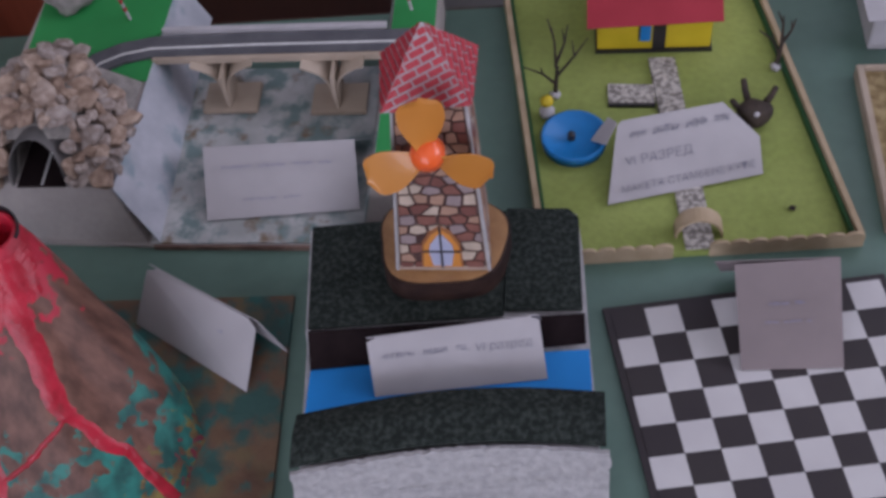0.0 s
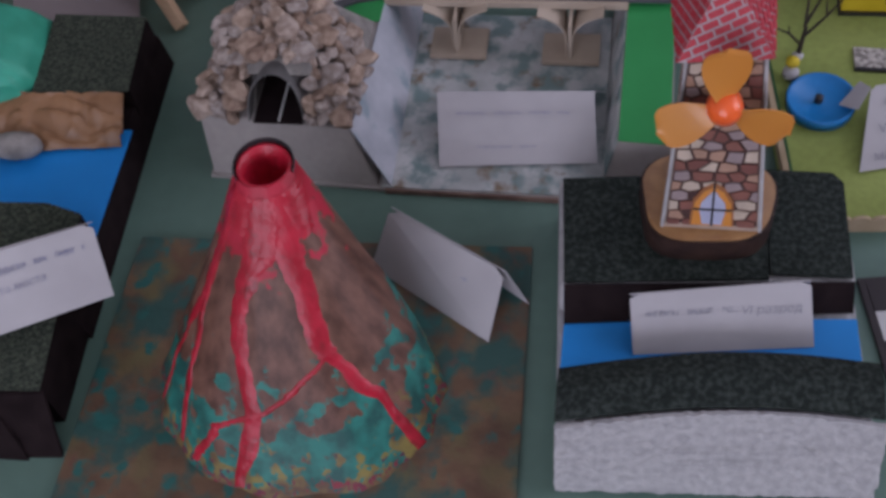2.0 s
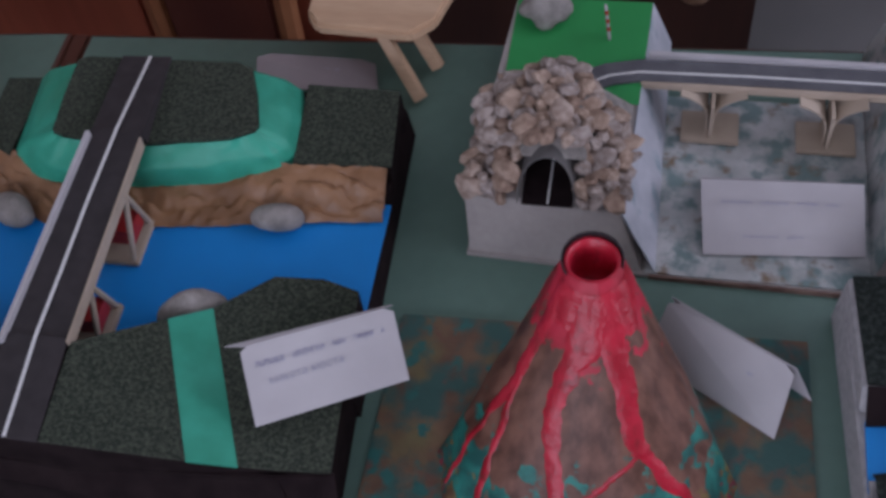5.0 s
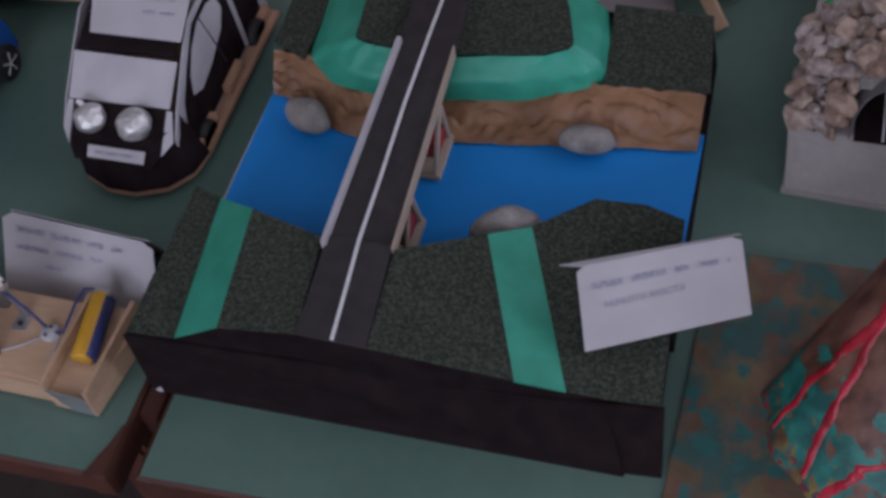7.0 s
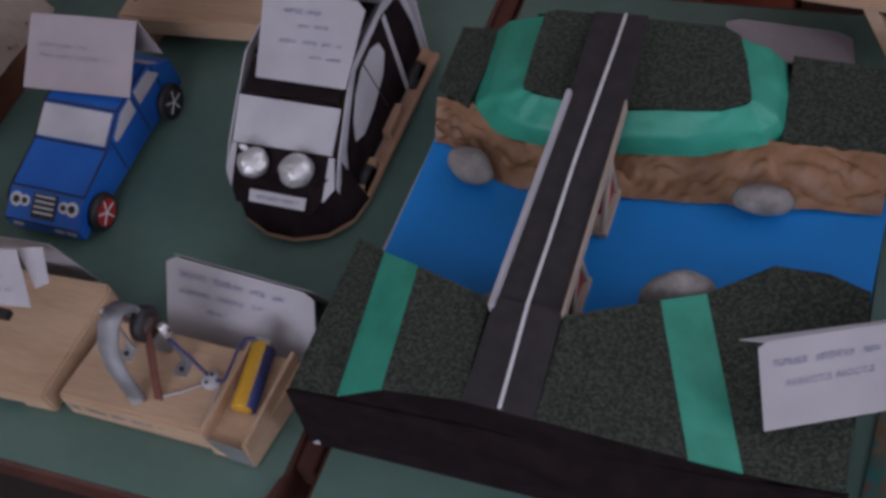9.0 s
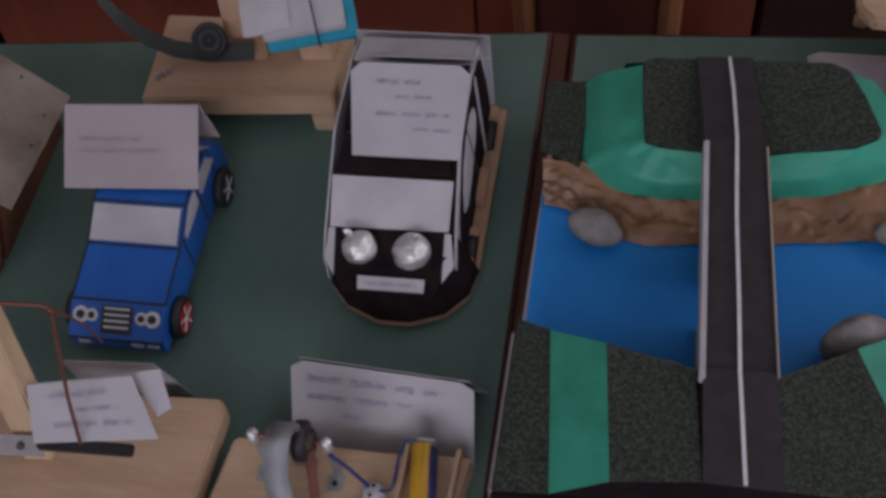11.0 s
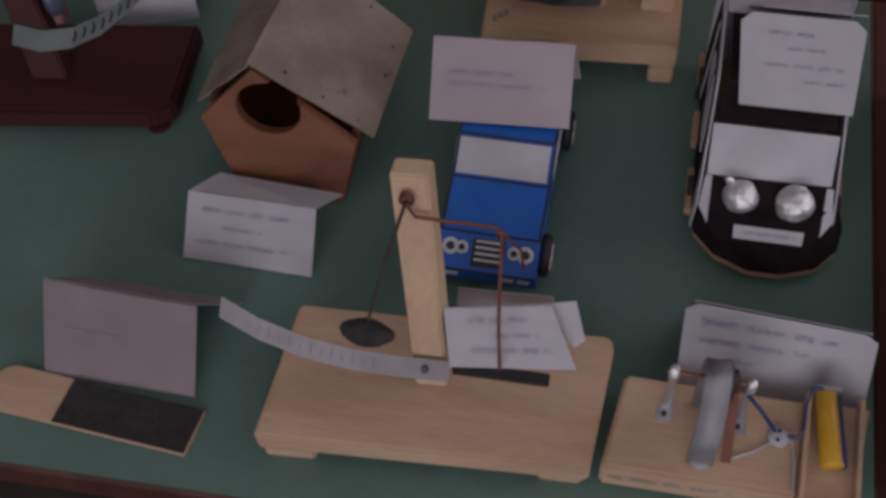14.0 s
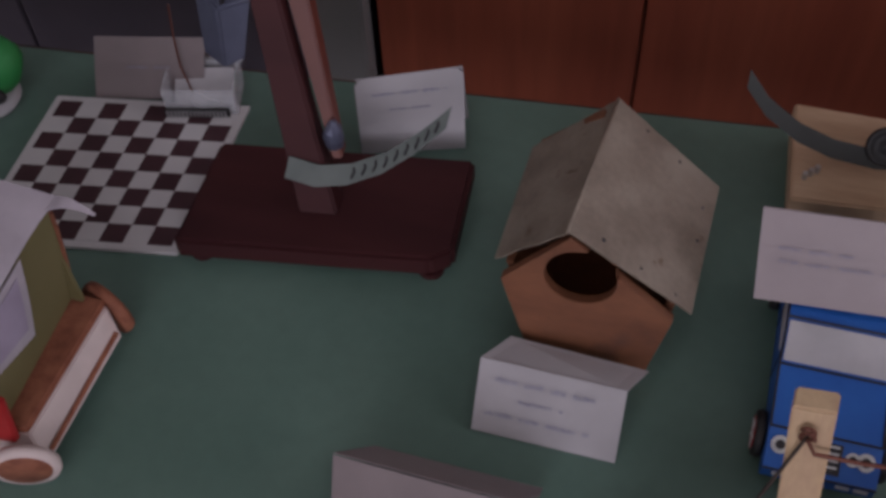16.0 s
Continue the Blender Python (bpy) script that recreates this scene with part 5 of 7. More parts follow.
    part("door", box(0.864, 0.874, -0.0275, -0.0262, 0.0087, 0.033), M_DBLK, h, "dark door")
    part("window", box(0.8545, 0.8625, -0.0275, -0.0262, 0.0175, 0.033), M_POOL, h, "blue window")
    part("window", box(0.8530, 0.8540, -0.0275, -0.0262, 0.0175, 0.033), M_DBLK, h, "dark window frame")
    part("roof_panel", slab([(0.8135, -0.0365, 0.0405), (0.9155, -0.0320, 0.0405), (0.9140, 0.010, 0.066), (0.814, 0.008, 0.066)], 0.0014), M_ROOFR, h, "crimson card roof slope")
    part("roof_panel", slab([(0.814, 0.0085, 0.066), (0.914, 0.0105, 0.066), (0.914, 0.052, 0.039), (0.814, 0.052, 0.039)], 0.0014), M_ROOFR, h, "crimson card roof slope")
    for x in (0.8225, 0.9065):
        part("gable", hexa([(x, -0.0255, 0.0425), (x + 0.0015, -0.0255, 0.0425), (x + 0.0015, 0.0345, 0.0425), (x, 0.0345, 0.0425)], [(x, 0.004, 0.0645), (x + 0.0015, 0.004, 0.0645), (x + 0.0015, 0.0065, 0.0645), (x, 0.0065, 0.0645)]), M_YELLOW, h)

    p = empty("paddling_pool", (0.803, -0.117, 0.0055), "round blue toy pool on the green felt lawn", "toy pool")
    part("basin", lathe([(0.0235, 0.0), (0.0245, 0.0085), (0.0225, 0.0092), (0.0212, 0.0065), (0.001, 0.0060)], (0.803, -0.118, 0.0056), seg=40), M_POOL, p, smooth=True)
    part("knob", lathe([(0.003, 0), (0.003, 0.005), (0.001, 0.006)], (0.801, -0.119, 0.0117), seg=10), M_DBLK, p, "small dark knob")
    f = empty("bead_figure", (0.782, -0.087, 0.0055), "small yellow and white bead ornament beside the pool", "bead ornament")
    part("bead", lathe([(0.002, 0), (0.0058, 0.003), (0.006, 0.007), (0.003, 0.0115)], (0.783, -0.092, 0.0056), seg=14), M_WHITE, f, "white bead", True)
    part("bead", lathe([(0.002, 0), (0.0048, 0.003), (0.0048, 0.006), (0.002, 0.009)], (0.783, -0.091, 0.017), seg=14), M_YELLOW, f, "yellow bead", True)
    part("bead", lathe([(0.001, 0), (0.003, 0.002), (0.001, 0.005)], (0.788, -0.096, 0.0056), seg=10), M_DBLK, f, "black bead", True)

    def bare_tree(x, y, lim):
        t = empty("bare_tree", (x, y, 0.0055), "leafless twig tree stuck into a white lump", "model tree", "twig trees on the lawn")
        part("trunk", tube([(x, y, 0.0056), (x + 0.001, y + 0.001, 0.022), (x + 0.002, y + 0.002, 0.036)], 0.0021, 7, 0.0013), M_TWIG, t)
        for d, l, z in lim:
            a = Vector((x + 0.001, y + 0.001, z))
            e = a + Vector(d) * l
            m = a.lerp(e, 0.5) + Vector((0.002, 0, 0.002))
            part("branch", tube([a, m, e], 0.0013, 6, 0.0005), M_TWIG, t)
            part("branch", tube([m, m + Vector((-d[1], d[0] * 0.3, 0.8)) * l * 0.4], 0.0009, 5, 0.0004), M_TWIG, t)
        part("foot", stone((x, y, 0.008), 0.0042, 0.004, 0.0035, 3, 2, 0.4), M_WHITE, t, "white lump at the foot", True)

    bare_tree(0.789, -0.072, [((-0.75, 0.1, 0.5), 0.032, 0.018), ((0.55, 0.1, 0.85), 0.042, 0.026), ((-0.12, 0.1, 0.95), 0.048, 0.036), ((0.22, 0.1, 0.9), 0.040, 0.040)])
    bare_tree(0.956, -0.048, [((-0.6, 0.1, 0.8), 0.028, 0.02), ((0.3, 0.1, 0.9), 0.026, 0.03), ((-0.2, 0.1, 0.9), 0.030, 0.034)])
    bare_tree(0.808, 0.045, [((-0.5, 0, 0.8), 0.02, 0.03), ((0.4, 0, 0.9), 0.02, 0.03)])
    c = empty("root_ornament", (0.940, -0.095, 0.0055), "dark knotty root ornament lying on the lawn", "ornament")
    part("knot", stone((0.934, -0.100, 0.0145), 0.0130, 0.0115, 0.009, 12, 3, 0.25), M_TWIG, c, smooth=True)
    part("patch", stone((0.9345, -0.1065, 0.0205), 0.0022, 0.0030, 0.0018, 5, 2, 0.2), M_WHITE, c, "small pale patch")
    for d in ((-0.007, 0.021, 0.012), (0.0155, 0.0125, 0.012), (-0.0165, 0.004, 0.008)):
        part("stub", tube([(0.934 + d[0] * 0.4, -0.100 + d[1] * 0.4, 0.0145), (0.934 + d[0] * 0.8, -0.100 + d[1] * 0.8, 0.016 + d[2] * 0.4), (0.934 + d[0], -0.100 + d[1], 0.016 + d[2])], 0.0030, 7, 0.0022), M_TWIG, c, smooth=True)
    thing("dried_berry", stone((0.953, -0.182, 0.0075), 0.003, 0.002, 0.0018, 8, 2, 0.3), M_TWIG, "tiny brown berry on the lawn", "berry")


lawn_model()


# ---- chessboards ----
def chessboard(label, origin, ux, uy, black, white, border, frame_m):
    """origin: the corner of the squares; ux, uy: one square's sides."""
    O, U, V = Vector((*origin, 0)), Vector((*ux, 0)), Vector((*uy, 0))
    c = O + U * 4 + V * 4
    g = empty("chessboard", (c.x, c.y, 0), label, "chessboard", "chessboards")
    k = border
    q = [O - U * k - V * k, O + U * (8 + k) - V * k, O + U * (8 + k) + V * (8 + k), O - U * k + V * (8 + k)]
    part("board", hexa([(p.x, p.y, 0) for p in q], [(p.x, p.y, 0.0035) for p in q], 0.0005), frame_m, g, "thin board")
    for i in range(8):
        for j in range(8):
            p = [O + U * (i + a) + V * (j + b) for a, b in ((0.004, 0.004), (0.996, 0.004), (0.996, 0.996), (0.004, 0.996))]
            part("square", hexa([(v.x, v.y, 0.0034) for v in p], [(v.x, v.y, 0.0041) for v in p]), black if (i + j) % 2 == 0 else white, g)
    return g


chessboard("black and white paper chessboard on a black board", (0.8255, -0.265), (0.02225, 0.0032), (0.0040, -0.0210), M_SQB, M_SQW, 0.22, M_SQB)
chessboard("maroon and white chessboard with a narrow white border", (-0.8987, -0.1385), (0.01827, 0.00300), (-0.00010, -0.01733), M_SQM, M_SQW, 0.35, M_SQW)


# ---- small wooden stool and neighbours at the back of the right table ----
st = empty("wooden_stool", (0.27, 0.0, 0), "small pale wooden stool with a thick seat and splayed legs", "stool")
part("seat", prism([(0.222, -0.030), (0.300, -0.034), (0.318, -0.018), (0.330, 0.030), (0.318, 0.045), (0.222, 0.045), (0.212, 0.030), (0.212, -0.015)], 0.045, 0.057, 0.003), M_WOOD, st, "thick rounded wooden seat")
for (x, y), (dx, dy) in (((0.268, -0.014), (0.040, -0.041)), ((0.290, -0.002), (0.026, -0.016)), ((0.236, 0.012), (-0.012, 0.010)), ((0.262, 0.03), (0.012, 0.014))):
    part("leg", tube([(x, y, 0.046), (x + dx, y + dy, 0.0045)], 0.0064, 4), M_WOOD, st)
part("stretcher", box(0.236, 0.296, -0.010, 0.006, 0.030, 0.045, 0.002), M_PLY, st)

sb = empty("sand_tray", (1.10, -0.126, 0), "straw-edged tray with sandy filling and a blue patch", "tray")
part("bed", grid(16, 14, lambda u, v: (1.020 + 0.176 * u, -0.196 + 0.140 * v, 0.0085 + 0.002 * noise.noise(Vector((u * 12, v * 10, 0)))), -0.0083), mat("rough_straw", (0.20, 0.135, 0.06), 0.9, (0.38, 0.29, 0.15), 130, bump=1.0, bscale=160), sb, "rough straw-coloured filling", True)
for d in ((1.014, 1.0195, -0.20, -0.052), (1.197, 1.203, -0.20, -0.052), (1.0196, 1.1969, -0.20, -0.1965), (1.0196, 1.1969, -0.0555, -0.052)):
    part("rim", box(*d, 0, 0.0125, 0.0008), M_BALSA, sb, "beige card rim")
part("blue_patch", slab([(1.040, -0.076, 0.0112), (1.12, -0.085, 0.0112), (1.12, -0.058, 0.0112), (1.038, -0.058, 0.0112)], 0.001), M_WATER, sb, "blue paper patch")
bx = empty("white_box", (1.08, 0.02, 0), "white paper box standing behind the tray", "box")
part("body", box(1.028, 1.16, -0.026, 0.05, 0, 0.034, 0.001), M_WHITE, bx)
part("flap", slab([(1.022, -0.030, 0.034), (1.16, -0.030, 0.034), (1.16, 0.02, 0.041), (1.018, 0.02, 0.041)], 0.0012), M_WHITE, bx, "loose white lid")


# ---- white and black toy car ----
def suv():
    g = empty("toy_van", (-0.10, -0.19, 0), "black and white cardboard toy van with foil headlights", "toy car")
    # plywood floor with a round nose
    nose = [(-0.150, -0.247), (-0.146, -0.266), (-0.131, -0.283), (-0.108, -0.293), (-0.086, -0.293), (-0.063, -0.284), (-0.049, -0.267), (-0.045, -0.247)]
    part("floor", prism(nose + [(-0.043, -0.095), (-0.150, -0.095)], 0.006, 0.0105, 0.0006), M_PLY, g, "thin plywood floor with a rounded nose")
    # nose wall, dark, bent round the floor
    top = [(-0.144, -0.246, 0.050), (-0.140, -0.256, 0.046), (-0.126, -0.266, 0.0440), (-0.108, -0.270, 0.0430), (-0.090, -0.270, 0.0430), (-0.072, -0.267, 0.044), (-0.060, -0.258, 0.046), (-0.057, -0.246, 0.050)]
    b = bmesh.new()
    lo = [b.verts.new((x, y + 0.001, 0.0108)) for x, y in nose]
    hi = [b.verts.new(p) for p in top]
    for i in range(7):
        b.faces.new((lo[i], lo[i + 1], hi[i + 1], hi[i]))
    b.faces.new(hi)
    thicken(b, 0.001)
    part("nose", b, M_BLACK, g, "black paper nose")
    # cabin: side walls, bonnet, windscreen, roof
    part("bonnet", slab([(-0.1440, -0.2475, 0.0545), (-0.0620, -0.2470, 0.0565), (-0.061, -0.2195, 0.0765), (-0.1445, -0.2195, 0.0755)], 0.001), M_WHITE, g, "white card bonnet")
    part("nose_panel", slab([(-0.1330, -0.2825, 0.0290), (-0.0710, -0.2825, 0.0290), (-0.0650, -0.2740, 0.0350), (-0.0650, -0.2475, 0.0560), (-0.1400, -0.2475, 0.0545), (-0.1385, -0.2740, 0.0350)], 0.0012), M_BLACK, g, "black front panel")
    for q in ([(-0.1465, -0.2640, 0.0400), (-0.1395, -0.2740, 0.0345), (-0.1402, -0.2475, 0.0535), (-0.1445, -0.2475, 0.0535)], [(-0.0648, -0.2740, 0.0345), (-0.0575, -0.2640, 0.0400), (-0.0605, -0.2475, 0.0550), (-0.0648, -0.2475, 0.0550)]):
        part("wing", slab(q, 0.001), M_WHITE, g, "white card wing beside the nose")
    part("windscreen", slab([(-0.142, -0.2190, 0.077), (-0.063, -0.2165, 0.078), (-0.066, -0.196, 0.094), (-0.138, -0.196, 0.093)], 0.001), M_BLACK, g, "black windscreen")
    part("windscreen", slab([(-0.138, -0.1955, 0.0935), (-0.066, -0.1955, 0.0945), (-0.062, -0.135, 0.098), (-0.140, -0.135, 0.097)], 0.001), M_BLACK, g, "black roof window")
    part("roof_strip", slab([(-0.1435, -0.134, 0.0972), (-0.060, -0.134, 0.0982), (-0.060, -0.105, 0.092), (-0.1435, -0.105, 0.091)], 0.001), M_WHITE, g, "white roof")
    for x, s in ((-0.1445, -1), (-0.0600, 1)):
        o = 0.0045 * s
        prof = [(-0.262, 0.0108), (-0.262, 0.040), (-0.247, 0.055), (-0.218, 0.077), (-0.194, 0.094), (-0.134, 0.098), (-0.106, 0.092), (-0.098, 0.060), (-0.097, 0.0108)]
        sw = part("side_wall", hexa([(x + o * (1 - z / 0.1), y, z) for y, z in prof], [(x + o * (1 - z / 0.1) + 0.0012 * s, y, z) for y, z in prof]), M_WHITE, g, "white card side")
        panel = [(-0.252, 0.020), (-0.236, 0.052), (-0.216, 0.070), (-0.192, 0.088), (-0.140, 0.092), (-0.112, 0.086), (-0.104, 0.050), (-0.104, 0.014), (-0.247, 0.014)]
        xx = lambda z: x + o * (1 - z / 0.1) + 0.0014 * s
        part("side_panel", hexa([(xx(z), y, z) for y, z in panel], [(xx(z) + 0.0008 * s, y, z) for y, z in panel]), M_BLACK, sw, "black paper panel")
        part("side_strip", hexa([(xx(z) + 0.0009 * s, y, z) for y, z in ((-0.142, 0.014), (-0.142, 0.091), (-0.137, 0.091), (-0.137, 0.014))], [(xx(z) + 0.0016 * s, y, z) for y, z in ((-0.142, 0.014), (-0.142, 0.091), (-0.137, 0.091), (-0.137, 0.014))]), M_WHITE, sw, "white paper strip")
        win = [(-0.224, 0.048), (-0.218, 0.062), (-0.204, 0.076), (-0.186, 0.085), (-0.168, 0.086), (-0.156, 0.080), (-0.153, 0.068), (-0.164, 0.056), (-0.190, 0.046), (-0.212, 0.042)]
        xw = lambda z: x + o * (1 - z / 0.1) + 0.0024 * s
        part("side_window", hexa([(xw(z), y, z) for y, z in win], [(xw(z) + 0.0006 * s, y, z) for y, z in win]), M_WHITE, sw, "white side window")
        part("pillar", tube([(xw(0.09), -0.184, 0.089), (xw(0.03), -0.172, 0.030)], 0.0011, 5), M_DBLK, sw)
        for y0, y1 in ((-0.252, -0.215), (-0.190, -0.160), (-0.130, -0.100)):
            part("step", box(x + 0.007 * s - 0.003, x + 0.007 * s + 0.005, y0, y1, 0.0108, 0.020, 0.0008), M_PLY, sw, "bare plywood step")
    part("rear_wall", box(-0.150, -0.052, -0.0975, -0.096, 0.0108, 0.090), M_WHITE, g)
    for x, r in ((-0.1205, 0.0118), (-0.0850, 0.0130)):
        h = part("headlight", stone((x, -0.2625, 0.0535), r, r, r * 0.85, int(x * -900), 4, 0.10), M_FOIL, g, "crumpled foil headlight", True)
        part("foil_tip", stone((x + (0.003 if x > -0.1 else -0.009), -0.2555, 0.0605), 0.0028, 0.002, 0.003, 5, 2, 0.6), M_FOIL, h)
    pl = part("number_plate", slab([(-0.1215, -0.2820, 0.0325), (-0.0760, -0.2820, 0.0330), (-0.0755, -0.2750, 0.0388), (-0.1218, -0.2750, 0.0383)], 0.0012), M_WHITE, g, "white paper plate")
    writing(pl, (-0.1215, -0.2820, 0.0325), (-0.0760, -0.2820, 0.0330), (-0.1218, -0.2750, 0.0383), (-0.0755, -0.2750, 0.0388), [(0.5, 0.12, 0.88, 0.4)], M_INK, 0.0014)
    for x in (-0.150, -0.052):
        for y in (-0.232, -0.125):
            part("wheel", lathe([(0.003, -0.004), (0.0115, -0.004), (0.0125, 0), (0.0115, 0.004), (0.003, 0.004)], (x, y, 0.0125), (1, 0, 0)), M_RUBBER, g, "black wheel", True)


suv()


# ---- blue toy car ----
def blue_car():
    g = empty("toy_car", (-0.281, -0.25, 0), "boxy blue cardboard toy car with drawn black outlines", "toy car")
    X0, X1 = -0.3175, -0.2485
    prof = [(-0.332, 0.010), (-0.333, 0.0225), (-0.3105, 0.0365), (-0.2690, 0.0435), (-0.2415, 0.0575), (-0.193, 0.0590), (-0.176, 0.0430), (-0.168, 0.0400), (-0.166, 0.0110)]
    body = part("body", hexa([(X0, y, z) for y, z in prof], [(X1, y, z) for y, z in prof], 0.0006), M_BLUE, g, "blue painted card body")
    part("windscreen", slab([(X0 + 0.002, -0.2672, 0.0452), (X1 - 0.003, -0.2672, 0.0452), (X1 - 0.003, -0.2440, 0.0570), (X0 + 0.002, -0.2440, 0.0570)], 0.0008), M_WHITE, g, "white paper windscreen")
    part("rear_window", slab([(X1 - 0.003, -0.191, 0.0585), (X0 + 0.003, -0.191, 0.0585), (X0 + 0.003, -0.178, 0.0455), (X1 - 0.003, -0.178, 0.0455)][::-1], 0.0012, flip=-1), M_WHITE, g, "white paper rear window")
    line = lambda p, q, r=0.0008: part("outline", tube([p, q], r, 5), M_DBLK, body, "black marker line")
    for x in (X0 + 0.0005, X1 - 0.0005):
        line((x, -0.3105, 0.0368), (x, -0.269, 0.0438))
        line((x, -0.269, 0.0438), (x, -0.2415, 0.0578))
        line((x, -0.2415, 0.0578), (x, -0.193, 0.0593))
        for y, z in ((-0.262, 0.046), (-0.222, 0.0575), (-0.190, 0.056)):
            line((x + (0.0006 if x > -0.28 else -0.0006), y, 0.014), (x + (0.0006 if x > -0.28 else -0.0006), y, z), 0.0006)
    for y, z in ((-0.3105, 0.0368), (-0.269, 0.0438), (-0.2418, 0.0580), (-0.333, 0.0227)):
        line((X0, y, z), (X1, y, z))
    for x, s in ((X0, -1), (X1, 1)):
        w1 = [(-0.258, 0.0455), (-0.240, 0.0545), (-0.226, 0.0555), (-0.226, 0.0415), (-0.258, 0.0405)]
        w2 = [(-0.219, 0.0415), (-0.219, 0.0558), (-0.196, 0.0555), (-0.186, 0.0425)]
        for w in (w1, w2):
            part("side_window", hexa([(x + 0.0004 * s, y, z) for y, z in w], [(x + 0.0011 * s, y, z) for y, z in w]), M_WHITE, g, "white paper side window")
        for y, hubc in ((-0.3065, M_RED), (-0.192, M_DBLK)):
            wh = part("wheel", lathe([(0.004, -0.003), (0.0145, -0.003), (0.0155, 0), (0.0145, 0.003), (0.004, 0.003)], (x + 0.0035 * s, y, 0.0156), (1, 0, 0), 28), M_RUBBER, g, "black card wheel", True)
            part("rim", lathe([(0.010, 0), (0.0112, 0.0012), (0.0095, 0.0012)], (x + 0.0062 * s, y, 0.0156), (s, 0, 0), 24), hubc, wh, "painted rim")
            for k in range(5):
                a = 2 * math.pi * k / 5
                part("spoke", tube([(x + 0.0072 * s, y, 0.0156), (x + 0.0072 * s, y + 0.010 * math.cos(a), 0.0156 + 0.010 * math.sin(a))], 0.0008, 5), M_LINE, wh)
    # face of the car: grille, lamps and bumper marks
    F = lambda u, v, o: Vector((X0 + (X1 - X0) * u, -0.333 + 0.0225 * v - 0.55 * o, 0.0225 + 0.014 * v + 0.84 * o))
    gr = part("grille", slab([F(0.34, 0.15, 0.0003), F(0.66, 0.15, 0.0003), F(0.66, 0.88, 0.0003), F(0.34, 0.88, 0.0003)], 0.0006), M_DBLK, g, "black drawn grille")
    for k in range(4):
        v = 0.30 + 0.16 * k
        part("bar", slab([F(0.37, v, 0.001), F(0.63, v, 0.001), F(0.63, v + 0.05, 0.001), F(0.37, v + 0.05, 0.001)], 0.0003), M_LINE, gr)
    for u in (0.12, 0.235, 0.755, 0.87):
        big = u in (0.12, 0.87)
        c = F(u, 0.60, 0.0006)
        n = Vector((0, -0.55, 0.84))
        la = part("headlight", lathe([(0.0058 if big else 0.0045, 0), (0.0056 if big else 0.0043, 0.0006)], c, n, 18), M_LINE, g, "white drawn headlight")
        part("lens", lathe([(0.0032 if big else 0.0025, 0), (0.0030 if big else 0.0023, 0.0012)], c, n, 14), M_DBLK, la, "black dot")
    for u in (0.10, 0.66, 0.82):
        part("bumper_mark", box(X0 + (X1 - X0) * u, X0 + (X1 - X0) * (u + 0.12), -0.3336, -0.3328, 0.0165, 0.0195), M_LINE, g, "white painted bumper mark")


blue_car()


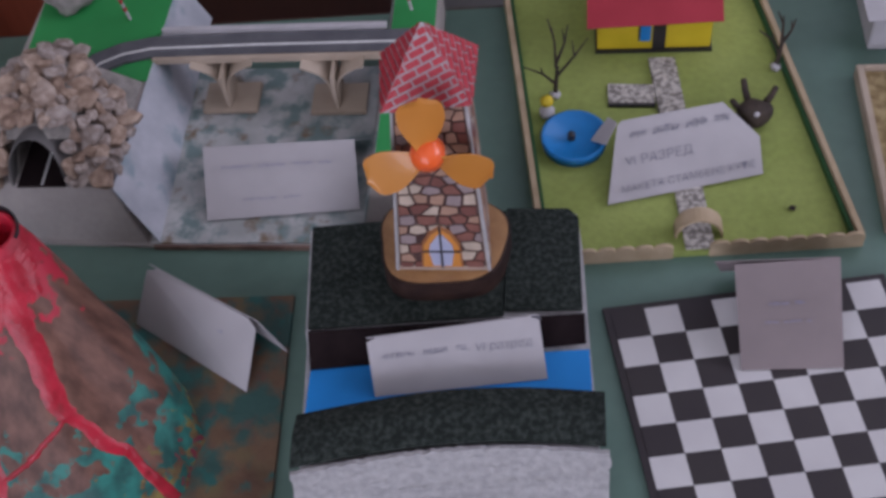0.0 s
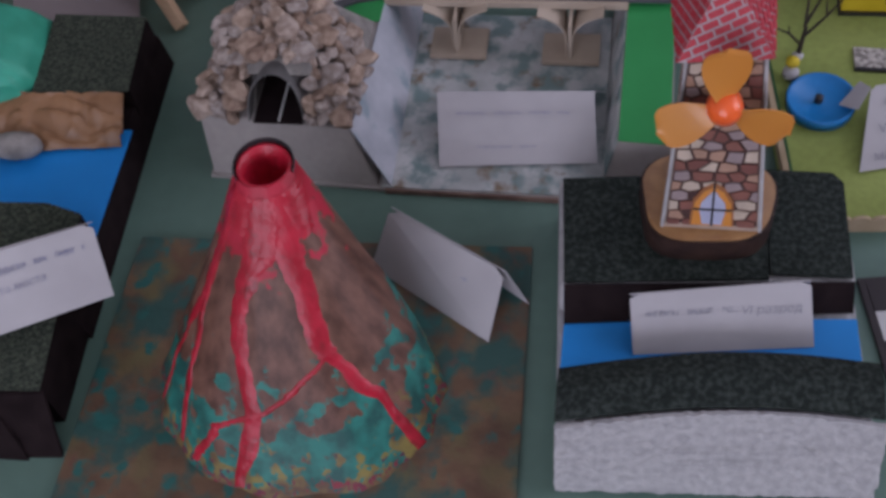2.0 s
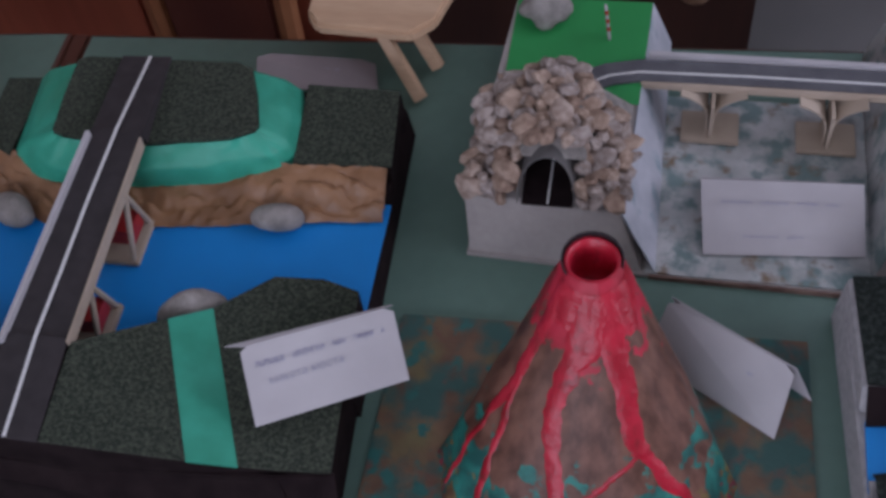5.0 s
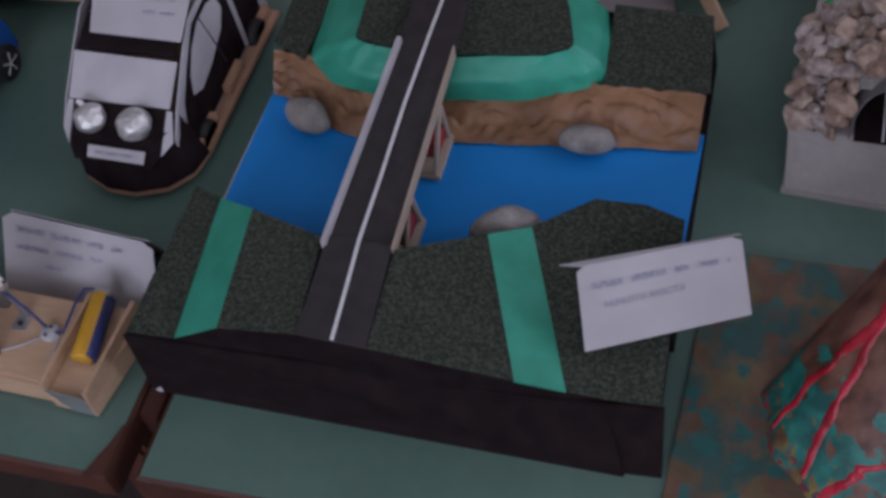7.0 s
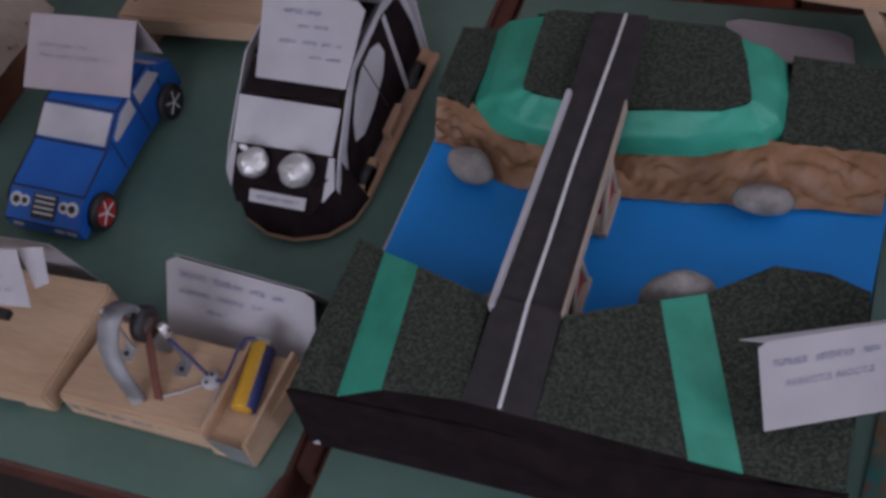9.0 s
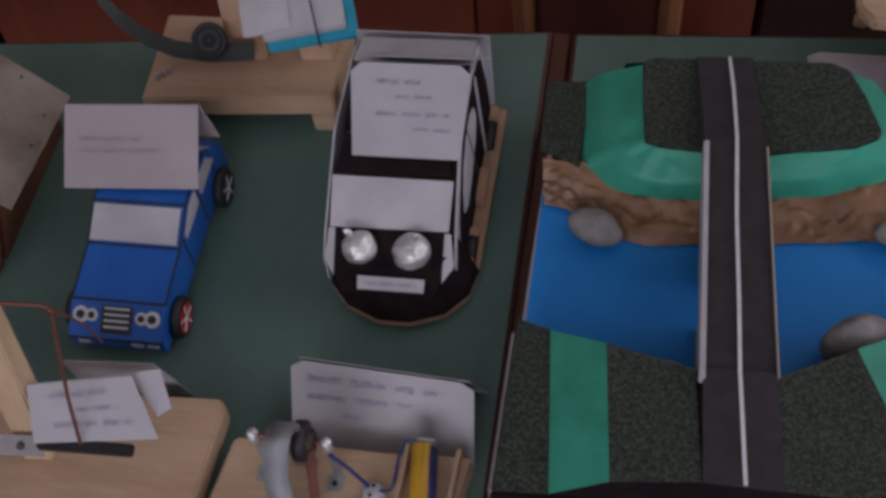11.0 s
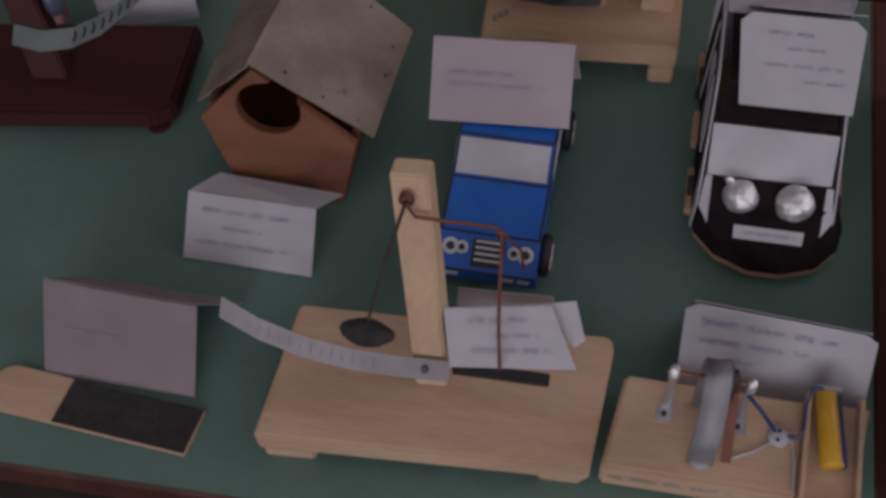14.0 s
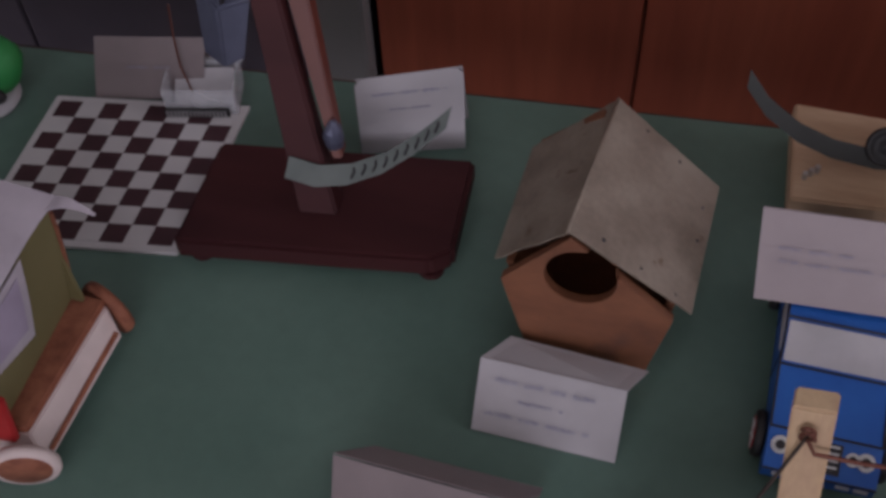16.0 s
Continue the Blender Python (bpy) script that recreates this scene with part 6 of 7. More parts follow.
# ---- electric motor on a pine block ----
def motor():
    g = empty("motor_model", (-0.115, -0.43, 0), "home-made electric motor on a small pine block", "motor model")
    part("block", prism([(-0.189, -0.461), (-0.0730, -0.460), (-0.0675, -0.3955), (-0.1805, -0.3955)], 0.0, 0.0265, 0.0022), M_WOOD, g, "pale pine block")
    bt = part("battery_tray", hexa([(-0.072, -0.4625, 0.002), (-0.040, -0.4640, 0.002), (-0.029, -0.393, 0.002), (-0.066, -0.393, 0.002)], [(-0.072, -0.4625, 0.0225), (-0.040, -0.4640, 0.0225), (-0.029, -0.393, 0.0225), (-0.066, -0.393, 0.0225)]), M_WOOD, g, "battery tray of thin wood")
    for a, b in (((-0.0725, -0.463), (-0.0690, -0.392)), ((-0.0405, -0.464), (-0.0370, -0.392))):
        part("tray_side", hexa([(a[0], a[1], 0.021), (a[0] + 0.003, a[1], 0.021), (b[0] + 0.003, b[1], 0.021), (b[0], b[1], 0.021)], [(a[0], a[1], 0.034), (a[0] + 0.003, a[1], 0.034), (b[0] + 0.003, b[1], 0.034), (b[0], b[1], 0.034)], 0.0005), M_WOOD, bt)
    part("foil_end", slab([(-0.0715, -0.4632, 0.026), (-0.041, -0.4646, 0.026), (-0.041, -0.4646, 0.003), (-0.058, -0.4640, 0.003)], 0.0008), M_STEEL, bt, "dull foil contact")
    a, b = Vector((-0.0530, -0.4395, 0.0305)), Vector((-0.0580, -0.3925, 0.0335))
    d = (b - a).normalized()
    bat = part("battery", lathe([(0.0066, 0), (0.0072, 0.001), (0.0072, 0.0465), (0.0066, 0.0475)], a, d, 24), M_BATT, g, "yellow battery", True)
    # shade on the battery's right, put in as a dark blue sleeve
    part("battery_shade", lathe([(0.0070, 0.0015), (0.0070, 0.046)], a + Vector((0.0022, 0, -0.0012)), d, 24), M_BLACKW, bat, "dark blue band for the shade beside the battery", True)
    part("terminal", lathe([(0.0028, 0), (0.0026, 0.0022)], b, d, 14), M_STEEL, bat, "steel cap", True)
    part("contact", box(-0.0655, -0.050, -0.3925, -0.3905, 0.0226, 0.0415, 0.0006), M_STEEL, bt, "bright metal contact")
    # horseshoe magnet
    C = Vector((-0.1305, -0.432, 0.026))
    prof = [(-0.0175, 0.0), (-0.0160, 0.036), (-0.0105, 0.056), (-0.001, 0.068), (0.0105, 0.0705), (0.020, 0.064), (0.0245, 0.048), (0.0250, 0.001)]
    b_ = bmesh.new()
    for (y0, z0), (y1, z1) in zip(prof, prof[1:]):
        k = 0.82
        merge(b_, hexa([(C.x - 0.0075, C.y + y0, C.z + z0), (C.x + 0.0075, C.y + y0, C.z + z0), (C.x + 0.0075, C.y + y0 * k, C.z + z0 * 0.97), (C.x - 0.0075, C.y + y0 * k, C.z + z0 * 0.97)],
                       [(C.x - 0.0075, C.y + y1, C.z + z1), (C.x + 0.0075, C.y + y1, C.z + z1), (C.x + 0.0075, C.y + y1 * k, C.z + z1 * 0.97), (C.x - 0.0075, C.y + y1 * k, C.z + z1 * 0.97)]))
    bmesh.ops.remove_doubles(b_, verts=b_.verts, dist=0.0003)
    part("bracket", b_, M_ZINC, g, "bent dull zinc strap", True)
    part("bracket_foot", lathe([(0.006, 0), (0.006, 0.002), (0.003, 0.003)], (C.x, C.y - 0.0155, 0.0255), seg=14), M_STEEL, g)
    co = part("coil", lathe([(0.0100, -0.0045), (0.0125, -0.003), (0.0125, 0.003), (0.0100, 0.0045)], (-0.1235, -0.4140, 0.070), (1, 0.05, 0.1), 24), M_DBLK, g, "dark wound coil", True)
    part("winding", lathe([(0.0040, -0.0065), (0.0075, -0.005), (0.0075, 0.005), (0.0040, 0.0065)], (-0.1215, -0.4140, 0.070), (1, 0.05, 0.1), 20), M_BARK, co, "dark brown winding", True)
    part("axle", tube([(-0.158, -0.4130, 0.0698), (-0.104, -0.4145, 0.0702)], 0.0013, 6), M_COPPER, g, "copper axle")
    for x, y in ((-0.1535, -0.4135), (-0.1085, -0.4145)):
        p = part("axle_support", box(x - 0.0025, x + 0.0025, y - 0.0006, y + 0.0006, 0.0255, 0.074, 0.0003), M_STEEL, g, "thin metal support")
        part("support_foot", box(x - 0.006, x + 0.005, y - 0.011, y, 0.0256, 0.0266), M_STEEL, p)
        part("screw", lathe([(0.0018, 0), (0.0018, 0.0012)], (x - 0.001, y - 0.006, 0.0266), seg=10), M_DBLK, p)
        part("wrap", lathe([(0.0030, 0), (0.0036, 0.005), (0.0030, 0.012)], (x, y, 0.0625), seg=10), M_FOIL, p, "foil wrap", True)
    part("brush", hexa([(-0.1180, -0.4460, 0.0262), (-0.1120, -0.4460, 0.0262), (-0.1120, -0.4445, 0.0262), (-0.1180, -0.4445, 0.0262)], [(-0.1205, -0.4200, 0.072), (-0.1150, -0.4200, 0.072), (-0.1150, -0.4185, 0.072), (-0.1205, -0.4185, 0.072)]), M_COPPER, g, "dark copper brush strip")
    part("wire", tube([(-0.1080, -0.4165, 0.060), (-0.098, -0.418, 0.046), (-0.0875, -0.4215, 0.031)], 0.0013, 6), M_BLACKW, g, "dark blue wire")
    part("wire", tube([(-0.080, -0.4235, 0.030), (-0.0735, -0.4235, 0.032), (-0.0712, -0.4205, 0.036), (-0.0705, -0.4040, 0.039), (-0.0675, -0.394, 0.0415), (-0.061, -0.3915, 0.0405)], 0.0010, 6), M_BLACKW, g, "dark blue wire")
    part("wire", tube([(-0.113, -0.443, 0.0272), (-0.100, -0.437, 0.0285), (-0.088, -0.427, 0.0275), (-0.0765, -0.4255, 0.0285), (-0.0745, -0.440, 0.0285), (-0.0750, -0.4585, 0.0275)], 0.0008, 6), M_WHITE, g, "thin white wire")
    sw = part("switch", lathe([(0.0065, 0), (0.0068, 0.003), (0.0050, 0.005)], (-0.0845, -0.4235, 0.0256), seg=18), M_WHITE, g, "small white terminal", True)
    for dx, dy in ((0.0, 0.003), (-0.001, -0.0035)):
        part("screw", lathe([(0.0013, 0), (0.0012, 0.0008)], (-0.0845 + dx, -0.4235 + dy, 0.0305), seg=8), M_DBLK, sw)
    writing(g, (-0.188, -0.4612, 0.004), (-0.100, -0.4597, 0.004), (-0.188, -0.4612, 0.022), (-0.100, -0.4597, 0.022), [(0.55, 0.05, 0.95, 0.4)], M_INKD, 0.0003)


motor()


# ---- balance with a leaning post ----
def balance():
    g = empty("balance_model", (-0.30, -0.42, 0), "pine stand with a leaning post, copper wires and paper scale", "physics model")
    part("board", prism([(-0.403, -0.481), (-0.195, -0.4665), (-0.190, -0.3795), (-0.194, -0.3725), (-0.399, -0.383)], 0.0125, 0.031, 0.0018), M_WOOD, g, "pale pine board")
    part("cleat", prism([(-0.400, -0.480), (-0.367, -0.4775), (-0.366, -0.385), (-0.396, -0.3865)], 0, 0.013, 0.0015), M_WOOD, g)
    part("cleat", prism([(-0.226, -0.4655), (-0.199, -0.464), (-0.198, -0.374), (-0.224, -0.376)], 0, 0.013, 0.0015), M_WOOD, g)
    ps = part("post", hexa([(-0.3105, -0.4290, 0.031), (-0.2905, -0.4275, 0.031), (-0.2885, -0.411, 0.031), (-0.3085, -0.4125, 0.031)], [(-0.3275, -0.3790, 0.1805), (-0.3055, -0.3775, 0.1805), (-0.3045, -0.3645, 0.1805), (-0.3265, -0.366, 0.1805)], 0.0012), M_WOODV, g, "square pine post")
    hk = Vector((-0.3165, -0.3865, 0.1685))
    part("hook", tube([hk + Vector((0.006 * math.cos(t) * 0.6, -0.002 + 0.0003 * i, 0.005 * math.sin(t))) for i, t in enumerate([k * 0.7 for k in range(14)])], 0.0011, 6), M_COPPER, g, "twisted copper wire hook")
    part("thread_wire", tube([hk, (-0.330, -0.402, 0.122), (-0.3395, -0.4175, 0.082)], 0.0010, 6), M_TWIG, g, "brown wire")
    part("bob", stone((-0.340, -0.4205, 0.073), 0.0170, 0.0085, 0.0105, 4, 3, 0.12), M_CHAR, g, "black foam weight")
    arm = part("wire_arm", tube([hk + Vector((0, -0.002, 0)), (-0.311, -0.391, 0.160), (-0.290, -0.389, 0.157), (-0.268, -0.384, 0.1505), (-0.2625, -0.384, 0.1475), (-0.2620, -0.390, 0.140), (-0.2595, -0.415, 0.100), (-0.2560, -0.4315, 0.072)], 0.0012, 6), M_COPPER, g, "bent copper wire arm")
    part("loop", tube([(-0.2625 + 0.003 * math.cos(t), -0.3855, 0.1455 + 0.003 * math.sin(t)) for t in [k * 0.6 for k in range(12)]], 0.0010, 5), M_COPPER, arm)
    part("wire_arm", tube([(-0.262, -0.384, 0.146), (-0.252, -0.380, 0.125), (-0.2505, -0.377, 0.100)], 0.0009, 5), M_COPPER, g, "bent copper wire")
    part("rod", box(-0.0295, 0.0295, -0.0035, 0.0035, -0.003, 0.003, 0.0008, pose(-0.2555, -0.4305, 0.0655, 0, 3, 3)), M_RUBBER, g, "black rod hanging on the wire")
    # paper scale: a curved strip pinned to the post
    arc = [(-0.430, -0.4215, 0.0790), (-0.407, -0.4265, 0.0680), (-0.378, -0.4300, 0.0595), (-0.349, -0.4305, 0.0545), (-0.320, -0.4290, 0.0520), (-0.288, -0.4275, 0.0525)]

    def strip(u, v):
        s = u * 5
        j = min(int(s), 4)
        f = s - j
        p = Vector(arc[j]).lerp(Vector(arc[j + 1]), f)
        return p + Vector((0.0 - 0.003 * (1 - u), 0.010 * (v - 0.5), 0.0085 * (v - 0.5)))

    sc = part("paper_scale", grid(30, 2, strip, 0.0005), mat("worn_paper", (0.27, 0.245, 0.25), 0.8, (0.35, 0.315, 0.32), 45, bump=0.1, bscale=60), g, "curved off-white paper scale", True)
    for k in range(13):
        u = 0.16 + 0.045 * k
        p, q = Vector(strip(u, 0.28)), Vector(strip(u, 0.62 if k % 2 else 0.74))
        o = Vector((0, -0.0009, 0.0011))
        part("mark", tube([p + o, q + o], 0.00035, 4), M_INK, sc)
    part("pin", lathe([(0.0026, 0), (0.0022, 0.0016)], (-0.3035, -0.4290, 0.0530), (0.05, -0.7, 0.7), 10), M_DBLK, g, "dark pin")


balance()


# ---- pine stand with a measuring tape and a bag at the back ----
def stand():
    g = empty("pine_stand", (-0.25, -0.08, 0), "low pine stand with a dark dial and tape", "physics model")
    part("board", prism([(-0.323, -0.1290), (-0.1725, -0.1170), (-0.174, -0.036), (-0.328, -0.036)], 0.018, 0.038, 0.0015), M_WOOD, g, "thick pale pine board")
    part("cleat", prism([(-0.1925, -0.1195), (-0.1735, -0.1185), (-0.1745, -0.038), (-0.196, -0.038)], 0, 0.0185, 0.0015), M_WOOD, g)
    part("cleat", prism([(-0.319, -0.1285), (-0.300, -0.1270), (-0.302, -0.038), (-0.320, -0.038)], 0, 0.0185, 0.0015), M_WOOD, g)
    ps = part("post", hexa([(-0.262, -0.085, 0.038), (-0.232, -0.083, 0.038), (-0.232, -0.060, 0.038), (-0.262, -0.062, 0.038)], [(-0.262, -0.062, 0.17), (-0.236, -0.060, 0.17), (-0.236, -0.042, 0.17), (-0.262, -0.044, 0.17)], 0.0015), M_PLY, g, "brown wooden post")
    part("dial", lathe([(0.013, 0), (0.014, 0.004), (0.011, 0.007), (0.0105, 0.0045), (0.004, 0.0045), (0.0035, 0.007)], (-0.268, -0.093, 0.069), (0.1, -0.75, 0.6), 28), M_RUBBER, g, "black round dial", True)
    arc = [(-0.367, -0.061, 0.080), (-0.350, -0.072, 0.066), (-0.325, -0.084, 0.058), (-0.30, -0.092, 0.056), (-0.27, -0.096, 0.057), (-0.235, -0.094, 0.060)]
    f = lambda u, v: Vector(arc[min(int(u * 5), 4)]).lerp(Vector(arc[min(int(u * 5), 4) + 1]), u * 5 - min(int(u * 5), 4)) + Vector((0, 0.009 * (v - 0.5), 0.010 * (v - 0.5)))
    part("tape", grid(20, 2, f, 0.0007), mat("dark_tape", (0.022, 0.024, 0.022), 0.6, scale=30), g, "curved dark tape", True)
    for k in range(3):
        part("peg", lathe([(0.002, 0), (0.002, 0.006)], (-0.315 + 0.004 * k, -0.108 + 0.004 * k, 0.038), seg=8), M_STEEL, g)
    t = empty("cyan_tray", (-0.19, -0.085, 0.038), "cyan plastic tray with folded white sheets tied on", "tray")
    m = pose(-0.190, -0.080, 0.081, 18, 0, 18)
    part("tray", box(-0.034, 0.034, -0.020, 0.020, -0.004, 0.004, 0.0015, m), M_CYAN, t)
    part("sheet", box(-0.036, 0.026, -0.015, 0.021, 0.0045, 0.012, 0.001, m), M_WHITE, t, "folded white sheets")
    part("sheet", box(-0.050, -0.014, -0.012, 0.020, 0.0125, 0.0145, 0.0008, m), M_WHITE, t, "folded white sheet")
    part("cord", tube([m @ Vector((0.004, -0.021, -0.004)), m @ Vector((0.004, -0.018, 0.016)), m @ Vector((0.002, 0.022, 0.016))], 0.0008, 5), M_DBLK, t, "dark cord")
    part("prop", box(-0.205, -0.180, -0.080, -0.062, 0.038, 0.072, 0.001), M_WOOD, t)


stand()


# ---- birdhouse ----
def birdhouse():
    g = empty("birdhouse", (-0.443, -0.2, 0), "small birdhouse of orange-stained wood with a bent tin roof", "birdhouse")
    y0, y1 = -0.268, -0.140
    lean = lambda z: y0 + 0.25 * z
    # five-sided front with a hole: ring of quads round it
    out = [(-0.478, 0.0), (-0.400, 0.0), (-0.388, 0.052), (-0.460, 0.1035), (-0.502, 0.0600)]
    N = 30
    cx, cz, rx, rz = -0.4505, 0.0735, 0.0240, 0.0205

    def edge(a):
        d = Vector((math.cos(a), math.sin(a)))
        best = 9
        o = Vector((cx, cz))
        for i in range(5):
            p, q = Vector(out[i]), Vector(out[(i + 1) % 5])
            e = q - p
            den = d.x * e.y - d.y * e.x
            if abs(den) > 1e-9:
                w = p - o
                s, t = (w.x * e.y - w.y * e.x) / den, (w.x * d.y - w.y * d.x) / den
                if s > 0 and -1e-6 <= t <= 1 + 1e-6:
                    best = min(best, s)
        return o + d * best

    b = bmesh.new()
    ri, ro = [], []
    angs = sorted([2 * math.pi * i / N for i in range(N)] + [math.atan2(z - cz, x - cx) % (2 * math.pi) for x, z in out])
    for a in angs:
        p = edge(a)
        ri.append(b.verts.new((cx + rx * math.cos(a), lean(cz + rz * math.sin(a)), cz + rz * math.sin(a))))
        ro.append(b.verts.new((p.x, lean(p.y), p.y)))
    k = len(angs)
    for i in range(k):
        b.faces.new((ri[i], ri[(i + 1) % k], ro[(i + 1) % k], ro[i]))
    thicken(b, -0.008)
    part("front_wall", b, M_RUSTW, g, "orange-stained front with a round hole")
    for (xa, za), (xb, zb) in ((out[0], out[1]), (out[1], out[2]), (out[4], out[0])):
        n = Vector((zb - za, -(xb - xa))).normalized() * -0.006
        part("side_wall", hexa([(xa, lean(za) + 0.008, za), (xb, lean(zb) + 0.008, zb), (xb + n.x, lean(zb) + 0.008, zb + n.y), (xa + n.x, lean(za) + 0.008, za + n.y)], [(xa, y1, za), (xb, y1, zb), (xb + n.x, y1, zb + n.y), (xa + n.x, y1, za + n.y)]), M_RUSTW, g, "orange-stained side")
    part("back_wall", hexa([(x, y1 - 0.002, z) for x, z in out], [(x, y1 + 0.004, z) for x, z in out]), M_RUSTW, g)
    # bent tin roof, right and left slope
    rf, rb = Vector((-0.4625, -0.2475, 0.1060)), Vector((-0.452, -0.127, 0.1045))

    def sheet(a, c, seed):
        def f(u, v):
            p = rf.lerp(rb, v)
            q = Vector(a).lerp(Vector(c), v)
            w = 0.0016 * noise.noise(Vector((u * 4, v * 5, seed))) + 0.0007 * noise.noise(Vector((u * 14, v * 14, seed)))
            e = 0.0015 * noise.noise(Vector((v * 18, seed, 0))) if u > 0.98 else 0
            return p.lerp(q, u) + Vector((0, e, w + 0.0015))
        return grid(18, 18, f, 0.0011)

    r = part("roof_sheet", sheet((-0.3775, -0.2530, 0.0515), (-0.3735, -0.1405, 0.0475), 3), M_TIN, g, "weathered grey tin roof slope", True)
    part("roof_sheet", sheet((-0.510, -0.2450, 0.0590), (-0.506, -0.1480, 0.0630), 6), M_TIN, g, "weathered grey tin roof slope", True)
    part("ridge_fold", tube([rf + Vector((0, 0, 0.002)), rb + Vector((0, 0, 0.002))], 0.0014, 6), M_TIN, r, smooth=True)
    for u, v in ((0.25, 0.09), (0.56, 0.07), (0.85, 0.05), (0.92, 0.5), (0.9, 0.75), (0.62, 0.93), (0.3, 0.95)):
        p = rf.lerp(rb, v).lerp(Vector((-0.3775, -0.2530, 0.0515)).lerp(Vector((-0.3735, -0.1405, 0.0475)), v), u)
        part("nail", lathe([(0.0017, 0), (0.0012, 0.0010)], p + Vector((0, 0, 0.0022)), (0.5, 0, 0.8), 8), M_DBLK, r, "dark nail head")


birdhouse()


# ---- maroon device with a raised arm, and its neighbours ----
def maroon_device():
    g = empty("maroon_device", (-0.65, -0.19, 0), "varnished maroon wooden stand with a leaning arm and paper scale", "physics model")
    part("board", prism([(-0.744, -0.262), (-0.560, -0.234), (-0.545, -0.222), (-0.551, -0.137), (-0.744, -0.165)], 0.005, 0.026, 0.003), M_MAROON, g, "maroon varnished board")
    for x, y in ((-0.730, -0.248), (-0.562, -0.224), (-0.730, -0.175), (-0.566, -0.152)):
        part("foot", lathe([(0.010, 0), (0.010, 0.0055)], (x, y, 0), seg=14), M_MAROON, g)
    ps = part("post", hexa([(-0.6625, -0.217, 0.026), (-0.6345, -0.213, 0.026), (-0.6365, -0.195, 0.026), (-0.6645, -0.199, 0.026)], [(-0.705, -0.146, 0.170), (-0.685, -0.143, 0.170), (-0.687, -0.128, 0.170), (-0.707, -0.131, 0.170)], 0.0015), M_MAROON, g, "leaning maroon post")
    part("arm", hexa([(-0.6420, -0.190, 0.062), (-0.635, -0.189, 0.062), (-0.636, -0.176, 0.062), (-0.6435, -0.178, 0.062)], [(-0.683, -0.135, 0.170), (-0.668, -0.133, 0.170), (-0.670, -0.118, 0.170), (-0.685, -0.120, 0.170)], 0.001), M_MAHOG, g, "lighter mahogany arm")
    part("clamp", stone((-0.6425, -0.181, 0.0760), 0.0075, 0.008, 0.016, 9, 2, 0.15), M_SLATEB, g, "blue-grey metal clamp")
    arc = [(-0.672, -0.2030, 0.0600), (-0.650, -0.2030, 0.0560), (-0.628, -0.1960, 0.0560), (-0.604, -0.1880, 0.0660), (-0.582, -0.1770, 0.0810), (-0.5620, -0.1640, 0.0985)]
    f = lambda u, v: Vector(arc[min(int(u * 5), 4)]).lerp(Vector(arc[min(int(u * 5), 4) + 1]), u * 5 - min(int(u * 5), 4)) + Vector((0.002 * (v - 0.5), 0.010 * (v - 0.5), 0.013 * (v - 0.5)))
    sc = part("scale_strip", grid(30, 2, f, 0.0007), M_TAPE, g, "curved pale green scale strip", True)
    for k in range(9):
        u = 0.42 + 0.063 * k
        o = Vector((0, -0.0011, 0.0013))
        part("mark", tube([f(u, 0.25) + o, f(u + 0.012, 0.55) + o, f(u, 0.75) + o], 0.0009, 5), M_DBLK, sc, "black mark")
    part("weight", hexa([(-0.768, -0.120, 0.070), (-0.750, -0.124, 0.060), (-0.733, -0.119, 0.070), (-0.750, -0.112, 0.075)], [(-0.775, -0.100, 0.115), (-0.752, -0.112, 0.110), (-0.728, -0.100, 0.115), (-0.75, -0.092, 0.12)], 0.002), M_SLATEB, g, "blue-grey metal weight")
    part("weight_rod", tube([(-0.750, -0.106, 0.112), (-0.735, -0.118, 0.150), (-0.706, -0.136, 0.166)], 0.002, 6), M_DBLK, g)


maroon_device()

pb = empty("plastic_box", (-0.777, -0.12, 0.004), "clear plastic box with a black comb strip and copper wire", "box")
for d in ((-0.806, -0.748, -0.1335, -0.132, 0.0045, 0.030), (-0.806, -0.804, -0.132, -0.100, 0.0045, 0.030), (-0.750, -0.748, -0.132, -0.100, 0.0045, 0.030), (-0.806, -0.748, -0.100, -0.0985, 0.0045, 0.030), (-0.806, -0.748, -0.132, -0.100, 0.0045, 0.006)):
    part("wall", box(*d), M_CLEAR, pb, "clear plastic wall")
part("rim", box(-0.809, -0.745, -0.1005, -0.096, 0.028, 0.031, 0.0008), M_CLEAR, pb)
part("sheet", slab([(-0.800, -0.126, 0.0065), (-0.752, -0.126, 0.0065), (-0.752, -0.103, 0.026), (-0.800, -0.103, 0.026)], 0.0006), M_WHITE, pb, "white paper inside the box")
part("strip", box(-0.806, -0.754, -0.1375, -0.1345, 0.0045, 0.0125, 0.0005), M_RUBBER, pb, "black ridged strip")
for i in range(16):
    part("tooth", box(-0.8045 + i * 0.0031, -0.8029 + i * 0.0031, -0.1385, -0.1374, 0.0055, 0.0120), M_STEEL, pb)
part("wire", tube([(-0.784, -0.120, 0.006), (-0.792, -0.112, 0.036), (-0.793, -0.106, 0.062), (-0.792, -0.100, 0.090)], 0.0009, 6), M_COPPER, pb, "upright copper wire")
pb.matrix_basis = pose(-0.783, -0.112, 0.004, 0, 0, 13)


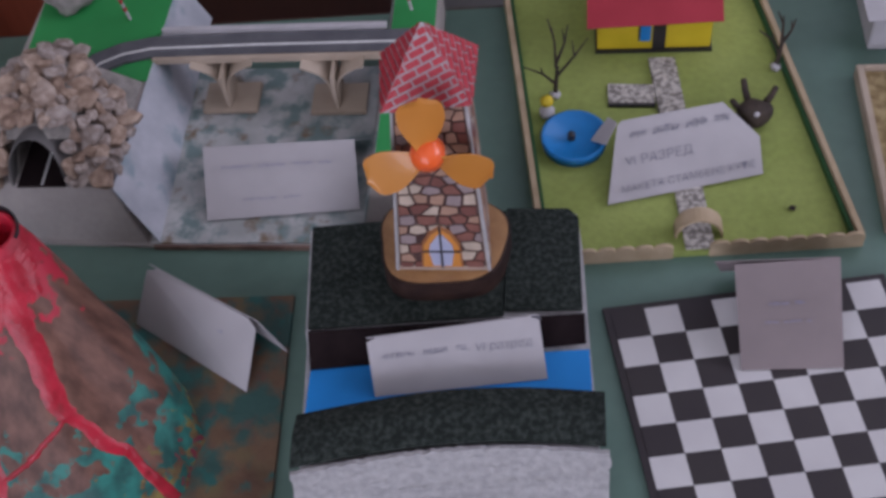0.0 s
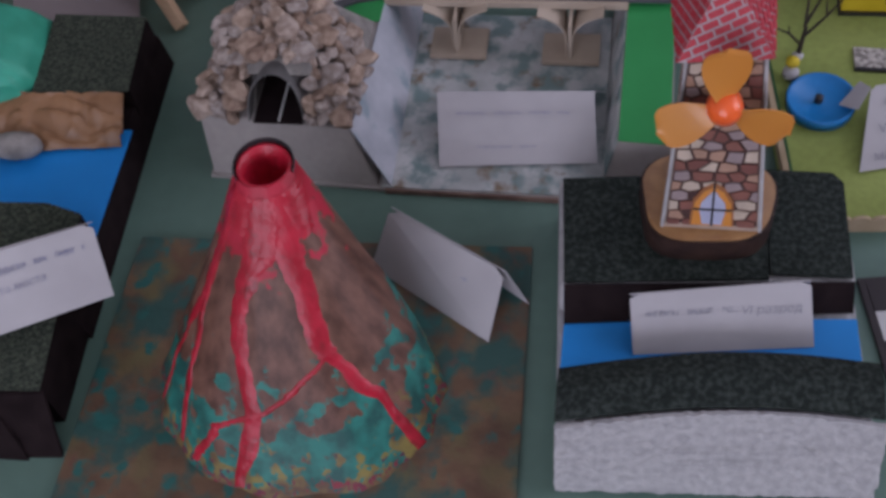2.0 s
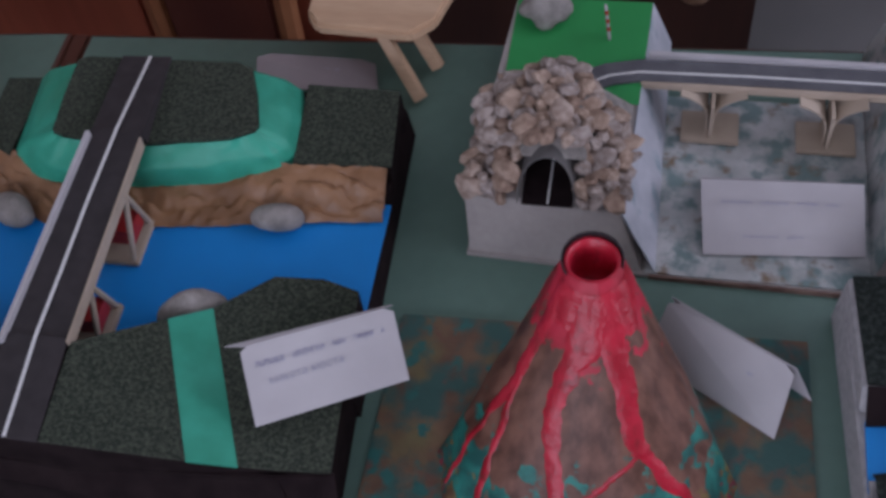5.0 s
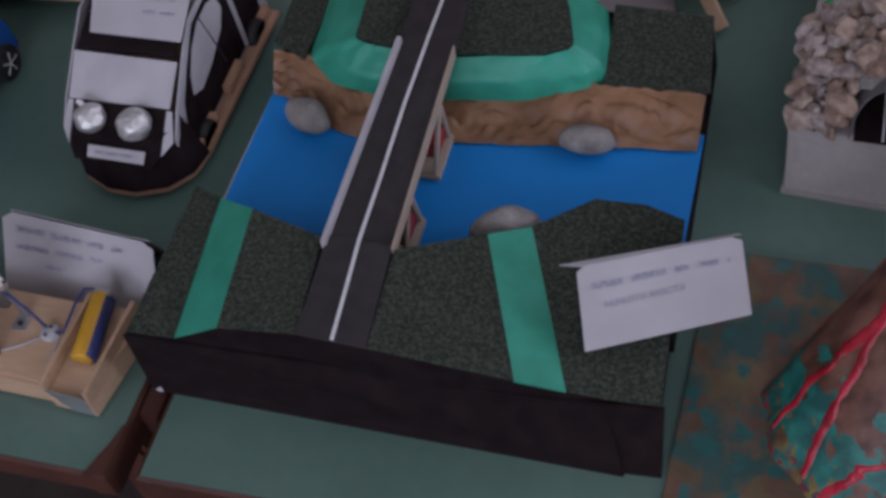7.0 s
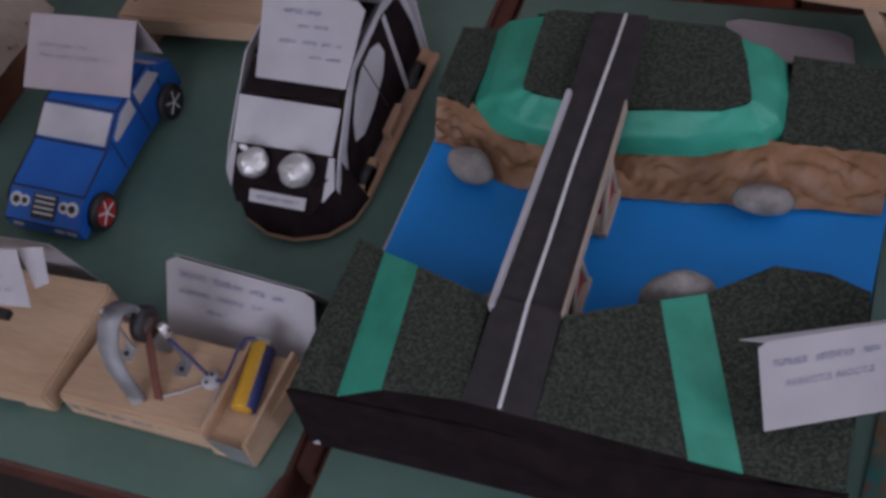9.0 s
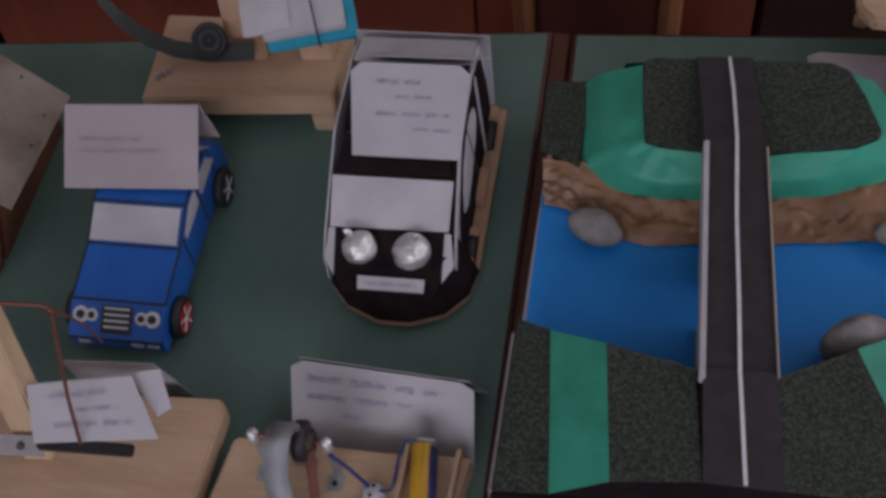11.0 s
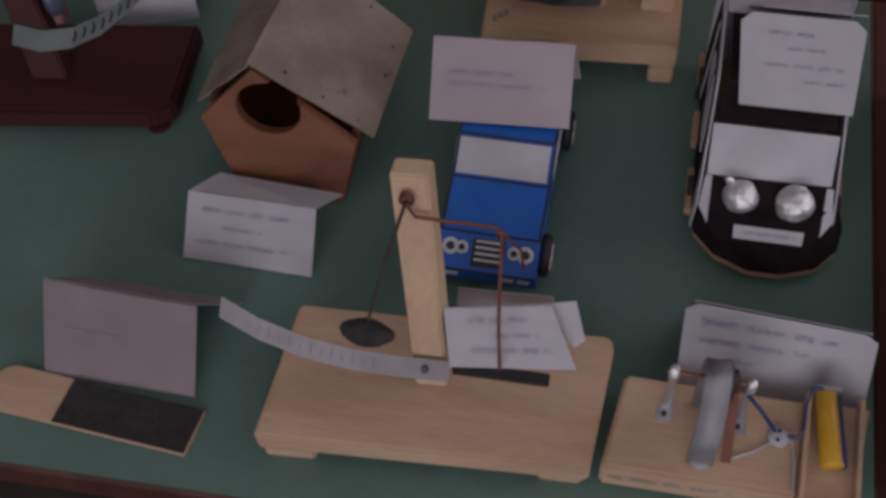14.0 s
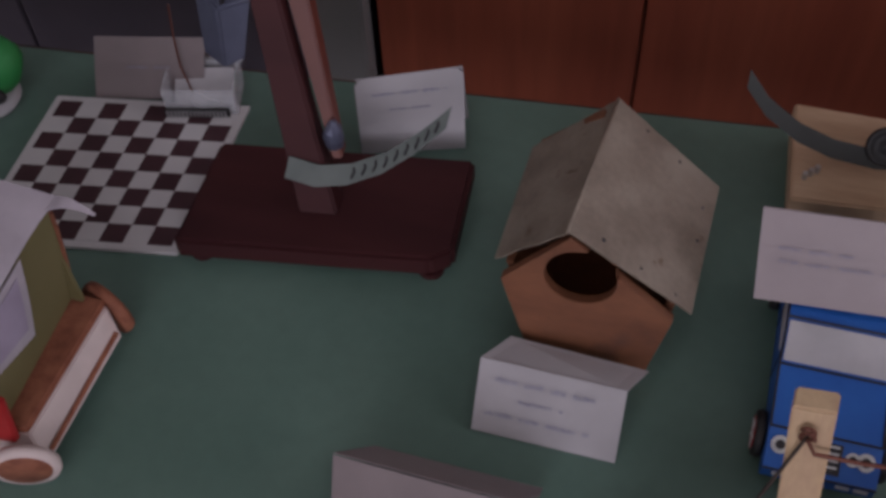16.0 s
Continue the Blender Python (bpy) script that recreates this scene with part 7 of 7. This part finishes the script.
# ---- open wagon with a curved paper cover, and a green thing beyond ----
def wagon():
    lerp = lambda a, b, t: a + (b - a) * t
    g = empty("toy_wagon", (-0.82, -0.39, 0), "wooden toy wagon with cork edge, olive side and paper roof", "toy wagon")
    part("body", hexa([(-0.905, -0.445, 0.012), (-0.758, -0.440, 0.012), (-0.752, -0.338, 0.012), (-0.905, -0.338, 0.012)], [(-0.905, -0.436, 0.036), (-0.767, -0.432, 0.036), (-0.760, -0.330, 0.036), (-0.905, -0.330, 0.036)], 0.001), M_PALEPAINT, g, "pale painted side boards")
    part("groove", hexa([(-0.7578, -0.438, 0.019), (-0.7560, -0.438, 0.019), (-0.7515, -0.340, 0.019), (-0.7535, -0.340, 0.019)], [(-0.7590, -0.438, 0.0205), (-0.7575, -0.438, 0.0205), (-0.7530, -0.340, 0.0205), (-0.755, -0.340, 0.0205)]), M_CORK, g)
    part("cork_edge", hexa([(-0.786, -0.436, 0.0365), (-0.767, -0.432, 0.0365), (-0.760, -0.328, 0.0365), (-0.786, -0.328, 0.0365)], [(-0.786, -0.434, 0.041), (-0.768, -0.430, 0.041), (-0.761, -0.328, 0.041), (-0.786, -0.328, 0.041)], 0.0015), M_CORK, g, "reddish cork edge")
    part("lining", box(-0.90, -0.781, -0.428, -0.334, 0.0363, 0.0385), M_OLIVE, g, "olive lining")
    part("red_front", hexa([(-0.90, -0.447, 0.036), (-0.772, -0.440, 0.036), (-0.772, -0.434, 0.036), (-0.90, -0.438, 0.036)], [(-0.90, -0.447, 0.085), (-0.7725, -0.431, 0.075), (-0.7725, -0.427, 0.075), (-0.90, -0.438, 0.085)], 0.001), M_RED, g, "red card front")

    # upright olive side panel and the paper roof over it
    def panel(u, v):
        return (-0.7690 - 0.015 * (1 - v) ** 1.4, lerp(-0.331, -0.437, u), 0.0405 + lerp(0.110, 0.104, u) * v)

    part("side_panel", grid(16, 12, panel, 0.0016), M_OLIVE, g, "upright olive card panel", True)
    part("panel_edge", tube([Vector(panel(0, k / 8)) + Vector((0.0004, 0.0012, 0)) for k in range(8)], 0.0016, 6), M_CORK, g, "worn brown edge")
    part("end_panel", hexa([(-0.905, -0.334, 0.037), (-0.775, -0.334, 0.037), (-0.775, -0.331, 0.037), (-0.905, -0.331, 0.037)], [(-0.905, -0.334, 0.142), (-0.775, -0.334, 0.147), (-0.775, -0.331, 0.147), (-0.905, -0.331, 0.142)]), M_OLIVE, g, "olive card end")

    def roof(u, v):
        out = 0.006 * (1 - v) ** 6 * max(0, 1 - u * 5)
        return (-0.7655 - 0.15 * u + out, lerp(-0.327, -0.442, v), 0.1515 - 0.006 * v + 0.010 * math.sin(math.pi * u) - 0.004 * u)

    ps = part("paper_roof", grid(20, 12, roof, 0.0008), M_PINKP, g, "lilac-white paper sheet over the top", True)
    part("curled_corner", grid(10, 4, lambda u, v: (-0.7655 + 0.027 * u, lerp(-0.327, lerp(-0.340, -0.329, u), v), 0.1515 + 0.006 * math.sin(math.pi * u) - 0.0095 * u), 0.0006), M_PINKP, ps, "curled paper corner", True)
    flap = lambda u, v: (-0.7650 + 0.0015 * math.sin(math.pi * v) + 0.003 * v * v, lerp(-0.372 - 0.021 * v, -0.442, u), lerp(0.147, 0.097, v) + 0.018 * u * v + (0.0006 * math.sin(u * 60) if v > 0.95 else 0))
    part("paper_flap", grid(24, 10, flap, 0.0006), M_PINKP, ps, "hanging end of the paper sheet", True)
    part("print", grid(8, 4, lambda u, v: Vector(flap(0.12 + 0.8 * u, 0.10 + 0.72 * v)) + Vector((0.0012, 0, 0)), 0.0003), mat("lilac_print", (0.32, 0.27, 0.36), 0.8, scale=40), ps, "darker lilac print", True)
    for x, y in ((-0.767, -0.447), (-0.766, -0.324), (-0.90, -0.447), (-0.90, -0.324)):
        wh = part("wheel", lathe([(0.004, -0.0035), (0.0215, -0.0035), (0.0225, 0), (0.0215, 0.0035), (0.004, 0.0035)], (x, y, 0.0225), (0.35, -0.9, 0) if y < -0.4 else (0.35, 0.9, 0), 30), M_PALEPAINT if y < -0.4 else M_CORK, g, "pale wooden wheel", True)
        part("wheel_face", lathe([(0.0175, 0), (0.0170, 0.0045)], (x, y, 0.0225), (0.35, -0.9, 0) if y < -0.4 else (0.35, 0.9, 0), 26), M_CORK, wh, "brown wheel face", True)


wagon()
gt = empty("green_toy", (-0.955, -0.15, 0), "green toy with a black and white base", "toy")
part("shell", stone((-0.958, -0.140, 0.034), 0.030, 0.028, 0.028, 15, 3, 0.15), M_GREEN, gt, smooth=True)
part("stand", lathe([(0.022, 0), (0.026, 0.006), (0.020, 0.012)], (-0.957, -0.150, 0), seg=20), M_WHITE, gt, "white base", True)
part("patch", stone((-0.944, -0.160, 0.020), 0.012, 0.009, 0.009, 4, 2, 0.2), M_DBLK, gt, "black patch", True)

# ---- sanding stick ----
sk = empty("sanding_stick", (-0.52, -0.465, 0), "flat wooden stick half covered with black abrasive", "sanding stick")
O, U, V = Vector((-0.597, -0.4715)), Vector((0.147, -0.010)), Vector((0.004, 0.0335))
pt = lambda u, v: O + U * u + V * (v - 0.28)
arc_ = [pt(0.07 - 0.085 * math.sin(math.pi * k / 12), 0.5 - 0.5 * math.cos(math.pi * k / 12)) for k in range(13)]
part("stick", prism([tuple(p) for p in [pt(1, 0)] + [pt(1, 1)] + arc_[::-1]], 0.0, 0.0035, 0.0006), M_WOOD, sk, "pale rounded wooden stick")
part("abrasive", prism([tuple(p) for p in (pt(0.36, 0.02), pt(0.995, 0.02), pt(0.995, 0.98), pt(0.36, 0.98))], 0.0036, 0.0046), M_CHAR, sk, "black abrasive sheet")


# ---- paper name cards ----
L2 = [(0.72, 0.15, 0.9, 0.07), (0.32, 0.18, 0.6, 0.06)]
L3 = [(0.76, 0.12, 0.85, 0.09), (0.52, 0.3, 0.6, 0.07), (0.28, 0.08, 0.82, 0.08)]
paper_card("folded white paper card standing in the grey valley", (0.536, -0.187, 0.0065), (0.648, -0.178, 0.0065), (0.5305, -0.1385, 0.0310), (0.6435, -0.1345, 0.0325),
           [[(0.5305, -0.1385, 0.0310), (0.6435, -0.1345, 0.0325), (0.650, -0.112, 0.0065), (0.534, -0.117, 0.0065)]], lines=[(0.70, 0.12, 0.85, 0.05), (0.24, 0.25, 0.62, 0.04)], bow=0.001)
paper_card("folded white paper card beside the volcano", (0.500, -0.273, 0.0045), (0.586, -0.326, 0.0045), (0.5145, -0.2490, 0.0410), (0.595, -0.2920, 0.0365),
           [[(0.5145, -0.2485, 0.0410), (0.595, -0.2915, 0.0365), (0.6095, -0.2960, 0.0045), (0.529, -0.243, 0.0045)]], clip=0.08, lines=[(0.62, 0.2, 0.75, 0.08), (0.38, 0.3, 0.8, 0.07)])
paper_card("folded white paper card standing in the blue stream", (0.678, -0.347, 0.0390), (0.784, -0.334, 0.0390), (0.674, -0.322, 0.067), (0.779, -0.306, 0.068),
           [[(0.674, -0.322, 0.067), (0.779, -0.306, 0.068), (0.780, -0.303, 0.057), (0.676, -0.317, 0.057)]], clip=0.06, lines=[(0.66, 0.08, 0.56, 0.13)], ink=M_INKD, words=[("\u2013 VI \u0440\u0430\u0437\u0440\u0435\u0434", 0.55, 0.57, 0.0078)])
paper_card("white paper card with pencil lines leaning on the lawn", (0.826, -0.178, 0.008), (0.936, -0.152, 0.008), (0.834, -0.118, 0.028), (0.934, -0.096, 0.028),
           [[(0.815, -0.122, 0.012), (0.826, -0.133, 0.020), (0.834, -0.119, 0.028), (0.828, -0.110, 0.024)]], clip=(0.03, 0.06, 0.24, 0.52), ink=M_INKD, lines=[(0.80, 0.10, 0.82, 0.13)],
           words=[("VI \u0420\u0410\u0417\u0420\u0415\u0414", 0.09, 0.42, 0.0098), ("\u041c\u0410\u041a\u0415\u0422\u0410 \u0421\u0422\u0410\u041c\u0411\u0415\u041d\u0415 \u041a\u0423\u040b\u0415", 0.08, 0.10, 0.0076)])
paper_card("greyish folded card standing on the black chessboard", (0.907, -0.309, 0.005), (0.971, -0.307, 0.005), (0.902, -0.258, 0.050), (0.968, -0.253, 0.050),
           [[(0.890, -0.256, 0.050), (0.968, -0.253, 0.050), (0.975, -0.230, 0.006), (0.900, -0.234, 0.006)]], material=M_PAPER2, lines=[(0.62, 0.3, 0.65, 0.04), (0.45, 0.25, 0.7, 0.03)])
paper_card("white paper card leaning on the dark green bridge hill", (0.268, -0.386, 0.064), (0.358, -0.346, 0.071), (0.256, -0.351, 0.099), (0.345, -0.314, 0.103),
           [[(0.246, -0.351, 0.097), (0.262, -0.350, 0.0985), (0.345, -0.3135, 0.1025), (0.343, -0.3120, 0.1005)]], clip=0.06, lines=[(0.74, 0.08, 0.92, 0.11)], words=[("\u043c\u0430\u043a\u0435\u0442\u0430 \u043c\u043e\u0441\u0442\u0430", 0.14, 0.46, 0.0072)])
paper_card("greyish paper card lying behind the bridge model", (0.180, -0.077, 0.030), (0.272, -0.052, 0.006), (0.176, -0.050, 0.042), (0.264, -0.022, 0.012),
           None, clip=0.12, material=M_PAPER2, lines=[(0.62, 0.3, 0.7, 0.08), (0.36, 0.35, 0.65, 0.07)])
paper_card("white paper card propped on the toy van roof", (-0.1305, -0.2115, 0.0880), (-0.0565, -0.2130, 0.0910), (-0.137, -0.158, 0.122), (-0.054, -0.158, 0.123),
           [[(-0.122, -0.152, 0.122), (-0.054, -0.152, 0.123), (-0.047, -0.122, 0.094), (-0.130, -0.122, 0.094)]], clip=0.09, lines=[(0.80, 0.22, 0.62, 0.07), (0.64, 0.38, 0.70, 0.06), (0.46, 0.22, 0.88, 0.07), (0.30, 0.55, 0.92, 0.06)])
paper_card("pinkish white folded card resting on the blue toy car", (-0.3405, -0.2350, 0.0600), (-0.2415, -0.2300, 0.0622), (-0.3455, -0.1860, 0.0925), (-0.2450, -0.1835, 0.0975),
           [[(-0.3455, -0.1855, 0.0925), (-0.2450, -0.1830, 0.0975), (-0.2395, -0.1800, 0.0600), (-0.336, -0.1820, 0.0600)]], material=mat("pinkish_paper", (0.38, 0.325, 0.34), 0.75, (0.42, 0.36, 0.375), 20), lines=[(0.58, 0.12, 0.65, 0.05), (0.44, 0.13, 0.80, 0.05)], bow=0.0008)
paper_card("white folded card with blue writing behind the motor", (-0.148, -0.390, 0.0), (-0.029, -0.388, 0.0), (-0.1490, -0.3500, 0.0510), (-0.0300, -0.3565, 0.0515),
           [[(-0.1440, -0.3485, 0.0505), (-0.0340, -0.3550, 0.0510), (-0.0270, -0.335, 0.0), (-0.142, -0.330, 0.0)]], clip=0.07, lines=[(0.83, 0.09, 0.8, 0.10), (0.64, 0.09, 0.66, 0.09), (0.45, 0.28, 0.56, 0.08)])
paper_card("white paper card hung on the copper wire of the balance", (-0.286, -0.4335, 0.070), (-0.211, -0.4215, 0.068), (-0.2950, -0.4040, 0.0870), (-0.2310, -0.3915, 0.0880),
           [[(-0.2350, -0.3885, 0.0850), (-0.2170, -0.3830, 0.0840), (-0.2085, -0.4010, 0.0690), (-0.2150, -0.4080, 0.0700)], [(-0.2945, -0.4035, 0.0868), (-0.2315, -0.3910, 0.0878), (-0.2330, -0.3850, 0.0660), (-0.2900, -0.3960, 0.0660)]], lines=[(0.78, 0.2, 0.75, 0.11), (0.52, 0.42, 0.78, 0.09), (0.28, 0.2, 0.86, 0.11)], bow=0.0015)
paper_card("folded white card standing behind the balance board", (-0.298, -0.362, 0.0), (-0.226, -0.357, 0.0), (-0.2925, -0.3740, 0.065), (-0.2330, -0.3680, 0.061), None, lines=[(0.6, 0.3, 0.7, 0.05)], bow=0.001)
paper_card("folded white card lying before the birdhouse", (-0.502, -0.342, 0.001), (-0.406, -0.343, 0.001), (-0.505, -0.303, 0.028), (-0.407, -0.309, 0.036),
           [[(-0.505, -0.303, 0.028), (-0.407, -0.309, 0.036), (-0.396, -0.282, 0.020), (-0.490, -0.279, 0.022)]], lines=L3, bow=0.002)
paper_card("pinkish grey folded card standing beside the sanding stick", (-0.565, -0.449, 0.001), (-0.458, -0.449, 0.001), (-0.576, -0.397, 0.035), (-0.462, -0.404, 0.043),
           [[(-0.576, -0.396, 0.035), (-0.462, -0.403, 0.043), (-0.447, -0.388, 0.024), (-0.447, -0.372, 0.001), (-0.560, -0.370, 0.001)]], material=M_PAPER2, lines=[(0.52, 0.18, 0.55, 0.03), (0.38, 0.2, 0.34, 0.03)], bow=0.002)
paper_card("white paper card with rounded corners behind the maroon stand", (-0.644, -0.131, 0.0), (-0.567, -0.106, 0.0), (-0.648, -0.120, 0.070), (-0.570, -0.096, 0.079), [[(-0.647, -0.1195, 0.0695), (-0.571, -0.0955, 0.0780), (-0.572, -0.076, 0.0), (-0.640, -0.098, 0.0)]], clip=0.07, lines=[(0.78, 0.15, 0.85, 0.05), (0.58, 0.3, 0.7, 0.04)])
paper_card("greyish white folded card behind the maroon chessboard", (-0.874, -0.127, 0.001), (-0.786, -0.108, 0.001), (-0.868, -0.110, 0.055), (-0.782, -0.091, 0.055), [[(-0.868, -0.110, 0.055), (-0.782, -0.091, 0.055), (-0.782, -0.075, 0.001), (-0.866, -0.090, 0.001)]], material=M_PAPER2, lines=[(0.55, 0.3, 0.7, 0.04)])
